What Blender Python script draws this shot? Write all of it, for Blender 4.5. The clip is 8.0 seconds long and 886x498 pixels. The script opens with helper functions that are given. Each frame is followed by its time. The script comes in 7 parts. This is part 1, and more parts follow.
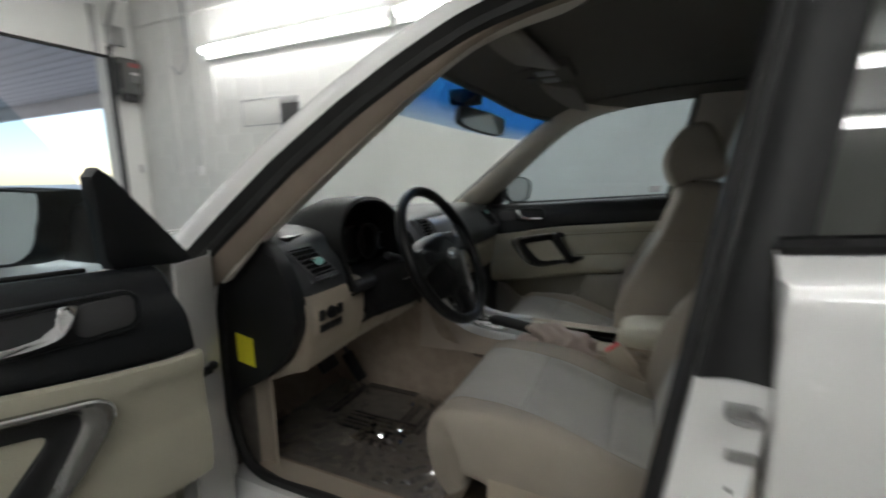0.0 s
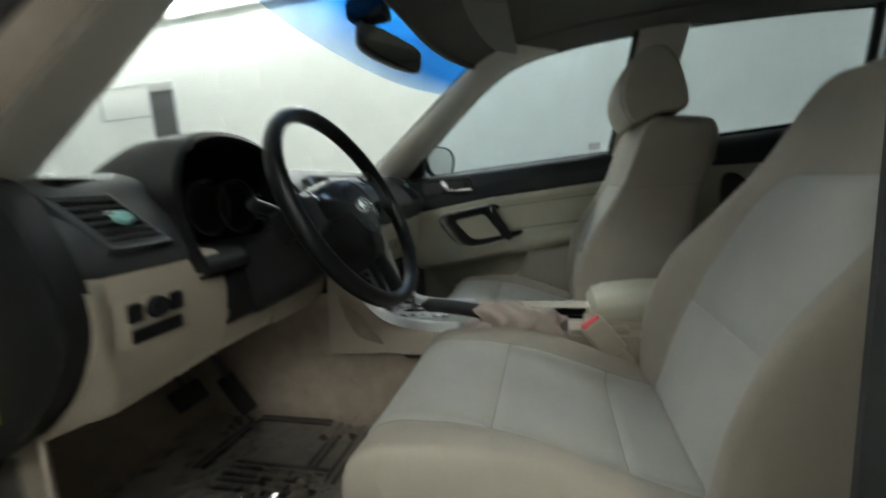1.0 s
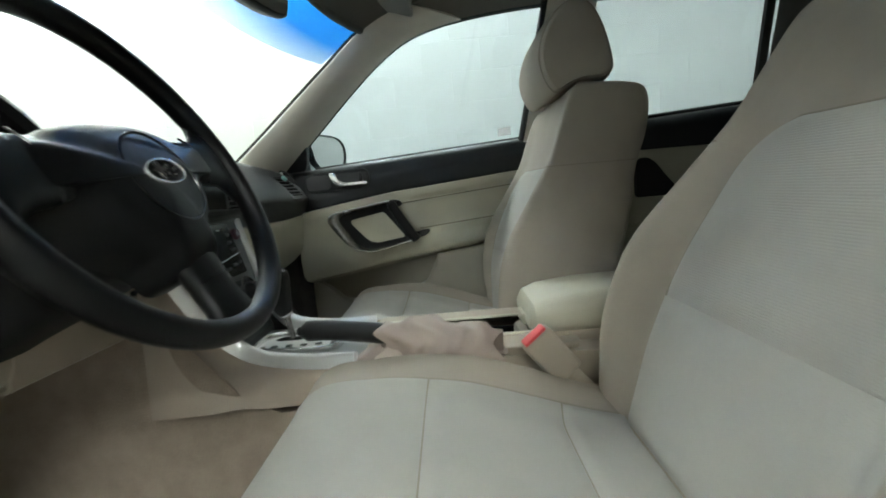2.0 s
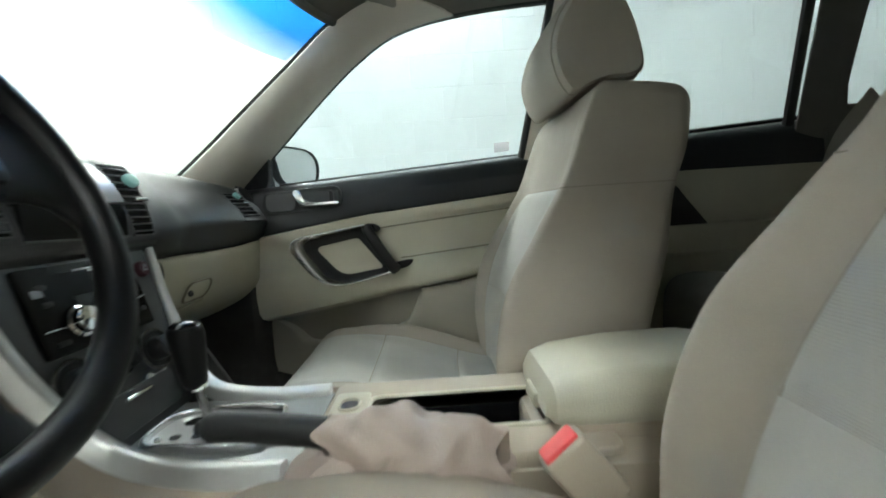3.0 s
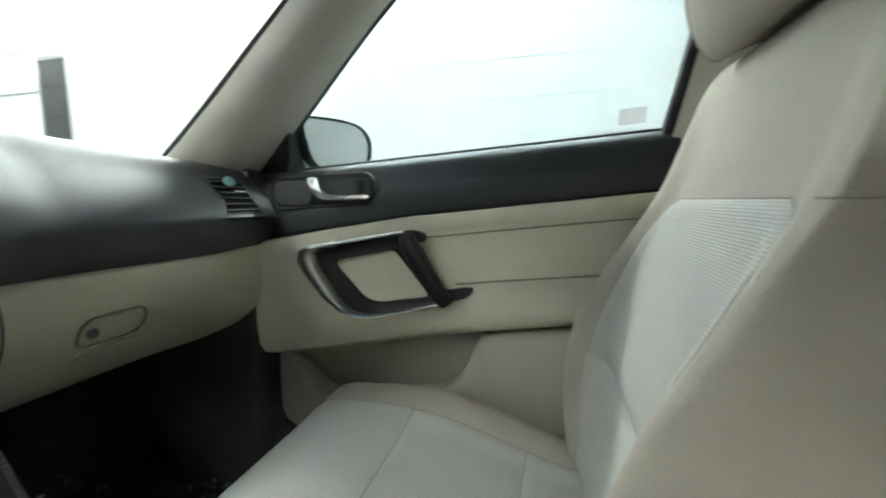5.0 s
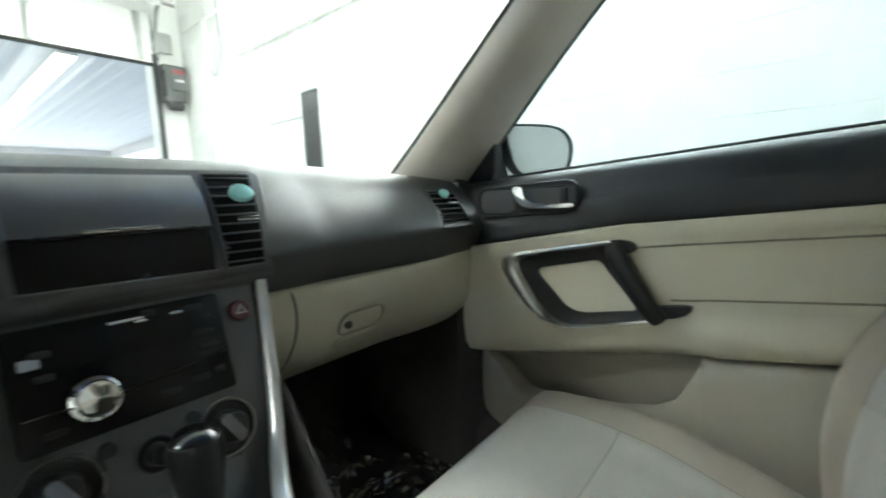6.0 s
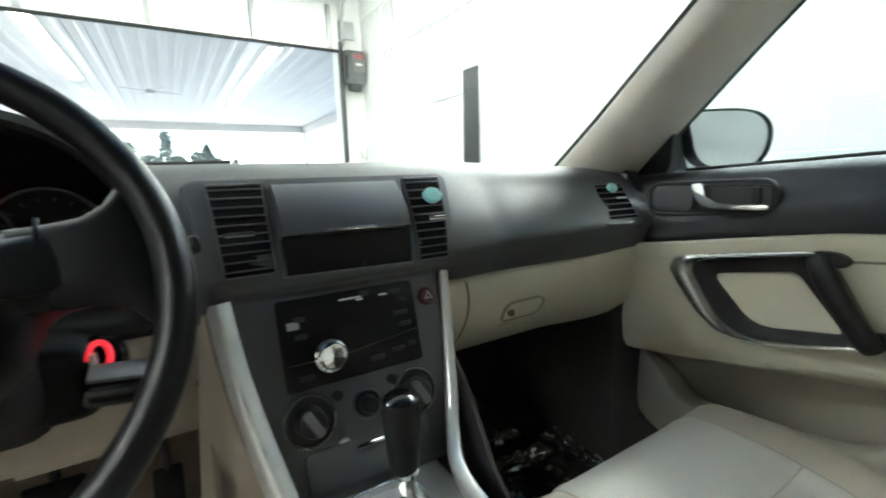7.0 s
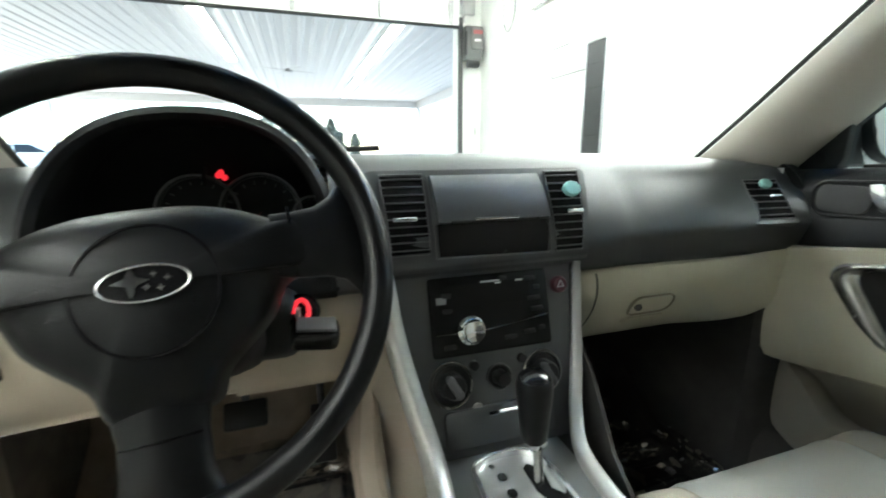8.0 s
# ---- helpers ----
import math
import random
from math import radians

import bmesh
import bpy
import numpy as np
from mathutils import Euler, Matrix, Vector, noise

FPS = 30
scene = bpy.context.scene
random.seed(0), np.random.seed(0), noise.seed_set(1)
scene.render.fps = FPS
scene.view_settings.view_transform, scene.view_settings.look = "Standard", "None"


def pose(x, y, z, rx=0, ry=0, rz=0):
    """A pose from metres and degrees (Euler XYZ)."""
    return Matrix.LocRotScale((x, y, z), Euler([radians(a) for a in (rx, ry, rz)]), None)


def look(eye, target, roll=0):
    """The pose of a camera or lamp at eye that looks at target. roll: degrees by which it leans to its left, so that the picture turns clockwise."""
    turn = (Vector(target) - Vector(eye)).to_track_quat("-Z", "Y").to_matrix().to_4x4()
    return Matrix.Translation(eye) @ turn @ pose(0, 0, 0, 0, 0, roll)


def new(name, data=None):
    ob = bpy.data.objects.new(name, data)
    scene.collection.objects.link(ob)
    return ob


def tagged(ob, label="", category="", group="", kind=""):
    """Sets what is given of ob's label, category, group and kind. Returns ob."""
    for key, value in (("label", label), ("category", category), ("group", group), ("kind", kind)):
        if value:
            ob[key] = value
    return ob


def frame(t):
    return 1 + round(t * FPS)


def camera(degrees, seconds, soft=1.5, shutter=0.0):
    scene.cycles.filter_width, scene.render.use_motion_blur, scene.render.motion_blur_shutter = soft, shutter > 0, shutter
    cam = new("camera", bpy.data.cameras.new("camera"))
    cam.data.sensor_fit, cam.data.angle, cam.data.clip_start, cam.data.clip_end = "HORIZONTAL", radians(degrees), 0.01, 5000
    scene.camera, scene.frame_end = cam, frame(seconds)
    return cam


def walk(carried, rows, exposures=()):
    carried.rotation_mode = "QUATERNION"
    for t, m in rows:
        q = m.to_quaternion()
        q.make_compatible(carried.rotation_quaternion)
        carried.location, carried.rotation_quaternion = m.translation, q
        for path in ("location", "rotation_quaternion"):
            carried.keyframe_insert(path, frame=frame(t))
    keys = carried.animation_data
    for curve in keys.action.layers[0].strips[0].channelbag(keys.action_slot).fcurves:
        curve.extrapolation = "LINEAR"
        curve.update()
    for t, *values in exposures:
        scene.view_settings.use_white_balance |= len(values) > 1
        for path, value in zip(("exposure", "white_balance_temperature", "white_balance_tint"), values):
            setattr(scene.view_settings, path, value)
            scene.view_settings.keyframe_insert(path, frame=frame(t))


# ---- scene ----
cam = camera(91.5, 8.0, soft=1.8, shutter=0.45)
PATH = [
    (0, (-1.395, -0.269, 1.072), (0.394, 0.562, 0.744), -1.0),
    (0.3, (-1.288, -0.212, 1.052), (0.382, 0.848, 0.757), -0.5),
    (0.6, (-1.181, -0.184, 1.003), (0.601, 0.699, 0.799), -2.3),
    (1, (-1.074, -0.134, 0.902), (0.844, 0.347, 0.601), -3.8),
    (1.5, (-0.927, -0.092, 0.832), (1.043, 0.025, 0.51), -5.9),
    (2.8, (-0.618, -0.104, 0.832), (1.369, -0.122, 0.599), -3.9),
    (3, (-0.566, -0.105, 0.836), (1.425, -0.127, 0.648), -3.7),
    (3.5, (-0.429, -0.118, 0.841), (1.564, -0.197, 0.691), -3.3),
    (4, (-0.311, -0.13, 0.838), (1.68, -0.274, 0.708), -3.1),
    (5.3, (-0.096, -0.177, 0.869), (1.757, 0.536, 0.631), -0.5),
    (5.5, (-0.102, -0.149, 0.875), (1.697, 0.692, 0.638), -0.5),
    (6, (-0.128, -0.148, 0.895), (1.422, 1.093, 0.659), -2.5),
    (6.5, (-0.144, -0.145, 0.924), (1.144, 1.358, 0.635), -2.4),
    (7, (-0.179, -0.155, 0.941), (0.863, 1.518, 0.598), -1.6),
    (7.2, (-0.191, -0.157, 0.949), (0.755, 1.572, 0.605), -1.4),
    (7.5, (-0.211, -0.152, 0.959), (0.61, 1.634, 0.588), 0.1),
    (8, (-0.244, -0.172, 0.966), (0.365, 1.681, 0.525), -0.3),
]
EXPOSURES = [(0, 0.65, 6500, 10), (0.3, 0.50, 6500, 9), (0.6, 1.0, 6480, 6), (1.0, 1.3, 6420, 1), (1.5, 1.65, 6400, 1), (3.0, 2.28, 6350, 1), (4.2, 2.42, 6300, 0), (5.5, 2.55, 6300, 0), (8.0, 2.74, 6420, 1)]
walk(cam, [(t, look(eye, target, roll)) for t, eye, target, roll in PATH], EXPOSURES)

# ---- light ----
world = bpy.data.worlds.new("world")
scene.world = world
world.use_nodes = True
wn = world.node_tree.nodes
sky = wn.new("ShaderNodeTexSky")
sky.sky_type, sky.sun_disc = "NISHITA", False
sky.sun_elevation, sky.sun_rotation = radians(42), radians(63)
sky.dust_density, sky.ozone_density = 0.4, 2.0
wn["Background"].inputs[1].default_value = 0.15
world.node_tree.links.new(sky.outputs[0], wn["Background"].inputs[0])

sun_data = bpy.data.lights.new("sun", "SUN")
sun_data.energy, sun_data.angle, sun_data.color = 4.5, radians(3), (1.0, 0.96, 0.9)
sun = new("sun", sun_data)
sun.matrix_world = look((0, 0, 30), (12, -6, 18))
TUBE_POWER = 19.0


# ---- materials ----
def mat(name, col, rough=0.6, metal=0.0, var=0.08, scale=9.0, bump=0.1, bscale=260.0, spec=0.5, coat=0.0, ribs=0.0, rib_axis="Z", wrinkle=0.0):
    m = bpy.data.materials.new(name)
    m.use_nodes = True
    nt = m.node_tree
    b = nt.nodes["Principled BSDF"]
    tc = nt.nodes.new("ShaderNodeTexCoord")
    big, fine = nt.nodes.new("ShaderNodeTexNoise"), nt.nodes.new("ShaderNodeTexNoise")
    big.inputs["Scale"].default_value, big.inputs["Detail"].default_value = scale, 6
    fine.inputs["Scale"].default_value, fine.inputs["Detail"].default_value = bscale, 3
    for n in (big, fine):
        nt.links.new(tc.outputs["Object"], n.inputs["Vector"])
    both = nt.nodes.new("ShaderNodeMath")
    both.operation = "MULTIPLY_ADD"
    both.inputs[1].default_value = 0.35
    nt.links.new(fine.outputs[0], both.inputs[0])
    nt.links.new(big.outputs[0], both.inputs[2])
    ramp = nt.nodes.new("ShaderNodeValToRGB")
    ramp.color_ramp.elements[0].position, ramp.color_ramp.elements[1].position = 0.4, 0.95
    ramp.color_ramp.elements[0].color = (*[max(0, c * (1 - var)) for c in col], 1)
    ramp.color_ramp.elements[1].color = (*[min(1, c * (1 + var)) for c in col], 1)
    nt.links.new(both.outputs[0], ramp.inputs[0])
    nt.links.new(ramp.outputs[0], b.inputs["Base Color"])
    rr = nt.nodes.new("ShaderNodeMapRange")
    rr.inputs["To Min"].default_value, rr.inputs["To Max"].default_value = max(0.02, rough - 0.08), min(1, rough + 0.08)
    nt.links.new(big.outputs[0], rr.inputs[0])
    nt.links.new(rr.outputs[0], b.inputs["Roughness"])
    b.inputs["Metallic"].default_value = metal
    b.inputs["Specular IOR Level"].default_value = spec
    b.inputs["Coat Weight"].default_value = coat
    b.inputs["Coat Roughness"].default_value = 0.06
    height = fine.outputs[0]
    if ribs:
        wave = nt.nodes.new("ShaderNodeTexWave")
        wave.bands_direction, wave.inputs["Scale"].default_value = rib_axis, ribs
        wave.inputs["Distortion"].default_value = 0.3
        nt.links.new(tc.outputs["Object"], wave.inputs["Vector"])
        add = nt.nodes.new("ShaderNodeMath")
        add.operation = "MULTIPLY_ADD"
        add.inputs[1].default_value = 0.3
        nt.links.new(wave.outputs[1], add.inputs[0])
        nt.links.new(fine.outputs[0], add.inputs[2])
        height = add.outputs[0]
    bp = nt.nodes.new("ShaderNodeBump")
    bp.inputs["Strength"].default_value, bp.inputs["Distance"].default_value = bump, 0.002
    nt.links.new(height, bp.inputs["Height"])
    if wrinkle:
        soft, wb = nt.nodes.new("ShaderNodeTexNoise"), nt.nodes.new("ShaderNodeBump")
        soft.inputs["Scale"].default_value, soft.inputs["Detail"].default_value, soft.inputs["Distortion"].default_value = 11.0, 2.5, 0.8
        wb.inputs["Strength"].default_value, wb.inputs["Distance"].default_value = wrinkle, 0.012
        nt.links.new(tc.outputs["Object"], soft.inputs["Vector"])
        nt.links.new(soft.outputs[0], wb.inputs["Height"])
        nt.links.new(wb.outputs[0], bp.inputs["Normal"])
    nt.links.new(bp.outputs[0], b.inputs["Normal"])
    return m


def glow(name, col, power):
    m = bpy.data.materials.new(name)
    m.use_nodes = True
    b = m.node_tree.nodes["Principled BSDF"]
    b.inputs["Base Color"].default_value = (*col, 1)
    b.inputs["Emission Color"].default_value = (*col, 1)
    b.inputs["Emission Strength"].default_value = power
    return m


def glass(name, tint=(1, 1, 1), gloss=1.0, edge=0.55, least=0.05):
    """A thin clear pane: its shine grows towards grazing views."""
    m = bpy.data.materials.new(name)
    m.use_nodes = True
    nt = m.node_tree
    nt.nodes.clear()
    out, mix = nt.nodes.new("ShaderNodeOutputMaterial"), nt.nodes.new("ShaderNodeMixShader")
    clear, shine, lw = nt.nodes.new("ShaderNodeBsdfTransparent"), nt.nodes.new("ShaderNodeBsdfGlossy"), nt.nodes.new("ShaderNodeLayerWeight")
    pw, ma = nt.nodes.new("ShaderNodeMath"), nt.nodes.new("ShaderNodeMath")
    pw.operation, ma.operation = "POWER", "MULTIPLY_ADD"
    pw.inputs[1].default_value, ma.inputs[1].default_value, ma.inputs[2].default_value = 5.0, edge, least
    lw.inputs[0].default_value = 0.5
    clear.inputs[0].default_value = (*tint, 1)
    shine.inputs["Roughness"].default_value = 0.015
    shine.inputs[0].default_value = (gloss, gloss, gloss, 1)
    for a, b in ((lw.outputs["Facing"], pw.inputs[0]), (pw.outputs[0], ma.inputs[0]), (ma.outputs[0], mix.inputs[0]), (clear.outputs[0], mix.inputs[1]), (shine.outputs[0], mix.inputs[2]), (mix.outputs[0], out.inputs[0])):
        nt.links.new(a, b)
    return m


WALL = mat("white_block_paint", (0.82, 0.82, 0.80), 0.55, var=0.04, scale=1.5, bump=0.3, bscale=60)
CONCRETE = mat("sealed_concrete", (0.34, 0.33, 0.31), 0.35, var=0.25, scale=1.2, bump=0.2, bscale=40)
CEIL = mat("white_ceiling", (0.72, 0.72, 0.70), 0.6, var=0.05, scale=1.0, bscale=30)
STEEL_WHITE = mat("white_ribbed_steel", (0.51, 0.50, 0.50), 0.4, var=0.06, scale=0.7, bscale=20)
DOORSTEEL = mat("white_door_steel", (0.78, 0.78, 0.76), 0.4, var=0.05, scale=2, bscale=60)
GALV = mat("galvanised_steel", (0.45, 0.45, 0.45), 0.4, 0.9, var=0.2, scale=8)
DARKGREY = mat("dark_grey_paint", (0.07, 0.07, 0.073), 0.7, var=0.15, scale=6)
PAINT = mat("white_car_paint", (0.80, 0.80, 0.79), 0.25, var=0.02, bump=0.0, coat=0.6)
BLACK = mat("black_soft_plastic", (0.0085, 0.0088, 0.0095), 0.42, var=0.2, scale=14, bump=0.35, bscale=700, spec=0.38)
WHEELBLACK = mat("black_wheel_vinyl", (0.0045, 0.0047, 0.0052), 0.36, var=0.15, scale=14, bump=0.2, bscale=800, spec=0.24)
DASH = mat("charcoal_dash_skin", (0.042, 0.0455, 0.048), 0.47, var=0.14, scale=10, bump=0.25, bscale=620, spec=0.75)
DOORDARK = mat("charcoal_door_skin", (0.012, 0.0135, 0.016), 0.42, var=0.12, scale=10, bump=0.4, bscale=520, spec=0.4)
GLOSSBLACK = mat("gloss_black_plastic", (0.008, 0.008, 0.009), 0.16, var=0.2, bump=0.02)
RUBBER = mat("black_rubber_seal", (0.012, 0.012, 0.012), 0.6, var=0.2, bump=0.2)
IVORY = mat("ivory_door_vinyl", (0.50, 0.475, 0.375), 0.5, var=0.07, scale=7, bump=0.35, bscale=480, wrinkle=0.06)
TAN = mat("tan_lower_plastic", (0.39, 0.335, 0.265), 0.55, var=0.06, scale=7, bump=0.35, bscale=480)
PILLAR = mat("beige_pillar_trim", (0.62, 0.575, 0.51), 0.6, var=0.05, scale=9, bump=0.4, bscale=600)
# Colour lowered to hold the shade of the backlit roof and rear trims.
HEADLINER = mat("grey_beige_headliner_with_shade", (0.125, 0.118, 0.105), 0.9, var=0.07, scale=12, bump=0.5, bscale=900)
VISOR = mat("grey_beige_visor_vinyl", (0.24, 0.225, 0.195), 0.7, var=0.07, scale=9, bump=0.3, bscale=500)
BOLSTER = mat("beige_seat_cloth", (0.39, 0.348, 0.29), 0.85, var=0.10, scale=8, bump=0.5, bscale=900, wrinkle=0.22)
INSERT = mat("light_grey_ribbed_cloth", (0.43, 0.42, 0.385), 0.9, var=0.10, scale=7, bump=0.42, bscale=900, ribs=110, rib_axis="Z", wrinkle=0.22)
INSERT_FLAT = mat("light_grey_woven_seat_cloth", (0.43, 0.42, 0.385), 0.9, var=0.10, scale=7, bump=0.4, bscale=700, wrinkle=0.25)
# Pillar beige turned brown to hold the shade on the driver's side.
SHADETRIM = mat("pillar_beige_with_shade", (0.21, 0.17, 0.135), 0.9, var=0.12, scale=14, bump=0.5, bscale=700)
SIDETAN = mat("warm_tan_side_plastic", (0.335, 0.278, 0.222), 0.6, var=0.06, scale=7, bump=0.35, bscale=480)
GREIGE = mat("greige_door_plastic", (0.37, 0.345, 0.285), 0.55, var=0.07, scale=7, bump=0.35, bscale=480)
CARPET = mat("brown_beige_carpet", (0.29, 0.235, 0.185), 0.95, var=0.2, scale=25, bump=0.9, bscale=420)
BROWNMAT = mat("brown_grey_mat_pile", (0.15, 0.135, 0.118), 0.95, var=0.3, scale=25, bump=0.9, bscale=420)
# Carpet colour with the passenger footwell's shade worked in.
SHADECARPET = mat("carpet_pile_with_shade", (0.036, 0.034, 0.032), 0.95, var=0.3, scale=25, bump=0.9, bscale=420)
FILM = glass("clear_plastic_film", (0.94, 0.94, 0.94), 1.0, 0.55, 0.20)
FOLD = glass("creased_plastic_film", (0.92, 0.92, 0.92), 1.0, 0.4, 0.5)
SILVER = mat("satin_silver_plastic", (0.60, 0.60, 0.59), 0.32, 0.65, var=0.05, scale=12, bump=0.05)
STACK = mat("grey_metallic_panel", (0.086, 0.091, 0.094), 0.38, 0.4, var=0.08, scale=12, bump=0.08)
RADIO = mat("satin_black_face", (0.009, 0.009, 0.0095), 0.26, var=0.2, bump=0.0, spec=0.16)
LIDBLACK = mat("smooth_black_lid", (0.033, 0.035, 0.038), 0.36, var=0.1, bump=0.02, spec=0.9)
THREAD = mat("beige_seam_thread", (0.30, 0.27, 0.22), 0.8, var=0.1, bump=0.1)
SEAM = mat("shadowed_trim_seam", (0.20, 0.185, 0.145), 0.8, var=0.1, bump=0.1)
BOWL = mat("dark_grey_recess", (0.045, 0.047, 0.05), 0.4, var=0.1, bump=0.05)
COLUMN = mat("matt_black_shroud", (0.009, 0.009, 0.0095), 0.5, var=0.2, bump=0.3, bscale=700, spec=0.22)
VOID = mat("matt_black_cavity", (0.008, 0.008, 0.008), 0.9, var=0.1, bump=0.0, spec=0.1)
FRAME = mat("dark_satin_metal", (0.28, 0.28, 0.27), 0.26, 0.85, var=0.05, scale=12, bump=0.04)
SLAT = mat("grey_vent_plastic", (0.10, 0.10, 0.105), 0.35, var=0.1, bump=0.05)
GATE = mat("grey_metallic_shift_panel", (0.27, 0.28, 0.275), 0.36, 0.5, var=0.05, scale=12, bump=0.05)
# Seat cloth darkened by the shade at the rear of the cabin.
SHADECLOTH = mat("rear_seat_cloth_with_shade", (0.12, 0.115, 0.10), 0.9, var=0.08, scale=8, bump=0.5, bscale=900)
CHROME = mat("bright_chrome", (0.85, 0.85, 0.86), 0.08, 1.0, var=0.02, bump=0.0)
SATINCHROME = mat("satin_chrome", (0.80, 0.80, 0.80), 0.24, 0.9, var=0.03, bump=0.0)
MIRROR = mat("mirror_silver", (0.92, 0.93, 0.93), 0.03, 1.0, var=0.0, bump=0.0)
BOOT = mat("taupe_leather_boot", (0.36, 0.292, 0.255), 0.5, var=0.1, scale=20, bump=0.5, bscale=400)
TEAL = mat("pale_teal_plastic", (0.30, 0.62, 0.58), 0.35, var=0.06, bump=0.05)
YELLOW = mat("yellow_sticker", (0.75, 0.70, 0.03), 0.5, var=0.06)
REDBTN = mat("dark_red_plastic", (0.05, 0.006, 0.012), 0.36, var=0.06)
BUCKLERED = mat("coral_red_plastic", (0.68, 0.07, 0.075), 0.4, var=0.06)
WHITEPRINT = mat("white_print", (0.75, 0.75, 0.75), 0.6, var=0.03)
GREYPRINT = mat("grey_print", (0.35, 0.36, 0.38), 0.5, var=0.05)
CLEAR = glass("window_glass", (0.60, 0.70, 0.75), 0.7)
ETCHED = glass("pale_etched_label", (0.93, 0.88, 0.885), 0.5)
SCREENGLASS = glass("windscreen_glass", (0.93, 0.97, 0.96), 0.6)
BAND = glass("blue_shade_band", (0.03, 0.26, 0.85), 0.6)
bn = BAND.node_tree
btc, bsep, bmap, bmix = bn.nodes.new("ShaderNodeTexCoord"), bn.nodes.new("ShaderNodeSeparateXYZ"), bn.nodes.new("ShaderNodeMapRange"), bn.nodes.new("ShaderNodeMix")
bmix.data_type = "RGBA"
bmap.inputs["From Min"].default_value, bmap.inputs["From Max"].default_value = 1.231, 1.303
# the band's lower edge arches with the roof header
bsq, barch = bn.nodes.new("ShaderNodeMath"), bn.nodes.new("ShaderNodeMath")
bsq.operation, barch.operation = "MULTIPLY", "MULTIPLY_ADD"
barch.inputs[1].default_value = 0.104
[i for i in bmix.inputs if i.type == "RGBA"][0].default_value, [i for i in bmix.inputs if i.type == "RGBA"][1].default_value = (0.80, 0.93, 1.0, 1), (0.025, 0.21, 0.70, 1)
bclear = [n for n in bn.nodes if n.type == "BSDF_TRANSPARENT"][0]
bmixout = [o for o in bmix.outputs if o.type == "RGBA"][0]
for p, q in ((btc.outputs["Object"], bsep.inputs[0]), (bsep.outputs["X"], bsq.inputs[0]), (bsep.outputs["X"], bsq.inputs[1]), (bsq.outputs[0], barch.inputs[0]), (bsep.outputs["Z"], barch.inputs[2]), (barch.outputs[0], bmap.inputs[0]), (bmap.outputs[0], bmix.inputs[0]), (bmixout, bclear.inputs[0])):
    bn.links.new(p, q)
# Tint holds the cabin's darkness and keeps light out of the rear.
SHADEGLASS = glass("rear_glass_with_cabin_shade", (0.25, 0.28, 0.28), 1.0)
REDGLOW = glow("red_lit_ring", (1.0, 0.03, 0.05), 0.14)
TUBE = glow("fluorescent_tube", (1.0, 1.0, 0.985), TUBE_POWER)
BELT = mat("beige_seat_belt_webbing", (0.42, 0.39, 0.34), 0.8, var=0.08, bump=0.4, ribs=90, rib_axis="X")


# ---- builders ----
def spline(pts, n, closed=False):
    """Catmull-Rom points, n of them, through pts."""
    p = np.array(pts, float)
    m = len(p)
    ext = np.vstack([p[-1:], p, p[:2]]) if closed else np.vstack([2 * p[0] - p[1], p, 2 * p[-1] - p[-2]])
    ts = np.linspace(0, m if closed else m - 1, n, endpoint=not closed)
    k = np.minimum(ts.astype(int), (m - 1) if closed else (m - 2))
    f = (ts - k)[:, None]
    a, b, c, d = ext[k], ext[k + 1], ext[k + 2], ext[k + 3] if not closed else ext[(k + 3) % len(ext)]
    if closed:
        a, b, c, d = p[(k - 1) % m], p[k % m], p[(k + 1) % m], p[(k + 2) % m]
    return 0.5 * (2 * b + (c - a) * f + (2 * a - 5 * b + 4 * c - d) * f**2 + (3 * b - a - 3 * c + d) * f**3)


def base(name, label, category, at=(0, 0, 0), kind="", group=""):
    ob = new(name)
    ob.empty_display_size = 0.05
    ob.location = at
    return tagged(ob, label, category, group, kind)


def link(name, bm, material, parent=None, label="", angle=38):
    """Links a bmesh, in world metres, as one mesh under its parent."""
    bmesh.ops.recalc_face_normals(bm, faces=bm.faces[:])
    me = bpy.data.meshes.new(name)
    bm.to_mesh(me)
    bm.free()
    me.materials.append(material)
    me.shade_smooth()
    me.set_sharp_from_angle(angle=radians(angle))
    ob = new(name, me)
    if parent is not None:
        ob.parent = parent
        top = parent
        off = Vector((0, 0, 0))
        while top is not None:
            off += top.location
            top = top.parent
        me.transform(Matrix.Translation(-off))
    if label:
        ob["label"] = label
    return ob


part = link


def grid(bm, P, closed_u=False, closed_v=False):
    """Faces over an array of points [u][v]."""
    vs = [[bm.verts.new(p) for p in row] for row in P]
    nu, nv = len(vs), len(vs[0])
    for i in range(nu if closed_u else nu - 1):
        for j in range(nv if closed_v else nv - 1):
            f = (vs[i][j], vs[(i + 1) % nu][j], vs[(i + 1) % nu][(j + 1) % nv], vs[i][(j + 1) % nv])
            if len(set(f)) == 4:
                bm.faces.new(f)
    return vs


def loft(rings, caps=True):
    bm = bmesh.new()
    vs = grid(bm, rings, closed_v=True)
    if caps:
        bm.faces.new(vs[0][::-1])
        bm.faces.new(vs[-1])
    return bm


def sheet(P, thick=0.004):
    bm = bmesh.new()
    grid(bm, P)
    if thick:
        bmesh.ops.recalc_face_normals(bm, faces=bm.faces[:])
        bmesh.ops.solidify(bm, geom=bm.faces[:], thickness=thick)
    return bm


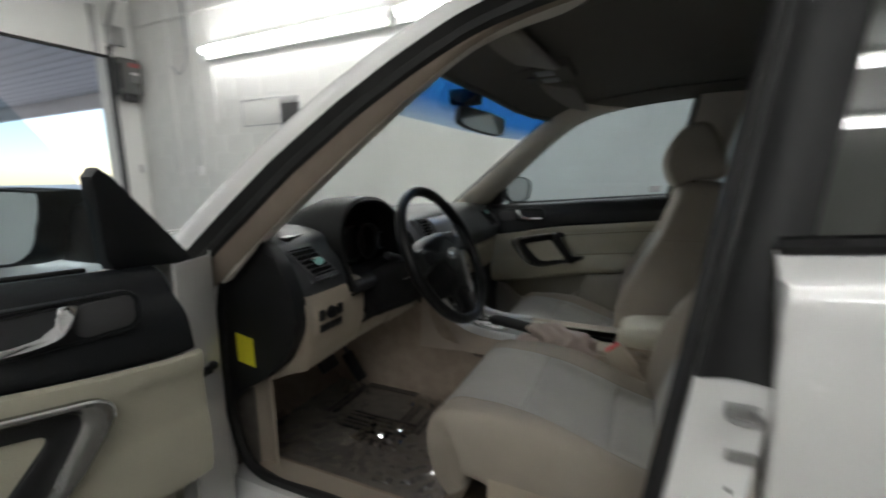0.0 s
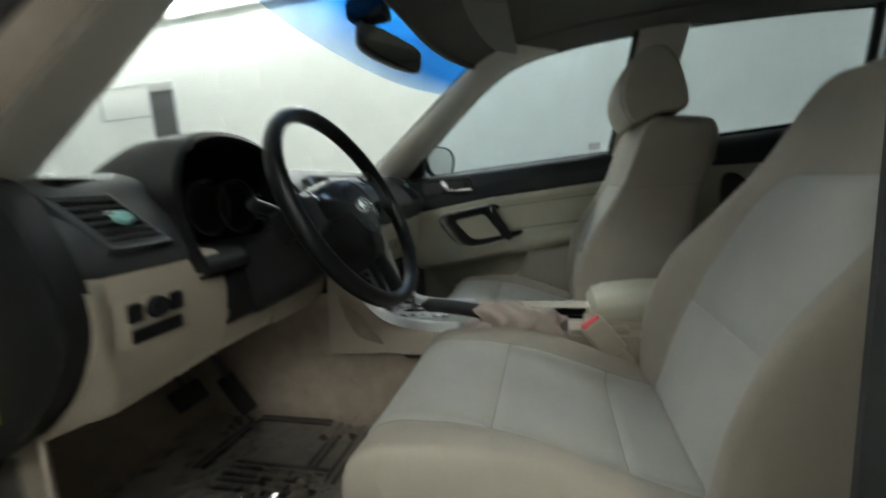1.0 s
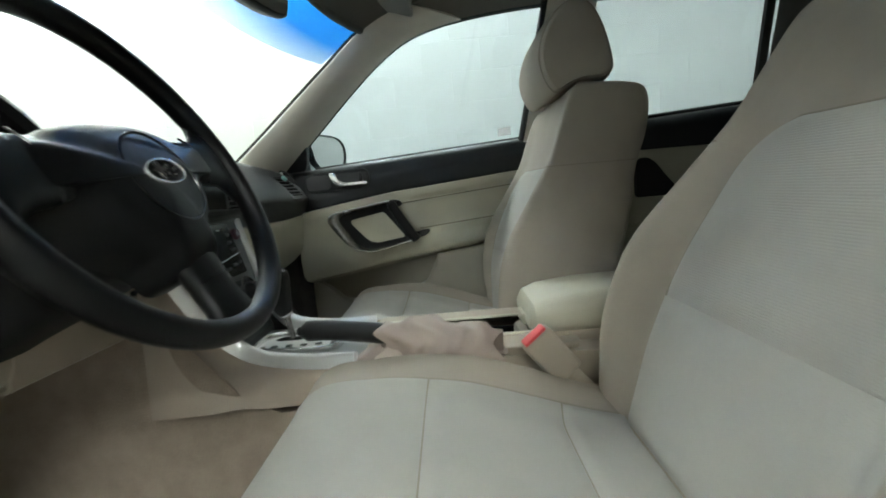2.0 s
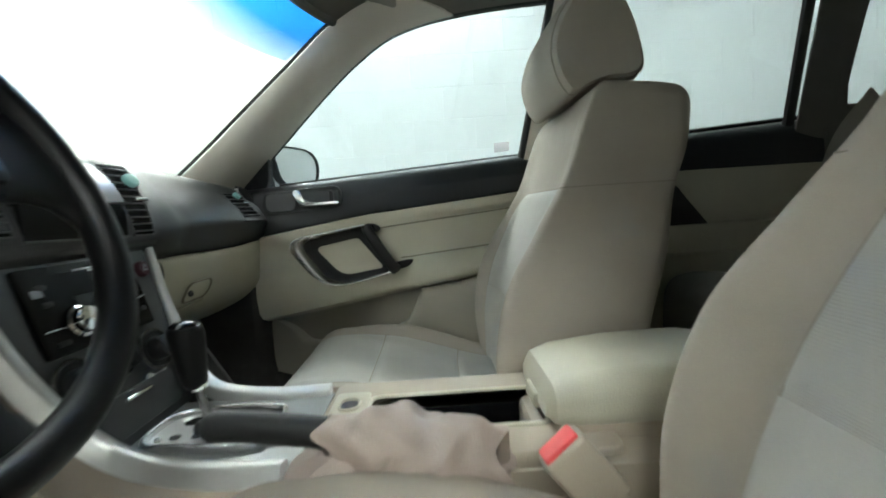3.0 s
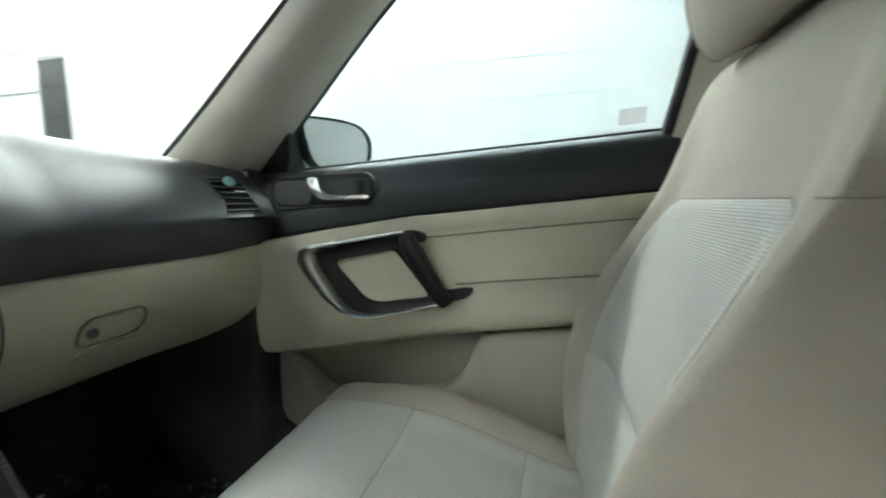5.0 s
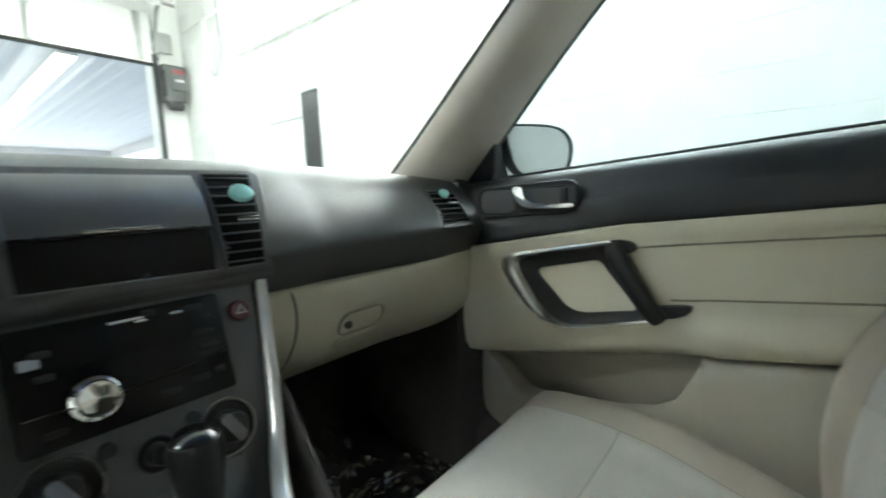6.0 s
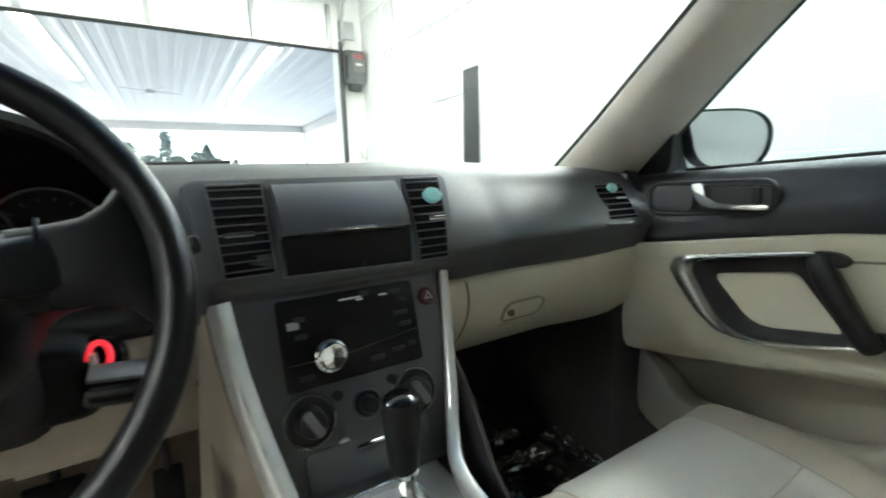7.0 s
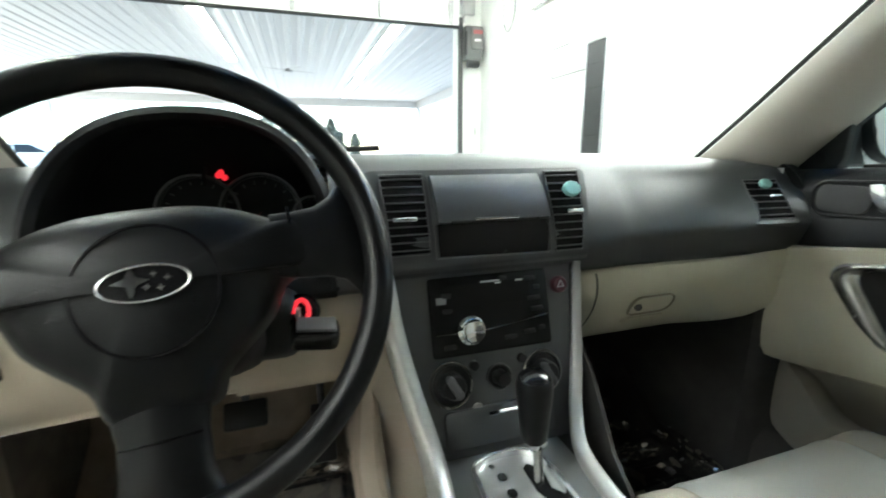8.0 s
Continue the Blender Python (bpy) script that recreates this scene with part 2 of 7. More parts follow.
def box(c, s, bevel=0.004, seg=2, rot=None):
    bm = bmesh.new()
    bmesh.ops.create_cube(bm, size=1)
    bmesh.ops.scale(bm, vec=s, verts=bm.verts)
    if bevel:
        bmesh.ops.bevel(bm, geom=bm.edges[:], offset=bevel, segments=seg, profile=0.5, affect="EDGES")
    m = (Matrix.Translation(c) @ rot.to_4x4()) if rot else Matrix.Translation(c)
    bmesh.ops.transform(bm, matrix=m, verts=bm.verts)
    return bm


def prism(outline, place, d0, d1, bevel=0.0, seg=2, holes=()):
    """A plate with a 2D outline; place(a, b, d) gives its points in space."""
    bm = bmesh.new()
    if holes:
        (hole,) = holes
        n = len(outline)
        vs = [[bm.verts.new(place(*p, d)) for p in ring] for ring, d in ((outline, d0), (outline, d1), (hole, d1), (hole, d0))]
        for i in range(4):
            for j in range(n):
                bm.faces.new((vs[i][j], vs[(i + 1) % 4][j], vs[(i + 1) % 4][(j + 1) % n], vs[i][(j + 1) % n]))
        if bevel:
            es = [e for e in bm.edges if {e.verts[0], e.verts[1]} <= set(vs[1]) or {e.verts[0], e.verts[1]} <= set(vs[2])]
            bmesh.ops.bevel(bm, geom=es, offset=bevel, segments=seg, profile=0.5, affect="EDGES")
        return bm
    lo, hi = [bm.verts.new(place(*p, d0)) for p in outline], [bm.verts.new(place(*p, d1)) for p in outline]
    bm.faces.new(lo[::-1])
    top = bm.faces.new(hi)
    for i in range(len(lo)):
        j = (i + 1) % len(lo)
        bm.faces.new((lo[i], lo[j], hi[j], hi[i]))
    if bevel:
        bmesh.ops.bevel(bm, geom=top.edges[:], offset=bevel, segments=seg, profile=0.5, affect="EDGES")
    return bm


def sweep(path, ra, rb=None, n=12, up=(0, 0, 1), closed=False, caps=True, taper=None, power=2.0):
    """A bar along a path with an oval section: ra across, rb along up."""
    p = np.array(path, float)
    rb = rb or ra
    rings = []
    for i in range(len(p)):
        a, b = (p[i - 1], p[(i + 1) % len(p)]) if closed else (p[max(i - 1, 0)], p[min(i + 1, len(p) - 1)])
        t = (b - a) / (np.linalg.norm(b - a) + 1e-9)
        side = np.cross(t, up)
        side /= np.linalg.norm(side) + 1e-9
        u = np.cross(side, t)
        k = taper[i] if taper is not None else 1.0
        ring = []
        for j in range(n):
            w = 2 * math.pi * j / n
            c, s = math.cos(w), math.sin(w)
            ring.append(p[i] + k * (side * ra * math.copysign(abs(c) ** (2 / power), c) + u * rb * math.copysign(abs(s) ** (2 / power), s)))
        rings.append(ring)
    if closed:
        bm = bmesh.new()
        grid(bm, rings, closed_u=True, closed_v=True)
        return bm
    return loft(rings, caps)


def turned(profile, c, axis, n=32):
    """A body of revolution: profile of (radius, height) about an axis through c."""
    axis = Vector(axis).normalized()
    q = Vector((0, 0, 1)).rotation_difference(axis).to_matrix()
    rings = [[tuple(Vector(c) + q @ Vector((r * math.cos(2 * math.pi * j / n), r * math.sin(2 * math.pi * j / n), h))) for j in range(n)] for r, h in profile]
    return loft(rings)


def merge(*bms):
    """Several pieces of one part in one bmesh."""
    out = bmesh.new()
    for b in bms:
        me = bpy.data.meshes.new("piece")
        b.to_mesh(me)
        b.free()
        out.from_mesh(me)
        bpy.data.meshes.remove(me)
    return out


def rounded(w, h, r, n=5):
    """A rounded rectangle, centred."""
    out = []
    for cx, cy, a0 in ((w / 2 - r, h / 2 - r, 0), (-w / 2 + r, h / 2 - r, 90), (-w / 2 + r, -h / 2 + r, 180), (w / 2 - r, -h / 2 + r, 270)):
        for i in range(n):
            a = radians(a0 + 90 * i / (n - 1))
            out.append((cx + r * math.cos(a), cy + r * math.sin(a)))
    return out


def inset_outline(pts, d):
    """An outline moved inwards by about d."""
    c = np.mean(pts, 0)
    out = []
    n = len(pts)
    p = np.array(pts, float)
    area = sum(p[i][0] * p[(i + 1) % n][1] - p[(i + 1) % n][0] * p[i][1] for i in range(n))
    sg = 1 if area > 0 else -1
    for i in range(n):
        t = p[(i + 1) % n] - p[i - 1]
        t /= np.linalg.norm(t) + 1e-9
        out.append(tuple(p[i] + sg * d * np.array([-t[1], t[0]])))
    return out


def normals(P):
    du, dv = np.gradient(P, axis=0), np.gradient(P, axis=1)
    n = np.cross(du, dv)
    return n / (np.linalg.norm(n, axis=-1, keepdims=True) + 1e-9)


def puffed(P, low=-0.004, high=0.006, power=14):
    """A padded panel over part of a surface: its rim dips under the surface, its middle stands proud."""
    n = normals(P)
    u, v = np.linspace(-1, 1, P.shape[0])[:, None], np.linspace(-1, 1, P.shape[1])[None]
    h = low + (high - low) * (1 - np.abs(u) ** power) * (1 - np.abs(v) ** power)
    return P + n * h[..., None]


# ---- the garage ----
WX, FY = 2.27, 5.75


def slab(name, lo, hi, material, label, cat, bevel=0.0, parent=None):
    c, s = [(a + b) / 2 for a, b in zip(lo, hi)], [b - a for a, b in zip(lo, hi)]
    ob = link(name, box(c, s, bevel), material, parent)
    return tagged(ob, label, cat, kind="structure") if parent is None else ob


slab("ground", (-400, 5.95, -0.05), (400, 900, -0.02), mat("pale_concrete_yard", (0.38, 0.37, 0.36), 0.6, var=0.2, scale=0.3, bscale=8), "pale washed-out concrete yard outside the garage", "ground")
slab("floor", (-7, -8, -0.2), (WX + 0.25, 5.95, 0), CONCRETE, "sealed grey concrete garage floor", "floor")
wall_right = slab("wall_right", (WX, -8, 0), (WX + 0.2, FY + 0.2, 3.6), WALL, "white painted concrete block wall beside the car", "wall")
slab("wall_back", (-7, -8.2, 0), (WX + 0.2, -8, 3.6), WALL, "white painted rear wall of the garage", "wall")
slab("wall_left", (-7.2, -8.2, 0), (-7, FY + 0.2, 3.6), WALL, "white painted far wall of the garage", "wall")
slab("wall_front_pier", (1.93, FY, 0), (WX, FY + 0.2, 3.6), WALL, "white painted pier beside the overhead door opening", "wall")
slab("wall_front_header", (-4.2, FY, 2.95), (1.93, FY + 0.2, 3.6), WALL, "white painted header over the garage door", "wall")
slab("wall_front_left", (-7, FY, 0), (-4.2, FY + 0.2, 3.6), WALL, "white painted front wall of the garage", "wall")
slab("ceiling", (-7, -8, 3.6), (WX + 0.2, 5.95, 3.75), CEIL, "white painted garage ceiling", "ceiling")

# raised overhead door: its lowest section hangs in the opening
odoor = base("overhead_door", "white sectional overhead door, raised nearly all the way", "garage door", (-1.1, FY, 2.6))
part("door_section", box((-1.13, FY - 0.05, 2.86), (6.1, 0.045, 0.54), 0.004), DOORSTEEL, odoor)
part("bottom_seal", box((-1.13, FY - 0.05, 2.575), (6.1, 0.05, 0.035), 0.008), RUBBER, odoor, "black rubber bottom seal")
for x in (-3.2, -2.2, -1.2, -0.17, 0.88, 1.8):
    part("stile", box((x, FY - 0.085, 2.86), (0.06, 0.03, 0.52), 0.003), GALV, odoor, "galvanised steel stile")
part("door_section", box((-1.13, FY - 0.3, 3.27), (6.1, 0.045, 0.5), 0.004, rot=Euler((radians(-50), 0, 0)).to_matrix()), DOORSTEEL, odoor)
track = base("door_track", "galvanised steel track of the overhead door", "door track", (1.95, FY, 0))
part("vertical_rail", box((1.955, FY - 0.03, 1.35), (0.05, 0.06, 2.7), 0.004), DARKGREY, track, "dark vertical rail")
part("curved_rail", sweep(spline([(1.98, FY - 0.06, 2.65), (1.98, FY - 0.08, 2.95), (1.98, FY - 0.35, 3.25), (1.98, FY - 1.0, 3.33), (1.98, FY - 3, 3.35)], 24), 0.025, n=8), GALV, track)
for y in (FY - 1.2, FY - 2.6):
    part("hanger", box((1.98, y, 3.47), (0.03, 0.03, 0.26), 0.002), GALV, track)
part("bracket", box((2.05, FY - 0.04, 2.85), (0.2, 0.05, 0.22), 0.004), GALV, track)
part("torsion_shaft", sweep([(-4, FY - 0.12, 3.28), (2.2, FY - 0.12, 3.28)], 0.018, n=10), GALV, track)
part("spring", sweep([(0.2, FY - 0.12, 3.28), (1.6, FY - 0.12, 3.28)], 0.035, n=12), DARKGREY, track, "dark coiled torsion spring")

# wall-mounted electrical things on the pier
ebox = base("switch_box", "grey electrical disconnect box on the white pier", "switch box", (2.12, FY - 0.08, 2.3))
part("case", box((2.1, FY - 0.09, 2.37), (0.24, 0.17, 0.42), 0.012), mat("mid_grey_enamel", (0.13, 0.135, 0.13), 0.45), ebox)
part("cover", box((2.14, FY - 0.185, 2.42), (0.17, 0.03, 0.26), 0.008), mat("light_grey_enamel", (0.18, 0.185, 0.18), 0.45), ebox)
part("label_plate", box((2.14, FY - 0.203, 2.5), (0.13, 0.004, 0.05), 0.0), mat("faded_red_label", (0.4, 0.12, 0.12), 0.6), ebox, "faded red label")
part("label_plate", box((2.14, FY - 0.203, 2.4), (0.09, 0.004, 0.03), 0.0), WHITEPRINT, ebox, "white label")
part("motor", turned([(0.0, 0), (0.05, 0), (0.055, 0.02), (0.055, 0.14), (0.04, 0.17), (0, 0.17)], (2.02, FY - 0.12, 2.12), (1, 0, 0), 16), DARKGREY, ebox)
part("lever", box((1.99, FY - 0.15, 2.36), (0.03, 0.05, 0.3), 0.006), BLACK, ebox)
cond = base("conduit_pipe", "thin grey conduit down the white wall", "conduit", (2.24, FY - 0.1, 2.6))
part("pipe", sweep(spline([(2.2, FY - 0.03, 3.4), (2.2, FY - 0.03, 2.4), (2.2, FY - 0.03, 1.35)], 12), 0.012, n=8), DOORSTEEL, cond)
for y, z0, r in ((5.05, 1.15, 0.014), (4.63, 1.2, 0.012), (4.57, 1.25, 0.008), (4.32, 1.75, 0.008)):
    part("pipe", sweep(spline([(WX - 0.02, y + 0.02, 3.5), (WX - 0.018, y, 2.8), (WX - 0.018, y - 0.01, z0)], 16), r, n=8), DOORSTEEL, cond)
part("pipe", sweep([(WX - 0.03, 1.2, 2.98), (WX - 0.03, 5.6, 2.98)], 0.016, n=8), DOORSTEEL, cond, "white conduit along the wall")
part("cable", sweep(spline([(WX - 0.02, 4.75, 3.5), (WX - 0.03, 4.70, 2.6), (WX - 0.03, 4.85, 2.35), (WX - 0.02, 5.0, 2.45)], 20), 0.008, n=8), GREYPRINT, cond, "loose grey cable")
for y, z, nm in ((FY - 0.02, 1.25, "outlet"), (4.63, 1.2, "outlet")):
    o = base("outlet_box", "small grey outlet box at the end of a conduit", "outlet", (2.2, y, z))
    part("case", box((2.2, y - 0.02, z), (0.07, 0.05, 0.11), 0.006), DOORSTEEL, o)
    part("cover", box((2.2, y - 0.05, z), (0.05, 0.008, 0.09), 0.002), WHITEPRINT, o)

# flush access panel in the block wall
ap = base("access_panel", "flush white access panel in the block wall", "access panel", (WX, 3.6, 1.68))
part("plate", box((WX - 0.004, 3.61, 1.815), (0.008, 0.56, 0.27), 0.002), WALL, ap)
for c_, s_ in (((3.61, 1.952), (0.58, 0.010)), ((3.61, 1.678), (0.58, 0.010)), ((3.325, 1.815), (0.010, 0.264)), ((3.895, 1.815), (0.010, 0.264))):
    part("edge_strip", box((WX - 0.007, *c_), (0.014, *s_), 0.002), GREYPRINT, ap, "grey edge strip")

# tall narrow dark niche in the right wall, with a frame
niche = base("wall_niche", "tall narrow dark grey slot in the white block wall", "wall slot", (WX, 3.19, 0.9))
part("panel", box((WX - 0.008, 3.19, 1.4), (0.016, 0.25, 0.96), 0.003), mat("black_niche_paint", (0.045, 0.045, 0.047), 0.75, var=0.15, scale=6), niche)
part("lintel", box((WX - 0.01, 3.19, 1.915), (0.022, 0.26, 0.07), 0.004), mat("pale_grey_lintel", (0.5, 0.5, 0.5), 0.7), niche)
for y in (3.06, 3.32):
    part("jamb", box((WX - 0.012, y, 1.4), (0.026, 0.012, 0.96), 0.002), GREYPRINT, niche)
for z in (1.1, 1.3, 1.5, 1.7):
    part("joint", box((WX - 0.017, 3.19, z), (0.004, 0.25, 0.008), 0.0), BLACK, niche)


def tube_light(c, length, axis="y", drop=(0, 0, 1)):
    ob = base("fluorescent_light", "white fluorescent strip light with a bare glowing tube", "strip light", c, group="strip lights of the garage")
    s = (0.09, length, 0.05) if axis == "y" else (length, 0.09, 0.05)
    if drop[0]:
        s = (0.05, length, 0.17)
    cc = Vector(c) + Vector(drop) * 0.066
    part("housing", box(cc, s, 0.006), DOORSTEEL, ob)
    d = Vector((0, length / 2 - 0.03, 0)) if axis == "y" else Vector((length / 2 - 0.03, 0, 0))
    part("tube", sweep([Vector(c) - d, Vector(c) + d], 0.040, n=14), TUBE, ob, "glowing white wraparound tube cover")
    for k in (-1, 1):
        part("lamp_holder", box(Vector(c) + d * k * 1.01, (0.05, 0.05, 0.07), 0.004), WHITEPRINT, ob)
    return ob


for y in (3.13, 0.60):
    tube_light((WX - 0.1, y, 2.52), 2.45, drop=(1, 0, 0))
# The first is an unseen added strip, lighting the cabin through the windscreen.
for x, y in ((-2.2, 2.6), (-3.1, -1.3), (-3.75, -1.3)):
    tube_light((x, y, 3.5), 2.4)

# ---- covered yard outside: ribbed steel roof, lights, distance ----
CY0, CY1, CZ = 5.95, 22.4, 3.4
canopy = base("canopy", "long white ribbed steel roof over the yard outside", "canopy", (-1, 13, 3.4), kind="structure")
part("roof_deck", box((-2.0, 14.2, CZ + 0.12), (15.6, 16.5, 0.08), 0), STEEL_WHITE, canopy)
rib = bmesh.new()
xs = np.arange(-9.5, 5.7, 0.28)
for x in xs:
    prof = [(x - 0.14, CZ + 0.075), (x - 0.07, CZ + 0.075), (x - 0.035, CZ + 0.052), (x + 0.035, CZ + 0.052), (x + 0.07, CZ + 0.075), (x + 0.14, CZ + 0.075)]
    grid(rib, [[(a, CY0, b) for a, b in prof], [(a, CY1, b) for a, b in prof]])
ribs = part("ribs", rib, STEEL_WHITE, canopy, angle=20)
part("fascia", box((-2.0, CY1 + 0.05, CZ - 0.02), (15.6, 0.1, 0.5), 0.01), STEEL_WHITE, canopy)
part("side_beam", box((5.85, 14.2, CZ - 0.05), (0.15, 16.5, 0.5), 0.01), STEEL_WHITE, canopy)
for y in (9, 22.2):
    for x in (5.85, -9.6):
        part("post", box((x, y, CZ / 2 - 0.1), (0.15, 0.15, CZ), 0.01), STEEL_WHITE, canopy)
YARDLIGHT = glow("pale_strip_lens", (1.0, 1.0, 0.985), 5.0)
for x, y0, y1 in ((-1.74, 8.8, 13.5), (-1.77, 16.6, 17.4), (-1.77, 17.6, 19.6), (1.85, 8.95, 14.7), (1.93, 14.8, 20.6)):
    o = base("yard_strip_light", "wide glowing white strip light under the ribbed roof", "strip light", (x, (y0 + y1) / 2, CZ), group="strip lights of the covered yard")
    part("housing", box((x, (y0 + y1) / 2, CZ + 0.035), (0.27, y1 - y0, 0.05), 0.006), DOORSTEEL, o)
    part("lens", prism([(-0.125, 0.0), (-0.105, -0.035), (-0.05, -0.05), (0.05, -0.05), (0.105, -0.035), (0.125, 0.0)], lambda a, b, d: (x + a, d, CZ + 0.012 + b), y0 + 0.02, y1 - 0.02), YARDLIGHT, o, "glowing white lens")
fan = base("ceiling_fan", "dark ceiling fan at rest under the ribbed roof", "ceiling fan", (-0.3, 13.4, 3.1))
part("stem", sweep([(-0.3, 13.4, 3.46), (-0.3, 13.4, 3.25)], 0.02, n=8), GALV, fan)
part("motor", turned([(0, 0), (0.09, 0), (0.11, 0.04), (0.09, 0.10), (0, 0.12)], (-0.3, 13.4, 3.14), (0, 0, 1), 20), GALV, fan)
for a in range(4):
    part("blade", box((-0.3 + 0.44 * math.cos(a * 1.571 + 0.4), 13.4 + 0.44 * math.sin(a * 1.571 + 0.4), 3.20), (0.66, 0.12, 0.012), 0.003, rot=Euler((0, 0, a * 1.571 + 0.4)).to_matrix()), GALV, fan)


BARK = mat("brown_bark", (0.09, 0.07, 0.055), 0.9, var=0.3, bump=0.8, bscale=30)
LEAF = mat("grey_green_foliage", (0.11, 0.12, 0.10), 0.8, var=0.4, scale=2.0, bump=0.2, bscale=12)


def tree(x, y, h, w, seed):
    r = np.random.default_rng(seed)
    t = base("tree", "dark leafy tree far behind the yard", "tree", (x, y, 0), group="distant trees")
    part("trunk", sweep(spline([(x, y, 0), (x + 0.05, y, h * 0.35), (x - 0.05, y, h * 0.9)], 10), 0.16, n=8, taper=np.linspace(1, 0.2, 10)), BARK, t)
    for k in range(5):
        a = r.uniform(0, 6.28)
        z = h * r.uniform(0.35, 0.7)
        part("limb", sweep([(x, y, z), (x + w * 0.5 * math.cos(a), y + w * 0.5 * math.sin(a), z + h * 0.18)], 0.05, n=6, taper=[1, 0.3]), BARK, t)
    bm = bmesh.new()
    for k in range(1100):
        z = r.uniform(0.25, 1.0)
        rad = 1.25 * w * (1 - z) ** 0.42 * (0.72 + 0.28 * math.sin(9 * z + 2 * seed)) * r.uniform(0.2, 1.0) + 0.05
        a = r.uniform(0, 6.28)
        c = Vector((x + rad * math.cos(a), y + rad * math.sin(a), h * z))
        q = Euler(r.uniform(0, 6.28, 3)).to_matrix()
        s = r.uniform(0.05, 0.15)
        v = [bm.verts.new(c + q @ Vector(p) * s) for p in ((-1, -0.4, 0), (0.2, -0.7, 0.2), (1, 0.1, 0), (0.3, 0.6, -0.2), (-0.6, 0.5, 0.1))]
        bm.faces.new(v)
    part("crown", bm, LEAF, t)


for x, y, h, w in ((0.0, 44, 5.1, 1.5), (-2.7, 44.5, 4.2, 1.7), (-4.6, 45, 3.6, 2.0), (-1.2, 43, 3.1, 1.7), (0.9, 43.5, 3.0, 1.8), (2.2, 44, 3.4, 1.5), (3.05, 44.5, 4.1, 0.8), (3.8, 45, 2.9, 1.2), (5.5, 46, 2.8, 0.7), (-8, 45, 4.0, 2.2), (-11.5, 46, 3.6, 2.2)):
    tree(x, y, h, w, int(200 + 10 * x))


def parked_car(x, y, turn, paint, label):
    pc = base("parked_car", label, "car", (x, y, 0))
    M = Matrix.Translation((x, y, 0)) @ Matrix.Rotation(radians(turn), 4, "Z")

    def pt(bm):
        bmesh.ops.transform(bm, matrix=M, verts=bm.verts)
        return bm

    side = [(-2.2, 0.35), (-2.25, 0.7), (-2.1, 0.92), (-1.0, 1.0), (0.9, 0.98), (2.05, 0.82), (2.2, 0.6), (2.15, 0.32)]
    part("body", pt(prism([tuple(p) for p in spline(side, 40, closed=True)], lambda a, b, d: (a, d, b), -0.87, 0.87, 0.08, 3)), paint, pc)
    cab = [(-1.9, 0.95), (-1.45, 1.48), (0.1, 1.52), (0.95, 0.97)]
    part("cabin", pt(prism(cab, lambda a, b, d: (a, d * (1 - 0.2 * (b - 0.95)), b), -0.76, 0.76, 0.06, 3)), paint, pc)
    for s in (-1, 1):
        for q in ([(-1.65, 1.02), (-1.38, 1.4), (-0.65, 1.43), (-0.62, 1.02)], [(-0.55, 1.02), (-0.58, 1.43), (0.05, 1.43), (0.72, 1.02)]):
            part("side_window", pt(prism(q, lambda a, b, d: (a, s * (0.762 * (1 - 0.2 * (b - 0.95)) + d), b), -0.01, 0.008)), GLOSSBLACK, pc)
        for wx in (-1.35, 1.35):
            wh = part("wheel", pt(turned([(0, 0), (0.2, 0), (0.31, 0.02), (0.33, 0.06), (0.33, 0.18), (0, 0.18)], (wx, s * 0.88, 0.33), (0, -s, 0), 24)), RUBBER, pc, "black tyre")
            part("rim", pt(turned([(0, 0), (0.19, 0), (0.2, 0.02), (0, 0.03)], (wx, s * 0.90, 0.33), (0, -s, 0), 20)), SILVER, wh, "silver rim")


parked_car(-13.5, 29, 8, PAINT, "white parked car across the bright yard")


# ---- the car: shell ----
def zb(y):
    return 0.954 - 0.064 * y


def gx(z):
    """Half the width of the car at the side glass, at height z."""
    return 0.757 - 0.30 * (z - 0.95)


# C: edge of the side window openings; D: inner edge of the pillar trim
C = [(0.742, 0.455, 0.945), (0.715, 0.33, 1.055), (0.68, 0.20, 1.165), (0.655, 0.09, 1.25), (0.64, -0.025, 1.315), (0.632, -0.186, 1.352), (0.628, -0.43, 1.372), (0.628, -0.75, 1.376), (0.63, -1.1, 1.365), (0.64, -1.5, 1.335), (0.66, -1.9, 1.27)]
D = [(0.611, 0.60, 0.935), (0.600, 0.475, 1.03), (0.587, 0.355, 1.125), (0.575, 0.235, 1.22), (0.558, 0.112, 1.312), (0.53, -0.03, 1.362), (0.515, -0.3, 1.392), (0.51, -0.7, 1.40), (0.515, -1.1, 1.392), (0.53, -1.5, 1.365), (0.55, -1.9, 1.30)]
CS, DS = spline(C, 61), spline(D, 61)

car = base("car", "white four-door car parked in the garage, driver's door open", "car", (0, 0, 0))


def mx(P, s):
    P = np.array(P, float).copy()
    P[..., 0] *= s
    return P


def ribbon(A, B, n=7, bulge=0.012, toward=(0, 0, -1)):
    f = np.linspace(0, 1, n)[None, :, None]
    P = A[:, None] * (1 - f) + B[:, None] * f
    b = bulge * (1 - (2 * f - 1) ** 2)
    return P + b * np.array(toward)


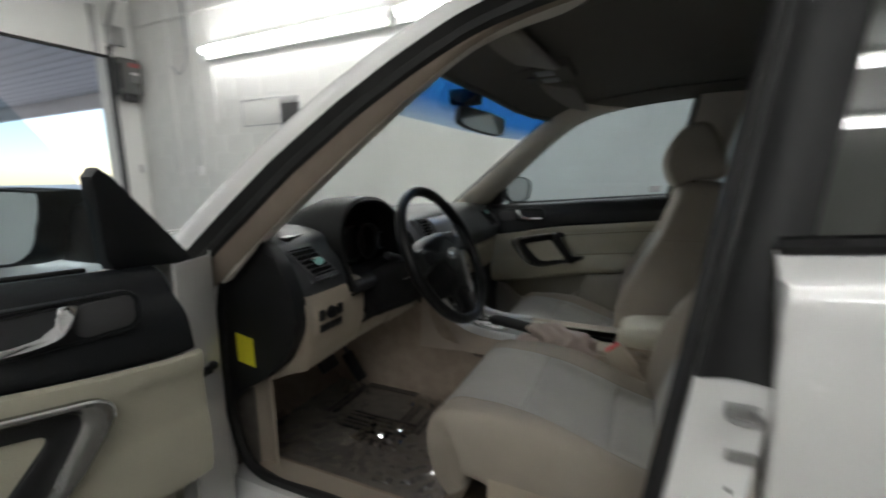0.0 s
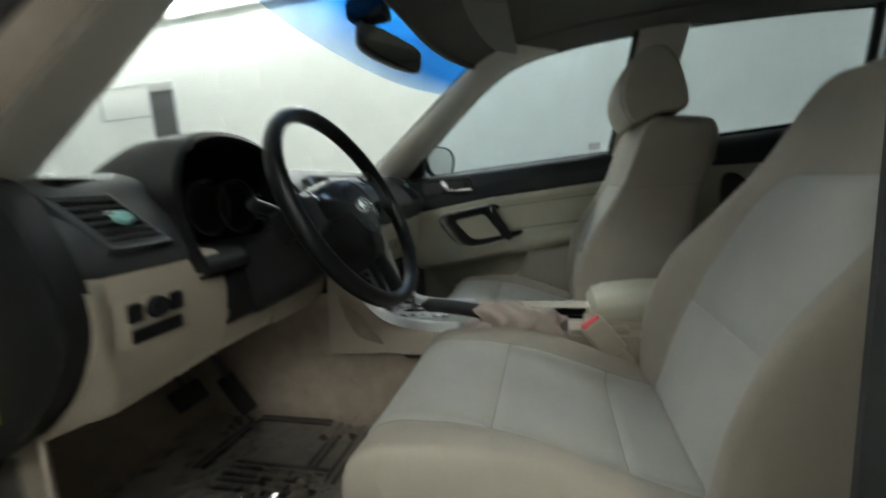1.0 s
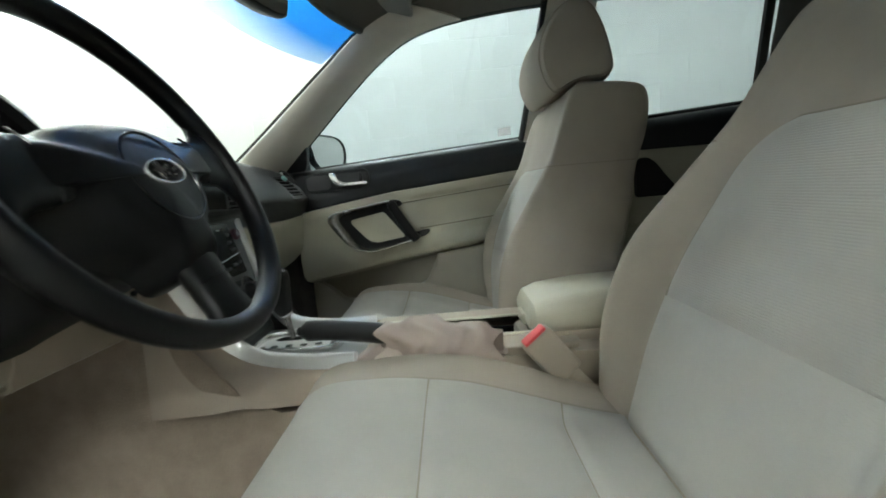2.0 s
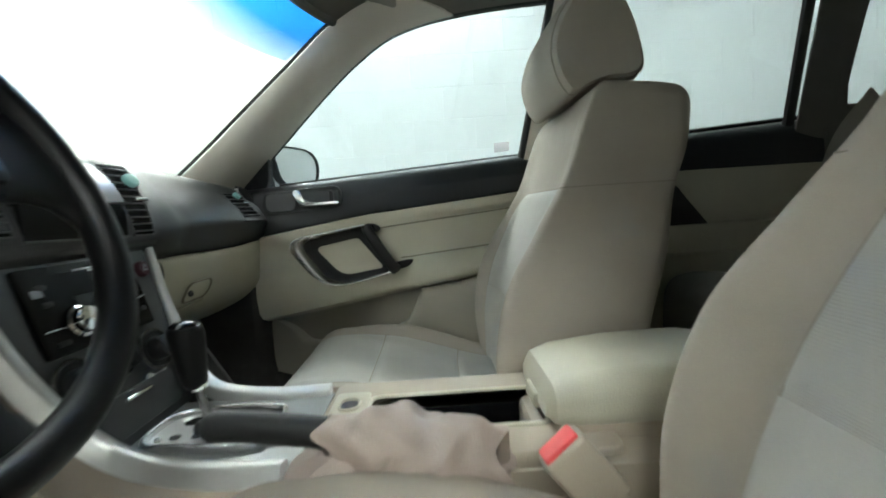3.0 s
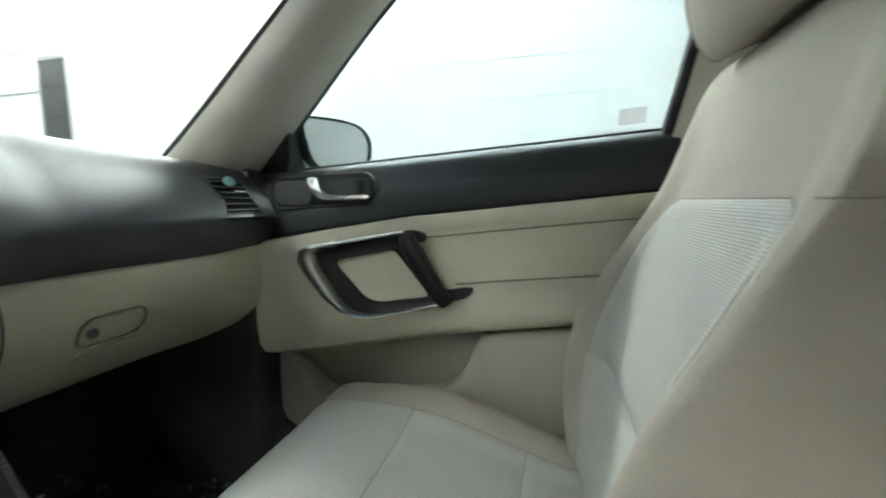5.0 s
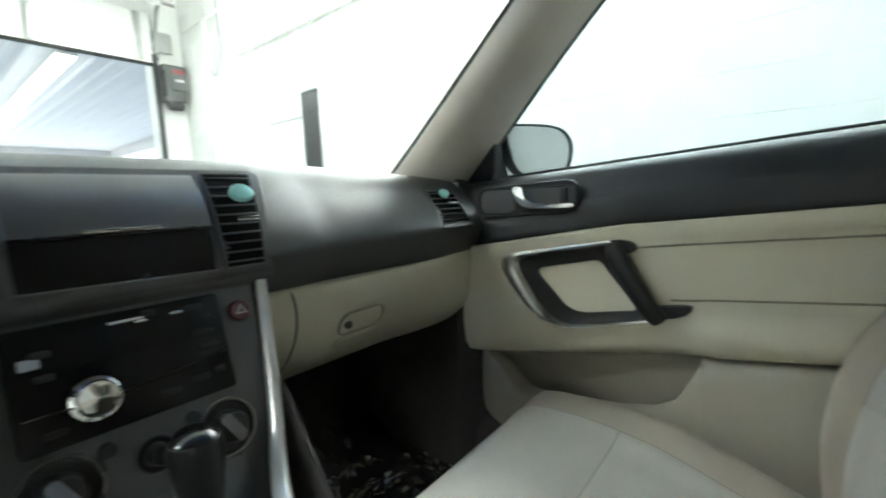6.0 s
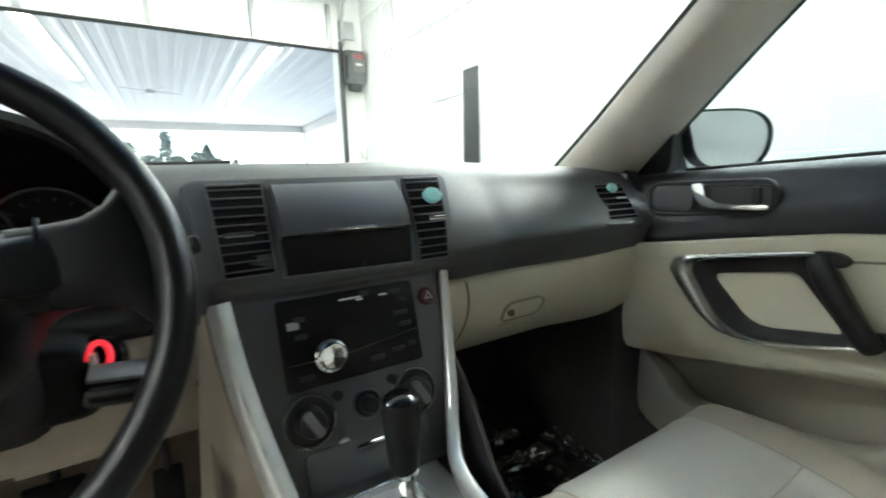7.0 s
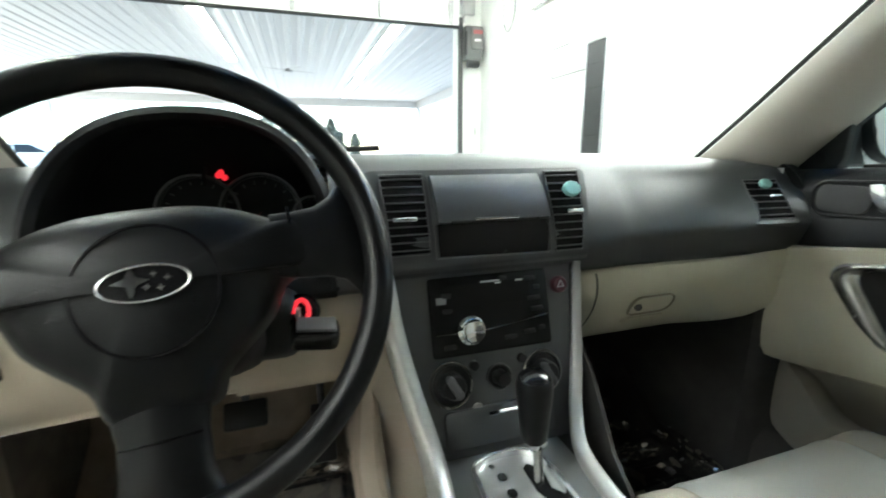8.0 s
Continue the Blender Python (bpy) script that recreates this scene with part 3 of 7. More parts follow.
for s in (-1, 1):
    inward = (-s * 0.8, -0.4, -0.3)
    CF, DF = np.vstack([[(0.765, 0.54, 0.86)], CS[:31]]), np.vstack([[(0.62, 0.68, 0.86)], DS[:31]])
    part("pillar_trim", sheet(ribbon(mx(CF + np.array([0.014, 0, 0]), s), mx(DF, s), 9, 0.016 if s < 0 else 0.036, inward), 0.006), PILLAR, car, "beige trim along the front pillar and roof rail")
    # Rear of the rail takes the darker colour, shade included.
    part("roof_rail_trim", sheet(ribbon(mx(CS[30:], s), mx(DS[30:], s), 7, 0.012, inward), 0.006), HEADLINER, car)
    # the driver's side is seen from outside: its seal and rail stand off the trim, most at the foot
    run = np.vstack([CS[:1] + (CS[:1] - CS[1:2]) * k for k in (6, 4, 2)] + [CS])
    off = np.interp(np.arange(-3, 61), [0, 6, 9, 12, 15, 18, 21, 26, 60], [0.048, 0.045, 0.040, 0.036, 0.028, 0.022, 0.015, 0.008, 0.0])[:, None] * np.array([0, 0.65, 0.75]) * (1.0 if s < 0 else 0.0)
    seal = mx(run + off, s) + np.array([s * 0.024, 0.004, 0.006])
    if s < 0:
        # Return of the pillar trim; the brown is its shade, painted in.
        part("pillar_return", sheet(ribbon(mx(run + np.array([0.012, -0.002, -0.002]), s), mx(run + off + np.array([0.022, 0.002, 0.002]), s), 5, 0.006, (s, -0.3, 0)), 0.004), SHADETRIM, car, "pillar trim return, its shade put into a brown colour")
    part("weather_strip", sweep(seal, 0.016 if s < 0 else 0.014, n=8, up=(s, 0, 0.2)), RUBBER, car, "black rubber weather strip")
    # white outer rail of the door opening
    O = run + off + np.stack([np.full(64, 0.046), np.linspace(0.034, 0.0, 64), np.linspace(0.020, 0.026, 64)], -1)
    R = run + off + np.stack([np.full(64, 0.022), np.linspace(0.100, 0.0, 64), np.linspace(0.050, 0.055, 64)], -1)
    part("outer_rail", sheet(ribbon(mx(run + off + np.array([0.030, 0.0, 0.002]), s), mx(O, s), 3, 0.0), 0.004), RUBBER, car, "black rubber gutter seal")
    part("outer_pillar", sheet(ribbon(mx(O, s), mx(R, s), 5, 0.006, (s, 0, 1)), 0.004), PAINT, car)
    # black strip along the windscreen edge
    part("screen_edge", sweep(mx(DS[:26], s) + np.array([0, 0.010, 0.003]), 0.0045, n=8, up=(s, 0, 0)), RUBBER, car)

# header of the windscreen and headliner
HN = 25
u = np.linspace(-1, 1, HN)
head = []
for yv in np.linspace(0, 1, 22):
    k = 24 + yv * 36
    i = int(min(k, 59))
    d = DS[i] * (1 - (k - i)) + DS[i + 1] * (k - i)
    fwd = 0.10 * (1 - yv) ** 3
    head.append([(d[0] * a, d[1] + fwd * (1 - a**4), d[2] + 0.028 * (1 - a * a)) for a in u])
head = np.array(head)
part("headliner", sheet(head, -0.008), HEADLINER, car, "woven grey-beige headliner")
part("roof_panel", sheet(head + np.array([0, 0.01, 0.05]), 0.004), PAINT, car)
# windscreen: from the cowl to the header
base_w = np.array([(0.63 * a, 0.60 + 0.27 * (1 - a * a), 0.918) for a in u])
top_w = head[0] + np.array([0, 0.012, 0.004])
f = np.linspace(0, 1, 25)[:, None, None]
scr = base_w[None] * (1 - f) + top_w[None] * f
scr += (0.03 * np.sin(np.pi * f)) * np.array([0, 0.5, 0.85])
ws = part("windscreen", sheet(scr, 0), SCREENGLASS, car, "clear laminated windscreen")
ws.visible_shadow = False
bandP = scr[18:] + np.array([0, -0.004, -0.003])
band = part("shade_band", sheet(bandP, 0), BAND, car, "blue translucent shade band")
band.visible_shadow = False
part("header_trim", sweep(head[0] + np.array([0, 0.006, 0.0]), 0.012, n=8), HEADLINER, car)

# floor, tunnel, bulkhead, sills
for s in (-1, 1):
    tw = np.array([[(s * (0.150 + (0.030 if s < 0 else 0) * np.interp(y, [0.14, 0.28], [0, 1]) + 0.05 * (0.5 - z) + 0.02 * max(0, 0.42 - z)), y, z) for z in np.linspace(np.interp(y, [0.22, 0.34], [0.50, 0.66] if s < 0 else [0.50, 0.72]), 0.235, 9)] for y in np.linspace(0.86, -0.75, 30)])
    # Passenger's flank is darker: the footwell's shade is in the colour.
    part("tunnel_carpet", sheet(tw, 0.006), CARPET if s < 0 else SHADECARPET, car, "carpeted side of the tunnel")
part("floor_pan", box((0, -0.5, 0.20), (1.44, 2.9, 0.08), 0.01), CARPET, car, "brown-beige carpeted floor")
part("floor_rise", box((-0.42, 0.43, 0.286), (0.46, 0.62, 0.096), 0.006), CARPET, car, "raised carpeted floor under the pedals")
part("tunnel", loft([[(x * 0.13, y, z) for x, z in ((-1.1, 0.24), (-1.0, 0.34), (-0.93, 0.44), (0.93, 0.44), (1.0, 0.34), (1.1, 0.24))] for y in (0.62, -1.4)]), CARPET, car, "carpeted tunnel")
# Two toe board colours; the passenger's includes the shade under the dash.
for x0, x1, cloth, text in ((-0.72, -0.02, CARPET, "brown-beige carpeted toe board"), (-0.02, 0.72, SHADECARPET, "carpeted toe board, footwell shade in its colour")):
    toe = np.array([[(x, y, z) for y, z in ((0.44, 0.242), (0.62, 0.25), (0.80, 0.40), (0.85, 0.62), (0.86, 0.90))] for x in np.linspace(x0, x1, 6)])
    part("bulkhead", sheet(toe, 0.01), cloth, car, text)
for s in (-1, 1):
    sill = [[(s * a, y, z) for a, z in ((0.66, 0.24), (0.66, 0.33), (0.69, 0.365), (0.76, 0.37), (0.79, 0.34), (0.79, 0.2), (0.7, 0.18))] for y in (0.62, 0.2, -0.3, -1.2)]
    part("sill", loft(sill), PAINT, car, "white painted door sill")
    # Passenger's sill trim takes the dark colour for the shade down there.
    part("sill_trim", loft([[(s * a, y, z) for a, z in ((0.645, 0.245), (0.648, 0.345), (0.675, 0.38), (0.735, 0.384), (0.735, 0.374), (0.68, 0.366), (0.66, 0.33), (0.655, 0.245))] for y in (0.56, 0.2, -0.36)]), TAN if s < 0 else SHADECARPET, car, "plastic sill trim")
    # side wall of the footwell; the passenger's is dark to stand for shade
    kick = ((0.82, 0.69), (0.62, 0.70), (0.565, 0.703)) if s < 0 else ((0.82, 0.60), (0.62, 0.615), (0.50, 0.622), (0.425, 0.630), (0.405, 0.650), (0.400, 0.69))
    part("kick_panel", sheet(np.array([[(s * x, y, z) for z in (0.24, 0.5, 0.77)] for y, x in kick]), 0.006), BROWNMAT if s < 0 else SHADECARPET, car, "carpeted kick panel")
    if s < 0:
        part("kick_trim", sheet(np.array([[(s * x, y, z) for y, x in ((0.565, 0.700), (0.545, 0.694), (0.515, 0.700), (0.50, 0.712))] for z in np.linspace(0.24, 0.62, 8)]), 0.006), TAN, car, "tan kick trim")
    # centre pillar trim
    cp = np.array([[(s * (gx(z) - 0.035 - 0.012 * math.sin(math.pi * a)), -0.352 - 0.19 * (z - 0.85) - 0.15 * a, z) for a in np.linspace(0, 1, 6)] for z in np.linspace(0.36, 1.37, 14)])
    part("centre_pillar_trim", sheet(cp, 0.006), PILLAR, car, "beige centre pillar trim")
    co = cp + np.array([s * 0.06, 0, 0])
    co[..., 1] = cp[:, :1, 1] + (cp[..., 1] - cp[:, :1, 1]) * 0.5 + 0.004
    part("centre_pillar_cover", sheet(co[6:], 0.006), BLACK, car, "black upper cover of the centre pillar")
    part("centre_pillar", sheet(co[:8] - np.array([s * 0.004, 0, 0]), 0.006), PAINT, car, "white painted centre pillar")
    part("centre_pillar_edge", sheet(np.stack([cp[:7, 0] + np.array([s * 0.012, 0, 0]), co[:7, 0]], 1), 0.006), PAINT, car, "white pillar edge")
    part("centre_pillar_edge", sheet(np.stack([cp[6:, 0] + np.array([s * 0.012, 0, 0]), co[6:, 0]], 1), 0.006), BLACK, car, "black pillar edge")
    part("pillar_seal", sweep(cp[:, 0] + np.array([s * 0.012, 0.006, 0]), 0.020 if s < 0 else 0.012, n=8, up=(s, 0, 0)), RUBBER, car, "black rubber door seal")
    if s < 0:
        stx = part("striker_plate", box((-0.836, -0.385, 0.80), (0.006, 0.034, 0.018), 0.002), GALV, car, "steel door striker")
        part("striker_loop", sweep(spline([(-0.838, -0.372, 0.80), (-0.862, -0.372, 0.80), (-0.862, -0.398, 0.80), (-0.838, -0.398, 0.80)], 16), 0.004, n=8), GALV, stx)
        part("latch_plate", box((-0.840, -0.388, 0.745), (0.006, 0.030, 0.014), 0.002), GALV, car, "steel latch plate")
        part("bump_stop", box((-0.838, -0.386, 0.690), (0.016, 0.026, 0.034), 0.006), RUBBER, car, "black rubber stop")
    # rear pillar trim and rear closing
    rp = []
    for z in np.linspace(0.4, 1.37, 20):
        y0, y1 = -1.158 - 0.05 * (1.32 - z), -1.284 - 0.03 * max(0, 1.25 - z) - 0.9 * max(0, 1.12 - z) ** 1.5
        rp.append([(s * (gx(z) - 0.030 - 0.014 * math.sin(math.pi * a)), y0 + (y1 - y0) * a, z) for a in np.linspace(0, 1, 7)])
    rp = np.array(rp)
    part("rear_window_frame", sweep([(s * (gx(z) - 0.012), -1.142 - 0.07 * (1.32 - z), z) for z in np.linspace(0.95, 1.37, 8)], 0.018, 0.010, 8, up=(s, 0, 0)), RUBBER, car, "black rear window frame")
    part("rear_pillar_trim", sheet(rp, 0.008), HEADLINER, car, "grey-beige rear pillar trim darkened for its shade")
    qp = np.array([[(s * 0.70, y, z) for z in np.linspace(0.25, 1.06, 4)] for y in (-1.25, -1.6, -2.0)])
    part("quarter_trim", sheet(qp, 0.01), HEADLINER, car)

# outer white body: hood, front wings, rear doors, tail
hood = np.array([[(x, y, 0.93 - 0.10 * (y - 0.75) ** 1.3 - 0.045 * (abs(x) / 0.72) ** 3 + 0.012) for y in np.linspace(0.76, 1.75, 12)] for x in np.linspace(-0.70, 0.70, 15)])
part("hood", sheet(hood, 0.006), PAINT, car, "white painted hood")
part("cowl", sheet(np.array([[(0.68 * a, 0.60 + 0.27 * (1 - a * a) + dy, z) for dy, z in ((-0.01, 0.912), (0.06, 0.915), (0.10, 0.925))] for a in u]), 0.006), BLACK, car, "black plastic cowl")
wp = base("wiper", "black windscreen wiper at rest on the cowl", "wiper", (-0.3, 0.93, 0.95))
on_screen = lambda x, z: (x, 0.60 + 0.27 * (1 - (x / 0.63) ** 2) - 1.25 * (z - 0.918) + 0.014, z)
part("arm", sweep(spline([on_screen(-0.50, 0.925), on_screen(-0.42, 0.945), on_screen(-0.27, 0.962)], 12), 0.005, 0.007, 8), BLACK, wp)
part("blade", sweep(spline([on_screen(-0.50, 0.950), on_screen(-0.30, 0.966), on_screen(-0.07, 0.974)], 14), 0.004, 0.006, 8), RUBBER, wp, "black rubber blade")
for s in (-1, 1):
    wing = np.array([[(s * (0.66 + 0.17 * math.sin(a * math.pi / 2)), y, (0.92 - 0.09 * max(0, y - 0.8)) - 0.5 * (1 - math.cos(a * math.pi / 2))) for a in np.linspace(0, 1, 10)] for y in np.linspace(0.70, 1.75, 10)])
    part("front_wing", sheet(wing, 0.006), PAINT, car, "white painted front wing")
    jamb = np.array([[(s * x, y, z) for x, y in ((0.736, 0.61), (0.745, 0.63), (0.765, 0.645), (0.80, 0.65), (0.83, 0.70))] for z in np.linspace(0.30, 0.90, 10)])
    part("hinge_pillar", sheet(jamb, 0.006), PAINT, car, "white painted hinge pillar")
    part("hinge_pillar_seal", sweep(spline([(s * 0.742, 0.46, 0.95), (s * 0.735, 0.585, 0.86), (s * 0.735, 0.612, 0.7), (s * 0.735, 0.605, 0.5), (s * 0.735, 0.54, 0.385), (s * 0.735, 0.3, 0.375), (s * 0.735, -0.2, 0.375)], 40), 0.012, n=8, up=(s, 0, 0)), RUBBER, car, "black rubber door seal")

tailP = np.array([[(x, y, z) for y, z in ((-1.9, 1.38), (-2.3, 1.30), (-2.6, 1.05), (-2.62, 0.5), (-2.5, 0.3))] for x in np.linspace(-0.72, 0.72, 7)])
part("tailgate", sheet(tailP, 0.01), PAINT, car)
part("roof_panel", sheet(np.array([[(x, y, z) for y, z in ((-1.5, 1.44), (-1.95, 1.39))] for x in np.linspace(-0.62, 0.62, 5)]), 0.01), PAINT, car)
for s in (-1, 1):
    part("rear_quarter", sheet(np.array([[(s * 0.82, y, z) for z in (0.3, 0.6, 1.05)] for y in (-1.3, -2.0, -2.6)]), 0.01), PAINT, car)

# closed nose, bumpers and wheels
nose = np.array([[(x, y - 0.10 * (abs(x) / 0.8) ** 3, z) for y, z in ((1.74, 0.845), (1.80, 0.80), (1.84, 0.66), (1.87, 0.48), (1.84, 0.32), (1.74, 0.24))] for x in np.linspace(-0.81, 0.81, 15)])
part("front_bumper", sheet(nose, 0.006), PAINT, car, "white front bumper")
part("hood_edge", sheet(np.array([[(x, 1.74 - 0.10 * (abs(x) / 0.8) ** 3 + dy, 0.845 + dz) for dy, dz in ((-0.06, 0.012), (0.004, 0.0))] for x in np.linspace(-0.78, 0.78, 15)]), 0.006), PAINT, car)
part("rear_bumper", sheet(np.array([[(x, y + 0.10 * (abs(x) / 0.8) ** 3, z) for y, z in ((-2.60, 0.62), (-2.67, 0.58), (-2.69, 0.42), (-2.64, 0.28))] for x in np.linspace(-0.83, 0.83, 13)]), 0.006), PAINT, car, "white rear bumper")
for s in (-1, 1):
    part("wing_side", sheet(np.array([[(s * x, y, z) for x, z in ((0.83, 0.44), (0.825, 0.36), (0.80, 0.26))] for y in (0.70, 0.85)]), 0.006), PAINT, car)
    for wy in (1.17, -1.72):
        wh = part("wheel", turned([(0, 0), (0.21, 0), (0.30, 0.012), (0.318, 0.04), (0.318, 0.17), (0.30, 0.20), (0, 0.20)], (s * 0.835, wy, 0.318), (-s, 0, 0), 40), RUBBER, car, "black tyre")
        part("rim", turned([(0, 0), (0.05, -0.004), (0.17, 0.006), (0.205, -0.004), (0.205, 0.03), (0, 0.03)], (s * 0.837, wy, 0.318), (-s, 0, 0), 36), SILVER, wh, "silver alloy rim")

# side windows behind the front doors
for s in (-1, 1):
    def pane(y0, y1, slope, name, material):
        P = np.array([[(s * (gx(z) + 0.0), y0 + (y1 - y0) * a + slope * (z - 1.0) * a, z) for z in np.linspace(zb(y0 + (y1 - y0) * a), 1.375, 6)] for a in np.linspace(0, 1, 6)])
        g = part(name, sheet(P, 0), material, car)
        g.visible_shadow = False
    # Driver's side panes are tinted for the dim cabin behind them.
    pane(-0.45, -1.22, 0.12, "rear_side_window", CLEAR if s > 0 else SHADEGLASS)
    pane(-1.29, -1.85, 0.3, "quarter_window", CLEAR if s > 0 else SHADEGLASS)


# ---- seats ----
SPINE = [  # front of the backrest: y, z, half width, ridge, thickness
    (-0.222, 0.40, 0.205, 0.012, 0.17),
    (-0.234, 0.47, 0.222, 0.034, 0.195),
    (-0.248, 0.56, 0.236, 0.053, 0.21),
    (-0.274, 0.67, 0.240, 0.056, 0.21),
    (-0.310, 0.78, 0.232, 0.032, 0.205),
    (-0.343, 0.87, 0.222, 0.014, 0.190),
    (-0.364, 0.94, 0.214, 0.008, 0.197),
    (-0.381, 0.995, 0.208, 0.004, 0.190),
    (-0.393, 1.022, 0.204, 0.0, 0.174),
    (-0.408, 1.036, 0.192, 0.0, 0.145),
    (-0.431, 1.042, 0.160, 0.0, 0.085),
    (-0.460, 1.044, 0.10, 0.0, 0.03),
]
RING = [(0, 0), (0.40, 0.0), (0.64, 0.06), (0.75, 0.42), (0.84, 0.93), (0.91, 1.0), (0.97, 0.66)]


CRING = [(0, 0), (0.36, 0.0), (0.55, 0.06), (0.66, 0.48), (0.78, 0.93), (0.88, 1.0), (0.965, 0.66)]


def backrest_points(nu=110, nv=128):
    sp = spline(SPINE, nu)
    P = []
    for y, z, w, r, t in sp:
        front = [(a * w, b * r) for a, b in RING]
        side = [(0.99 * w, -0.02), (1.0 * w, -0.30 * t - 0.01), (0.985 * w, -0.75 * t), (0.90 * w, -0.97 * t), (0.6 * w, -1.02 * t), (0.0, -1.02 * t)]
        half = front + side
        ring = half + [(-a, b) for a, b in half[-2:0:-1]]
        rr = spline(ring, nv, closed=True)
        tilt = 0.22 - 0.14 * min(1.0, max(0.0, (z - 0.80) / 0.18))
        P.append([(a, y + b * 0.97, z + b * tilt) for a, b in rr])
    return np.array(P)


CPATH = [(-0.34, 0.415), (-0.22, 0.425), (-0.12, 0.448), (-0.03, 0.477), (0.06, 0.502), (0.13, 0.515), (0.192, 0.511), (0.226, 0.486), (0.242, 0.438), (0.240, 0.38), (0.222, 0.32), (0.200, 0.29)]


def cushion_points(nu=120, nv=120):
    cp = spline(CPATH, nu)
    tan = np.gradient(cp, axis=0)
    tan /= np.linalg.norm(tan, axis=1, keepdims=True)
    P = []
    for i, (c, t) in enumerate(zip(cp, tan)):
        f = i / (nu - 1)
        n = np.array([-t[1], t[0]])
        w = 0.235 - 0.03 * max(0, f - 0.55) / 0.45
        r = 0.042 * (1 - 0.8 * min(1, max(0, (f - 0.30) / 0.16))) * min(1, 0.4 + f * 3)
        deep = 0.15 if f < 0.6 else 0.15 - 0.1 * (f - 0.6) / 0.4
        half = [(a * w, b * r) for a, b in CRING] + [(w, -0.03), (1.0 * w, -0.6 * deep), (0.93 * w, -deep), (0.5 * w, -deep), (0, -deep)]
        ring = half + [(-a, b) for a, b in half[-2:0:-1]]
        P.append([(a, c[0] + n[0] * b, c[1] + n[1] * b) for a, b in spline(ring, nv, closed=True)])
    return np.array(P)


def front_block(P, i0, i1, frac, arch=0.0):
    """The part of a closed surface about its front middle, as an open block of points; arch rounds its upper corners."""
    nv = P.shape[1]
    out = []
    for i in range(i0, i1):
        k = max(0.0, (i - (i1 - 10)) / 9) if arch else 0.0
        at = np.linspace(-1, 1, 2 * int(nv * 0.14) + 1) * nv * (1 - arch * k**2.5)
        at = np.where(at < 0, at * frac[0], at * frac[1])
        lo = np.floor(at).astype(int)
        f = (at - lo)[:, None]
        out.append(P[i, lo % nv] * (1 - f) + P[i, (lo + 1) % nv] * f)
    return np.array(out)


def headrest_points(nu=30, nv=44):
    prof = [(-0.352, 1.032), (-0.334, 1.070), (-0.328, 1.12), (-0.348, 1.18), (-0.395, 1.232), (-0.450, 1.235), (-0.488, 1.18), (-0.510, 1.10), (-0.510, 1.065), (-0.485, 1.050), (-0.440, 1.048), (-0.398, 1.036), (-0.370, 1.022)]
    pr = spline(prof, nv, closed=True)
    c = pr.mean(0)
    P = []
    for a in np.linspace(-1, 1, nu):
        e = math.sin(a * math.pi / 2)
        k = 0.80 + 0.20 * max(0.0, 1 - abs(e) ** 4) ** 0.5 - (0.25 if abs(a) == 1 else 0)
        q = c + (pr - c) * k
        P.append([(e * 0.147, y, z) for y, z in q])
    return np.array(P)


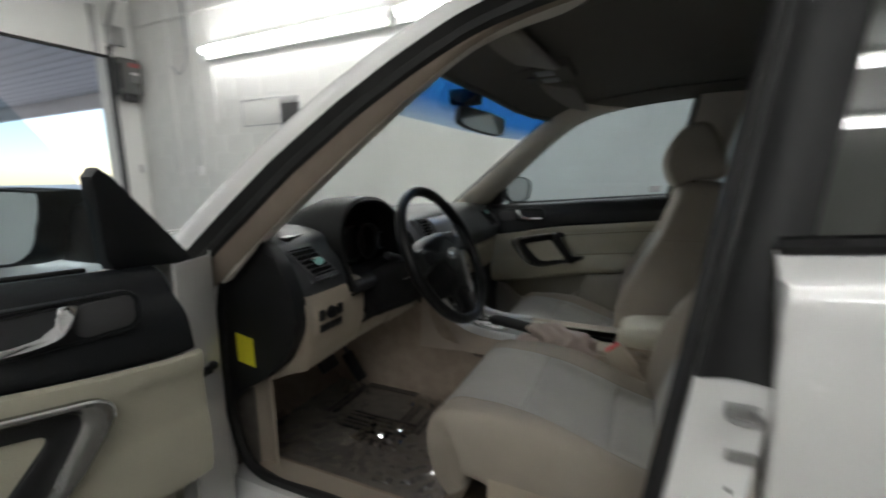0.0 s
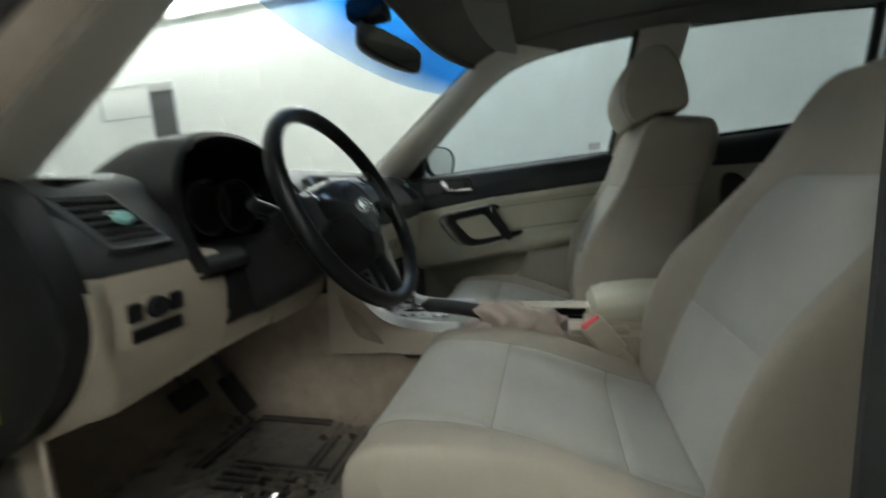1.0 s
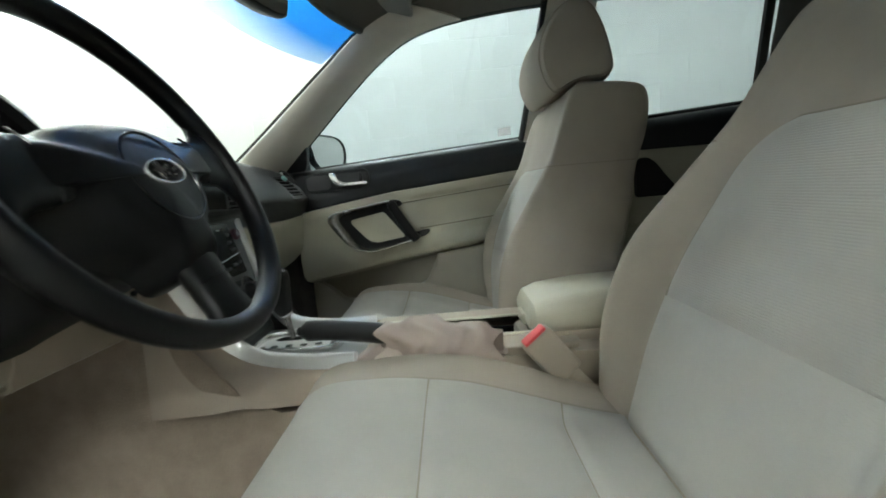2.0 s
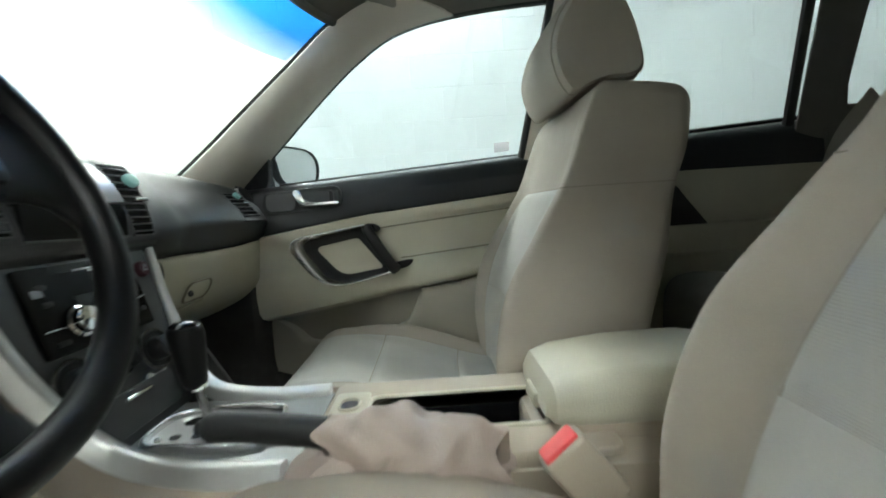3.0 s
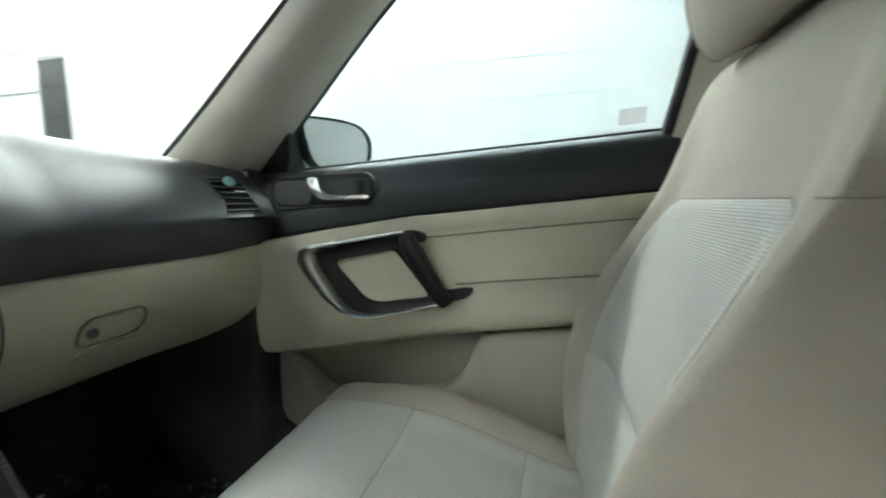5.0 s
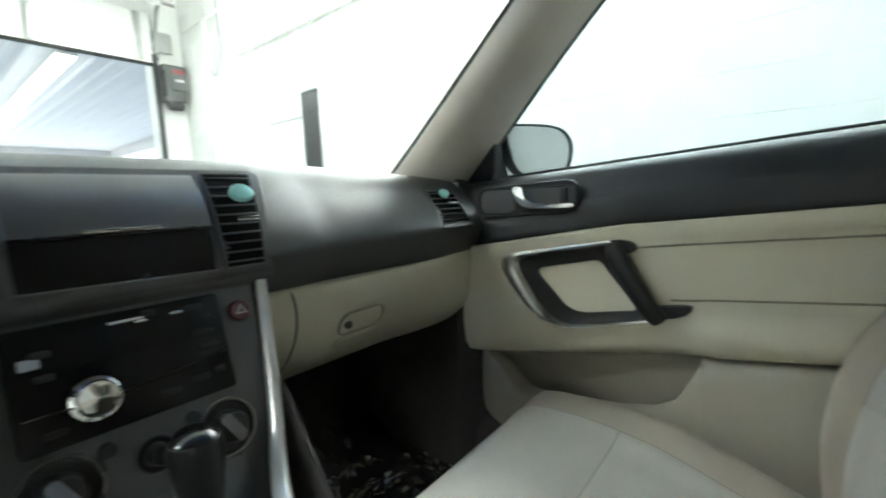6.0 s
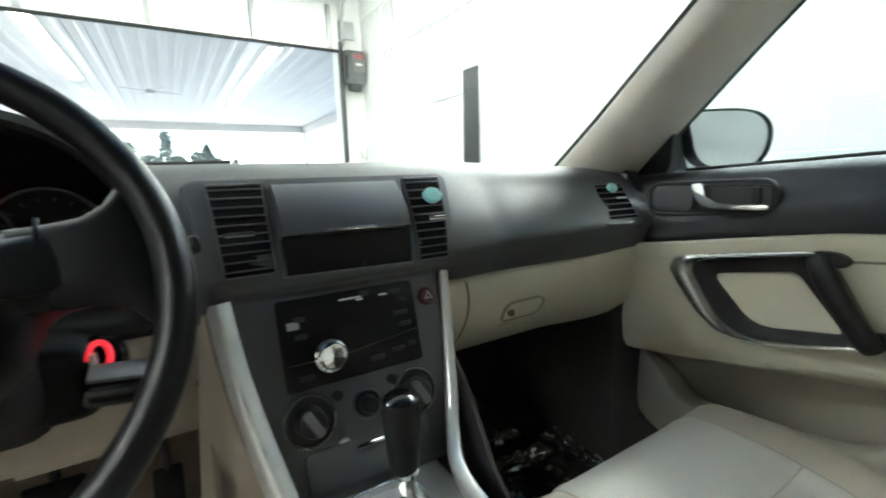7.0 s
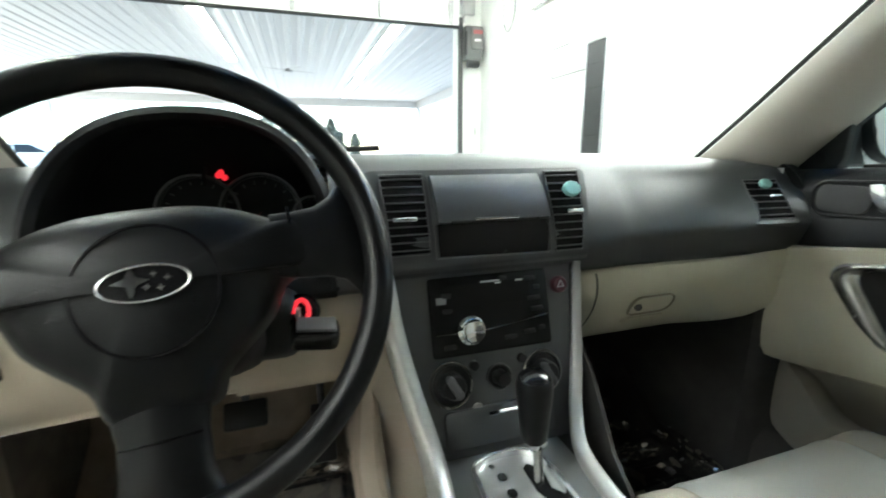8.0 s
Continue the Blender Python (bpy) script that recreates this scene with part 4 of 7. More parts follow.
def car_seat(name, label, x, dy, dz, lean, rise=0.0, wide=(0.165, 0.135)):
    seat = base(name, label, "car seat", (x, dy - 0.05, 0.24), group="front seats")
    M = Matrix.Translation((x, dy, dz))
    pivot = Matrix.Translation((0, -0.23, 0.43))
    B = M @ pivot @ Matrix.Rotation(radians(lean), 4, "X") @ pivot.inverted()

    def move(P, m):
        m = np.array(m)
        return P @ m[:3, :3].T + m[:3, 3]

    bp, cp = move(backrest_points(), B), move(cushion_points(), M)
    part("backrest", loft(bp), BOLSTER, seat, "beige cloth backrest shell")
    for i0, i1 in ((5, 26), (25, 49)):
        block = front_block(bp, i0, i1, wide, 0.5 if i0 > 20 else 0.0)
        part("backrest_insert", sheet(puffed(block, 0.0006, 0.008), 0), INSERT if i0 > 20 else INSERT_FLAT, seat, "light grey cloth panel")
        if i0 > 20:
            rim_ = np.vstack([block[:, 0], block[-1, 1:], block[::-1, -1][1:]])
            part("insert_seam", sweep(rim_, 0.0022, 0.0014, 6, up=(0, 1, 0)), THREAD, seat, "stitched seam round the panel")
    part("cushion", loft(cp), BOLSTER, seat, "beige cloth seat cushion")
    for i0, i1 in ((9, 21), (20, 43), (42, 84)):
        block = front_block(cp, i0, i1, (0.140, 0.140))[:, ::-1]
        part("cushion_insert", sheet(puffed(block, 0.0005, 0.007), 0), INSERT_FLAT, seat, "light grey cloth panel")
        part("cushion_seam", sweep(np.vstack([block[::-1, 0], block[0, 1:], block[1:, -1]]), 0.0020, 0.0013, 6, up=(0, 0, 1)), THREAD, seat, "stitched seam round the panel")
    hp = move(headrest_points() + np.array([0, 0, rise]), B)
    part("headrest", loft(hp), BOLSTER, seat, "beige cloth headrest")
    for k in (4, 25):
        part("headrest_seam", sweep(hp[k] + (hp[k] - hp[k].mean(0)) * 0.004, 0.0016, n=6, up=(1, 0, 0), closed=True), THREAD, seat, "stitched seam of the headrest")
    for a in (-0.05, 0.05):
        p0, p1 = move(np.array([(a, -0.43, 1.0), (a, -0.42, 1.10 + rise)]), B)
        part("headrest_post", sweep([p0, p1], 0.007, n=10), GLOSSBLACK, seat, "black steel post")
    # seams across the sides of the backrest
    nv = bp.shape[1]
    level = (B @ Vector((0, -0.42, 0.858))).z
    across = [[float(np.interp(level, bp[8:70, j, 2], bp[8:70, j, k])) for k in range(3)] for j in range(nv)]
    for k0, k1 in ((0.19, 0.40), (0.60, 0.81)):
        part("side_seam", sweep(across[int(nv * k0):int(nv * k1)], 0.0012, n=6), THREAD, seat)
    # side shield, frame and rails
    for s in (-1, 1):
        part("side_shield", box((x + s * 0.222, dy - 0.08, dz + 0.335), (0.03, 0.36, 0.11), 0.012), TAN, seat, "beige plastic side shield")
        part("rail", box((x + s * 0.17, dy - 0.05, 0.262), (0.04, 0.5, 0.035), 0.006), DARKGREY, seat)
    part("pedestal", box((x, dy - 0.06, (0.26 + dz + 0.30) / 2), (0.36, 0.34, max(0.05, dz + 0.06)), 0.01), SHADECARPET, seat)
    return seat, B, M


car_seat("passenger_seat", "beige and light grey cloth front passenger seat", 0.385, 0.0, 0.0, 0)
car_seat("driver_seat", "beige and light grey cloth driver's seat, raised and set back", -0.375, -0.095, 0.05, 11, 0.15, (0.138, 0.088))

# rear bench; its cloth colour holds the shade of the rear cabin
rear = base("rear_bench", "rear bench seat, shade put into its grey cloth", "car seat", (0, -1.1, 0.25))
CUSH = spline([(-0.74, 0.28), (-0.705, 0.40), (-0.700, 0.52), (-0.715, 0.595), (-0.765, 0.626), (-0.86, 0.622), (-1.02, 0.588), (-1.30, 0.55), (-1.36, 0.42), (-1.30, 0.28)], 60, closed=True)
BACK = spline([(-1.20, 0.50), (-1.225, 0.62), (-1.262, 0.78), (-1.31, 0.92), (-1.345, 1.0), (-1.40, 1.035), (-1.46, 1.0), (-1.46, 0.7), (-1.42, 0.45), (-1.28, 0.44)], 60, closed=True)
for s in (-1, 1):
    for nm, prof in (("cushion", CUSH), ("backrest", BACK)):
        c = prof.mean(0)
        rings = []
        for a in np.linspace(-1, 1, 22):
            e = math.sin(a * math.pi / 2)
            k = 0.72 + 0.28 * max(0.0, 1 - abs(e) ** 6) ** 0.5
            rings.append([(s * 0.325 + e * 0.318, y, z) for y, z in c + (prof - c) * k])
        part(nm, loft(rings), SHADECLOTH, rear)


# ---- front doors ----
def zc(y):
    return np.interp(y, [-0.4, -0.335, 0.084, 0.41], [0.876, 0.872, 0.835, 0.785])


def za(y):
    return np.interp(y, [-0.4, -0.216, -0.036, 0.2, 0.42], [0.648, 0.632, 0.608, 0.575, 0.545])


def swell(y):
    """How far the ivory panel bulges into the cabin towards the dashboard."""
    t = np.clip((y - 0.0) / 0.34, 0, 1)
    return 0.055 * t * t * (3 - 2 * t)


DY0, DY1 = 0.455, -0.385


def door_points(prof, s, y0=DY0, y1=DY1, n=30):
    ys = np.linspace(y0, y1, n)
    return np.array([[(s * x, y, z) for x, z in spline(prof(y), 22)] for y in ys])


def build_door(s, label, pose_m, name):
    door = base(name, label, "car door")

    def put(nm, bm, material, parent=None, text=""):
        bmesh.ops.transform(bm, matrix=pose_m, verts=bm.verts)
        return part(nm, bm, material, parent or door, text)

    up = lambda y: [(0.765, zb(y) - 0.004), (0.742, zb(y) + 0.001), (0.715, zb(y) - 0.012), (0.695, zb(y) - 0.045), (0.688 - 0.4 * swell(y), (zb(y) + zc(y)) / 2 - 0.01), (0.688 - 0.6 * swell(y), zc(y) + 0.006), (0.694 - 0.6 * swell(y), zc(y) - 0.004)]
    put("upper_trim", sheet(door_points(up, s), 0.004), DOORDARK, text="charcoal soft upper trim")
    rest = lambda y: np.interp(y, [-0.4, -0.02, 0.42], [0.722, 0.69, 0.67])
    bl = lambda y: (lambda t: t * t * (3 - 2 * t))(float(np.clip((y + 0.07) / 0.07, 0, 1)))
    arm = lambda y: 0.045 * (1 - bl(y))
    mid = lambda y: [(0.70 - swell(y), zc(y) - 0.001), (0.690 - swell(y), zc(y) - 0.006), (0.690 - swell(y), zc(y) - 0.03), (0.694 + 0.006 * (1 - bl(y)) - swell(y), zc(y) - 0.045), (0.694 + 0.010 * (1 - bl(y)) - swell(y), rest(y) + 0.03), (0.694 + 0.006 * (1 - bl(y)) - swell(y), rest(y) + 0.006), (0.692 - 0.5 * arm(y) - swell(y), rest(y) - 0.006), (0.690 - 0.95 * arm(y) - swell(y), rest(y) - 0.03), (0.688 - arm(y) - 0.95 * swell(y), (rest(y) + za(y)) / 2 - 0.01), (0.692 - 0.75 * arm(y) - 0.9 * swell(y), za(y) + 0.008), (0.715 - 0.7 * swell(y), za(y) - 0.006)]
    put("armrest_panel", sheet(door_points(mid, s), 0.004), IVORY, text="ivory vinyl panel with armrest")
    low = lambda y: [(0.715 - 0.7 * swell(y), za(y) + 0.002), (0.735 - 0.5 * swell(y), za(y) - 0.016), (0.748 - 0.3 * swell(y), 0.50), (0.745, 0.42), (0.735, 0.36), (0.74, 0.335)]
    put("lower_panel", sheet(door_points(low, s), 0.004), GREIGE)
    # outline of the inset panel behind the pull: a bead coloured as the crease's shadow
    def mid_x(y, z):
        q = spline(mid(y), 60)[:36]
        return float(np.interp(-z, -q[:, 1], q[:, 0]))

    top_z, low_z = (lambda y: zc(y) - 0.046), (lambda y: rest(y) + 0.011)
    loop = [(y, top_z(y)) for y in np.linspace(0.075, -0.335, 24)]
    loop += [(-0.345, top_z(-0.345) - 0.006), (-0.349, top_z(-0.345) - 0.018), (-0.349, low_z(-0.345) + 0.018), (-0.345, low_z(-0.345) + 0.006)]
    loop += [(y, low_z(y)) for y in np.linspace(-0.335, 0.005, 22)]
    put("panel_seam", sweep([(s * (mid_x(y, z) - 0.0006), y, z) for y, z in loop], 0.0020, 0.0012, 6, up=(s, 0, 0)), SEAM, text="shadowed seam of the inset panel")
    # map pocket: a raised lip with a dark gap
    rimz = lambda y: np.interp(y, [-0.05, -0.035, -0.01, 0.03, 0.10, 0.19, 0.26, 0.29, 0.31, 0.335, 0.37, 0.42], [0.605, 0.575, 0.525, 0.502, 0.488, 0.482, 0.474, 0.480, 0.502, 0.525, 0.540, 0.555])
    end = lambda y: 0.05 * max(0.0, (y - 0.30) / 0.115) ** 2
    lip = lambda y: [(0.715 + end(y) * 0.3, rimz(y) - 0.012), (0.690 + end(y) * 0.5, rimz(y) - 0.002), (0.660 + end(y), rimz(y)), (0.648 + end(y), rimz(y) - 0.012), (0.646 + end(y), 0.42), (0.668 + end(y), 0.37), (0.70, 0.335)]
    put("map_pocket", sheet(door_points(lip, s, 0.415, -0.05, 44), 0.004), GREIGE, text="greige plastic map pocket")
    lip2 = lambda y: [(0.70, za(y) - 0.002), (0.66, za(y) - 0.006), (0.648, 0.55), (0.65, 0.46), (0.672, 0.38), (0.70, 0.34)]
    put("speaker_panel", sheet(door_points(lip2, s, -0.048, -0.40, 20), 0.004), GREIGE, text="greige speaker panel")

    # pull handle: silver frame, dark inner frame, black strap
    def on_panel(y, z, d):
        return (s * (0.692 - swell(y) - 0.004 - d), y, z)

    def quad(corners, radii, n=19):
        """A four-sided ring of points with rounded corners."""
        c = [np.array(p, float) for p in corners]
        out = []
        for i in range(4):
            a, b, d = c[i - 1] - c[i], c[i], c[(i + 1) % 4] - c[i]
            p, q = b + a / np.linalg.norm(a) * radii[i], b + d / np.linalg.norm(d) * radii[i]
            for w in np.linspace(0, 1, n):
                out.append((1 - w) ** 2 * p + 2 * w * (1 - w) * b + w * w * q)
        return np.array(out)

    outer = quad([(0.326, 0.772), (0.088, 0.806), (0.014, 0.667), (0.222, 0.624)], (0.058, 0.020, 0.014, 0.085))
    rim = quad([(0.277, 0.769), (0.104, 0.796), (0.034, 0.661), (0.203, 0.640)], (0.036, 0.012, 0.012, 0.055))
    hole = quad([(0.241, 0.748), (0.122, 0.768), (0.056, 0.676), (0.172, 0.662)], (0.022, 0.012, 0.012, 0.034))
    lev = lambda L, d: [on_panel(y, z, d) for y, z in L]
    fb = bmesh.new()
    grid(fb, [lev(outer, -0.006), lev(outer, 0.006), lev(0.95 * outer + 0.05 * rim, 0.0125), lev(0.80 * outer + 0.20 * rim, 0.0175), lev(0.55 * outer + 0.45 * rim, 0.0190), lev(0.28 * outer + 0.72 * rim, 0.0170), lev(0.08 * outer + 0.92 * rim, 0.0125), lev(rim, 0.008), lev(rim, -0.004)], closed_v=True)
    put("pull_frame", fb, FRAME, text="dark satin frame of the pull handle")
    edge = 0.90 * outer + 0.10 * rim
    for name_, ids in (("pull_edge", range(4, 26)), ("pull_edge", range(50, 70))):
        put(name_, sweep(lev(edge[list(ids)], 0.0155), 0.0028, 0.0016, 8, up=(s, 0, 0), taper=[0.3] + [1] * (len(ids) - 2) + [0.3]), SATINCHROME, text="bright silver edge")
    fl = bmesh.new()
    grid(fl, [lev(rim, 0.0085), lev(0.9 * rim + 0.1 * hole, 0.006), lev(0.45 * rim + 0.55 * hole, 0.002), lev(0.12 * rim + 0.88 * hole, 0.0015), lev(hole, -0.001), lev(hole, -0.012)], closed_v=True)
    put("pull_liner", fl, BLACK, text="dark grey liner")
    strap = spline([(0.094, 0.792), (0.084, 0.774), (0.062, 0.734), (0.036, 0.690), (0.022, 0.668)], 22)
    put("pull_strap", sweep([on_panel(y, z, 0.008 + 0.017 * math.sin(math.pi * i / 21) ** 0.7) for i, (y, z) in enumerate(strap)], 0.0165, 0.0125, 16, up=(s, 0, 0), power=2.5), BLACK, text="black pull strap")
    for pad_ in ([(0.106, 0.802), (0.085, 0.806), (0.066, 0.801), (0.058, 0.790), (0.068, 0.782), (0.090, 0.785)], [(0.036, 0.686), (0.010, 0.691), (-0.022, 0.695), (-0.030, 0.689), (-0.014, 0.675), (0.018, 0.668), (0.040, 0.670)]):
        put("strap_foot", prism([tuple(p) for p in spline(pad_, 30, closed=True)], on_panel, -0.004, 0.0115, 0.004, 3), BLACK, text="black foot of the pull strap")

    # inner release: oval bezel, dark bowl, chrome lever
    def on_top(y, z, d):
        return (s * (0.686 - 0.5 * swell(y) - d), y, z)

    oval = [(0.268 + a, 0.884 + b - 0.04 * a) for a, b in rounded(0.216, 0.064, 0.024, 6)]
    put("handle_bezel", prism(oval, on_top, -0.012, 0.0035, 0.002, 2, holes=[inset_outline(oval, 0.004)]), DOORDARK)
    put("handle_bowl", prism(inset_outline(oval, 0.004), on_top, -0.012, 0.001), DOORDARK, text="dark recessed bowl")
    well = [(0.222 + a, 0.886 + b) for a, b in rounded(0.116, 0.046, 0.010, 5)]
    put("lever_well", prism(well, on_top, -0.004, 0.004, 0.0015, 2, holes=[inset_outline(well, 0.003)]), BLACK)
    put("well_back", prism(inset_outline(well, 0.0025), on_top, -0.004, 0.0022), BOWL, text="grey back of the lever well")
    grille = [(0.328 + a, 0.881 + b) for a, b in rounded(0.080, 0.048, 0.016, 5)]
    put("tweeter_grille", prism(grille, on_top, -0.004, 0.0035, 0.002), DARKGREY)
    lever = spline([(0.289, 0.908), (0.269, 0.909), (0.263, 0.892), (0.250, 0.879), (0.215, 0.8745), (0.171, 0.8755), (0.166, 0.871), (0.171, 0.8665), (0.215, 0.865), (0.254, 0.867), (0.273, 0.875), (0.283, 0.889)], 60, closed=True)
    put("release_lever", prism([tuple(p) for p in lever], lambda y, z, d: on_top(y, z, d + 0.006 * max(0.0, 1 - abs(y - 0.22) / 0.07)), 0.006, 0.012, 0.002, 3), CHROME, text="chrome release lever")
    put("lock_tab", box(on_top(0.186, 0.888, 0.006), (0.012, 0.012, 0.034), 0.003), BLACK)

    # belt strip, frameless glass, sail corner
    put("belt_strip", sweep([(s * 0.760, y, zb(y) + 0.004) for y in np.linspace(0.36, DY1, 12)], 0.005, 0.004, 8), RUBBER)
    G = np.array([[(s * gx(z), np.interp(z, [0.93, 1.055, 1.11, 1.20, 1.25, 1.315, 1.352, 1.375], [0.41, 0.36, 0.327, 0.245, 0.17, 0.03, -0.12, -0.30]) * (1 - a) + (-0.405 - 0.09 * (z - 0.97)) * a, z) for a in np.linspace(0, 1, 8)] for z in np.linspace(0.93, 1.372, 16)])
    gl = put("window_glass", sheet(G, 0), CLEAR, text="clear frameless side window")
    gl.visible_shadow = False
    sail = [(0.55, 0.915), (0.395, 0.93), (0.384, 0.95), (0.360, 1.082), (0.370, 1.096), (0.390, 1.082)]
    put("sail_panel", prism(sail, lambda y, z, d: (s * (0.748 - 0.25 * (z - 0.95) - d), y, z), -0.02, 0.01, 0.004), DOORDARK, text="black triangular sail panel")
    et = [(y, z) for y, z in ((-0.29, 0.99), (-0.335, 0.993), (-0.335, 1.02), (-0.29, 1.017))]
    put("glass_label", prism(et, lambda y, z, d: (s * (gx(z) - 0.003 - d), y, z), 0, 0.0008), ETCHED, text="small pale etched label").visible_shadow = False

    # outer skin and ends
    skin = np.array([[(s * x, y, z) for x, z in ((0.768, zb(y)), (0.80, 0.90), (0.835, 0.75), (0.845, 0.6), (0.82, 0.40), (0.80, 0.32))] for y in np.linspace(0.64, DY1 - 0.02, 14)])
    put("outer_skin", sheet(skin, 0.004), PAINT, text="white painted outer skin")
    front = np.array([[(s * x, y, z) for x, y in ((0.69, DY0), (0.72, 0.55), (0.835 - 0.03 * abs(z - 0.6), 0.64))] for z in np.linspace(0.34, 0.93, 8)])
    put("front_edge", sheet(front, 0.004), PAINT)
    rearE = np.array([[(s * x, DY1 - 0.005, z) for x in (0.70, 0.76, 0.835 - 0.06 * abs(z - 0.6))] for z in np.linspace(0.34, 0.95, 8)])
    put("rear_edge", sheet(rearE, 0.004), PAINT)

    # door mirror
    mo_x, mo_y = (0.895, 0.0) if s > 0 else (0.955, -0.022)
    rim = [(mo_x + a, 1.0 + b) for a, b in [(-0.104, 0.052), (-0.09, 0.062), (0.0, 0.066), (0.06, 0.060), (0.093, 0.035), (0.10, 0.0), (0.088, -0.04), (0.055, -0.062), (-0.03, -0.066), (-0.075, -0.045), (-0.095, 0.0)]]
    rs = spline(rim, 44, closed=True)
    cen = rs.mean(0)
    shell = []
    for k, dy in ((0.965, 0.0), (1.0, 0.012), (1.03, 0.035), (0.98, 0.075), (0.8, 0.105), (0.45, 0.122), (0.05, 0.128)):
        shell.append([(s * (cen[0] + (p[0] - cen[0]) * k), 0.390 + mo_y + dy - 0.42 * (p[0] - mo_x + 0.095), cen[1] + (p[1] - cen[1]) * k) for p in rs])
    mirror = put("mirror_housing", loft(shell), PAINT if s > 0 else BLACK, text="door mirror housing")
    bez = [tuple(cen + (p - cen) * 1.0) for p in rs]
    put("mirror_bezel", prism(bez, lambda a, z, d: (s * a, 0.387 + mo_y - d - 0.42 * (a - mo_x + 0.095), z), -0.02, 0.008, 0.003, 2, holes=[[tuple(cen + (p - cen) * 0.93) for p in rs]]), BLACK, mirror, "black bezel")
    put("mirror_glass", prism([tuple(cen + (p - cen) * 0.94) for p in rs], lambda a, z, d: (s * a, 0.387 + mo_y - d - 0.42 * (a - mo_x + 0.095), z), -0.012, 0.002), MIRROR, mirror, "mirror glass")
    put("mirror_arm", box((s * (mo_x - 0.085), 0.425, 0.985), (0.15, 0.055, 0.11), 0.022), BLACK, text="black mirror foot")
    return door


build_door(1, "closed passenger door, ivory vinyl under charcoal trim", Matrix.Identity(4), "passenger_door")
HINGE = Vector((-0.80, 0.585, 0))
OPEN = Matrix.Translation(HINGE) @ Matrix.Rotation(radians(-88), 4, "Z") @ Matrix.Translation(-HINGE)
build_door(-1, "wide open driver's door, ivory vinyl under charcoal trim", OPEN, "driver_door")

# rear door on the driver's side, closed; its panel inside on the passenger side
def rear_door(s, label):
    rd = base("rear_door", label, "car door", group="rear doors")
    up = lambda y: [(0.765, zb(y) - 0.004), (0.735, zb(y) - 0.003), (0.705, zb(y) - 0.04), (0.695, 0.905), (0.70, 0.90)]
    part("upper_trim", sheet(door_points(up, s, -0.53, -1.25, 16), 0.004), DOORDARK, rd)
    mid = lambda y: [(0.70, 0.9), (0.69, 0.89), (0.695, 0.80), (0.69, 0.75), (0.66, 0.735), (0.665, 0.66), (0.70, 0.64), (0.70, 0.45), (0.72, 0.34)]
    part("armrest_panel", sheet(door_points(mid, s, -0.53, -1.25, 16), 0.004), IVORY, rd)
    o = spline([(-0.740, 0.855), (-0.785, 0.868), (-0.835, 0.81), (-0.885, 0.748), (-0.893, 0.728), (-0.82, 0.714), (-0.745, 0.716)], 42, closed=True)
    part("pull_frame", prism([tuple(p) for p in o], lambda y, z, d: (s * (0.69 - d), y, z), -0.002, 0.018, 0.004), BLACK, rd)
    part("pull_edge", sweep([(s * 0.671, -0.75, 0.7185), (s * 0.671, -0.82, 0.717), (s * 0.671, -0.885, 0.729)], 0.0028, n=8), CHROME, rd, "thin chrome edge")
    part("release_lever", sweep([(s * 0.68, -0.62, 0.93), (s * 0.675, -0.66, 0.925), (s * 0.68, -0.72, 0.928)], 0.006, n=8), CHROME, rd, "chrome release lever")
    skin = np.array([[(s * x, y, z) for x, z in ((0.768, zb(y)), (0.815, 0.93), (0.84, 0.80), (0.845, 0.6), (0.82, 0.40), (0.80, 0.3))] for y in np.linspace(-0.415, -1.32, 14)])
    part("outer_skin", sheet(skin, 0.005), PAINT, rd, "white painted outer skin")
    part("front_edge", sheet(np.array([[(s * x, -0.418, z) for x in (0.77, 0.76, 0.83)] for z in np.linspace(0.34, 0.95, 5)]), 0.004), PAINT, rd)
    part("belt_strip", sweep([(s * 0.772, y, zb(y) + 0.004) for y in np.linspace(-0.416, -1.3, 10)], 0.008, 0.012, 8), GLOSSBLACK, rd)
    part("window_frame", sweep([(s * gx(z), -0.435 - 0.19 * (z - 1), z) for z in np.linspace(0.95, 1.37, 6)], 0.018, 0.01, 8, up=(s, 0, 0)), GLOSSBLACK, rd)
    return rd


rear_door(-1, "closed white rear door beside the open front door, cabin shade tinted into its glass")
rear_door(1, "closed rear passenger door with ivory panel")


# ---- dashboard ----
dash = base("dashboard", "charcoal and ivory dashboard with silver centre stack", "dashboard", (0, 0.6, 0.8))


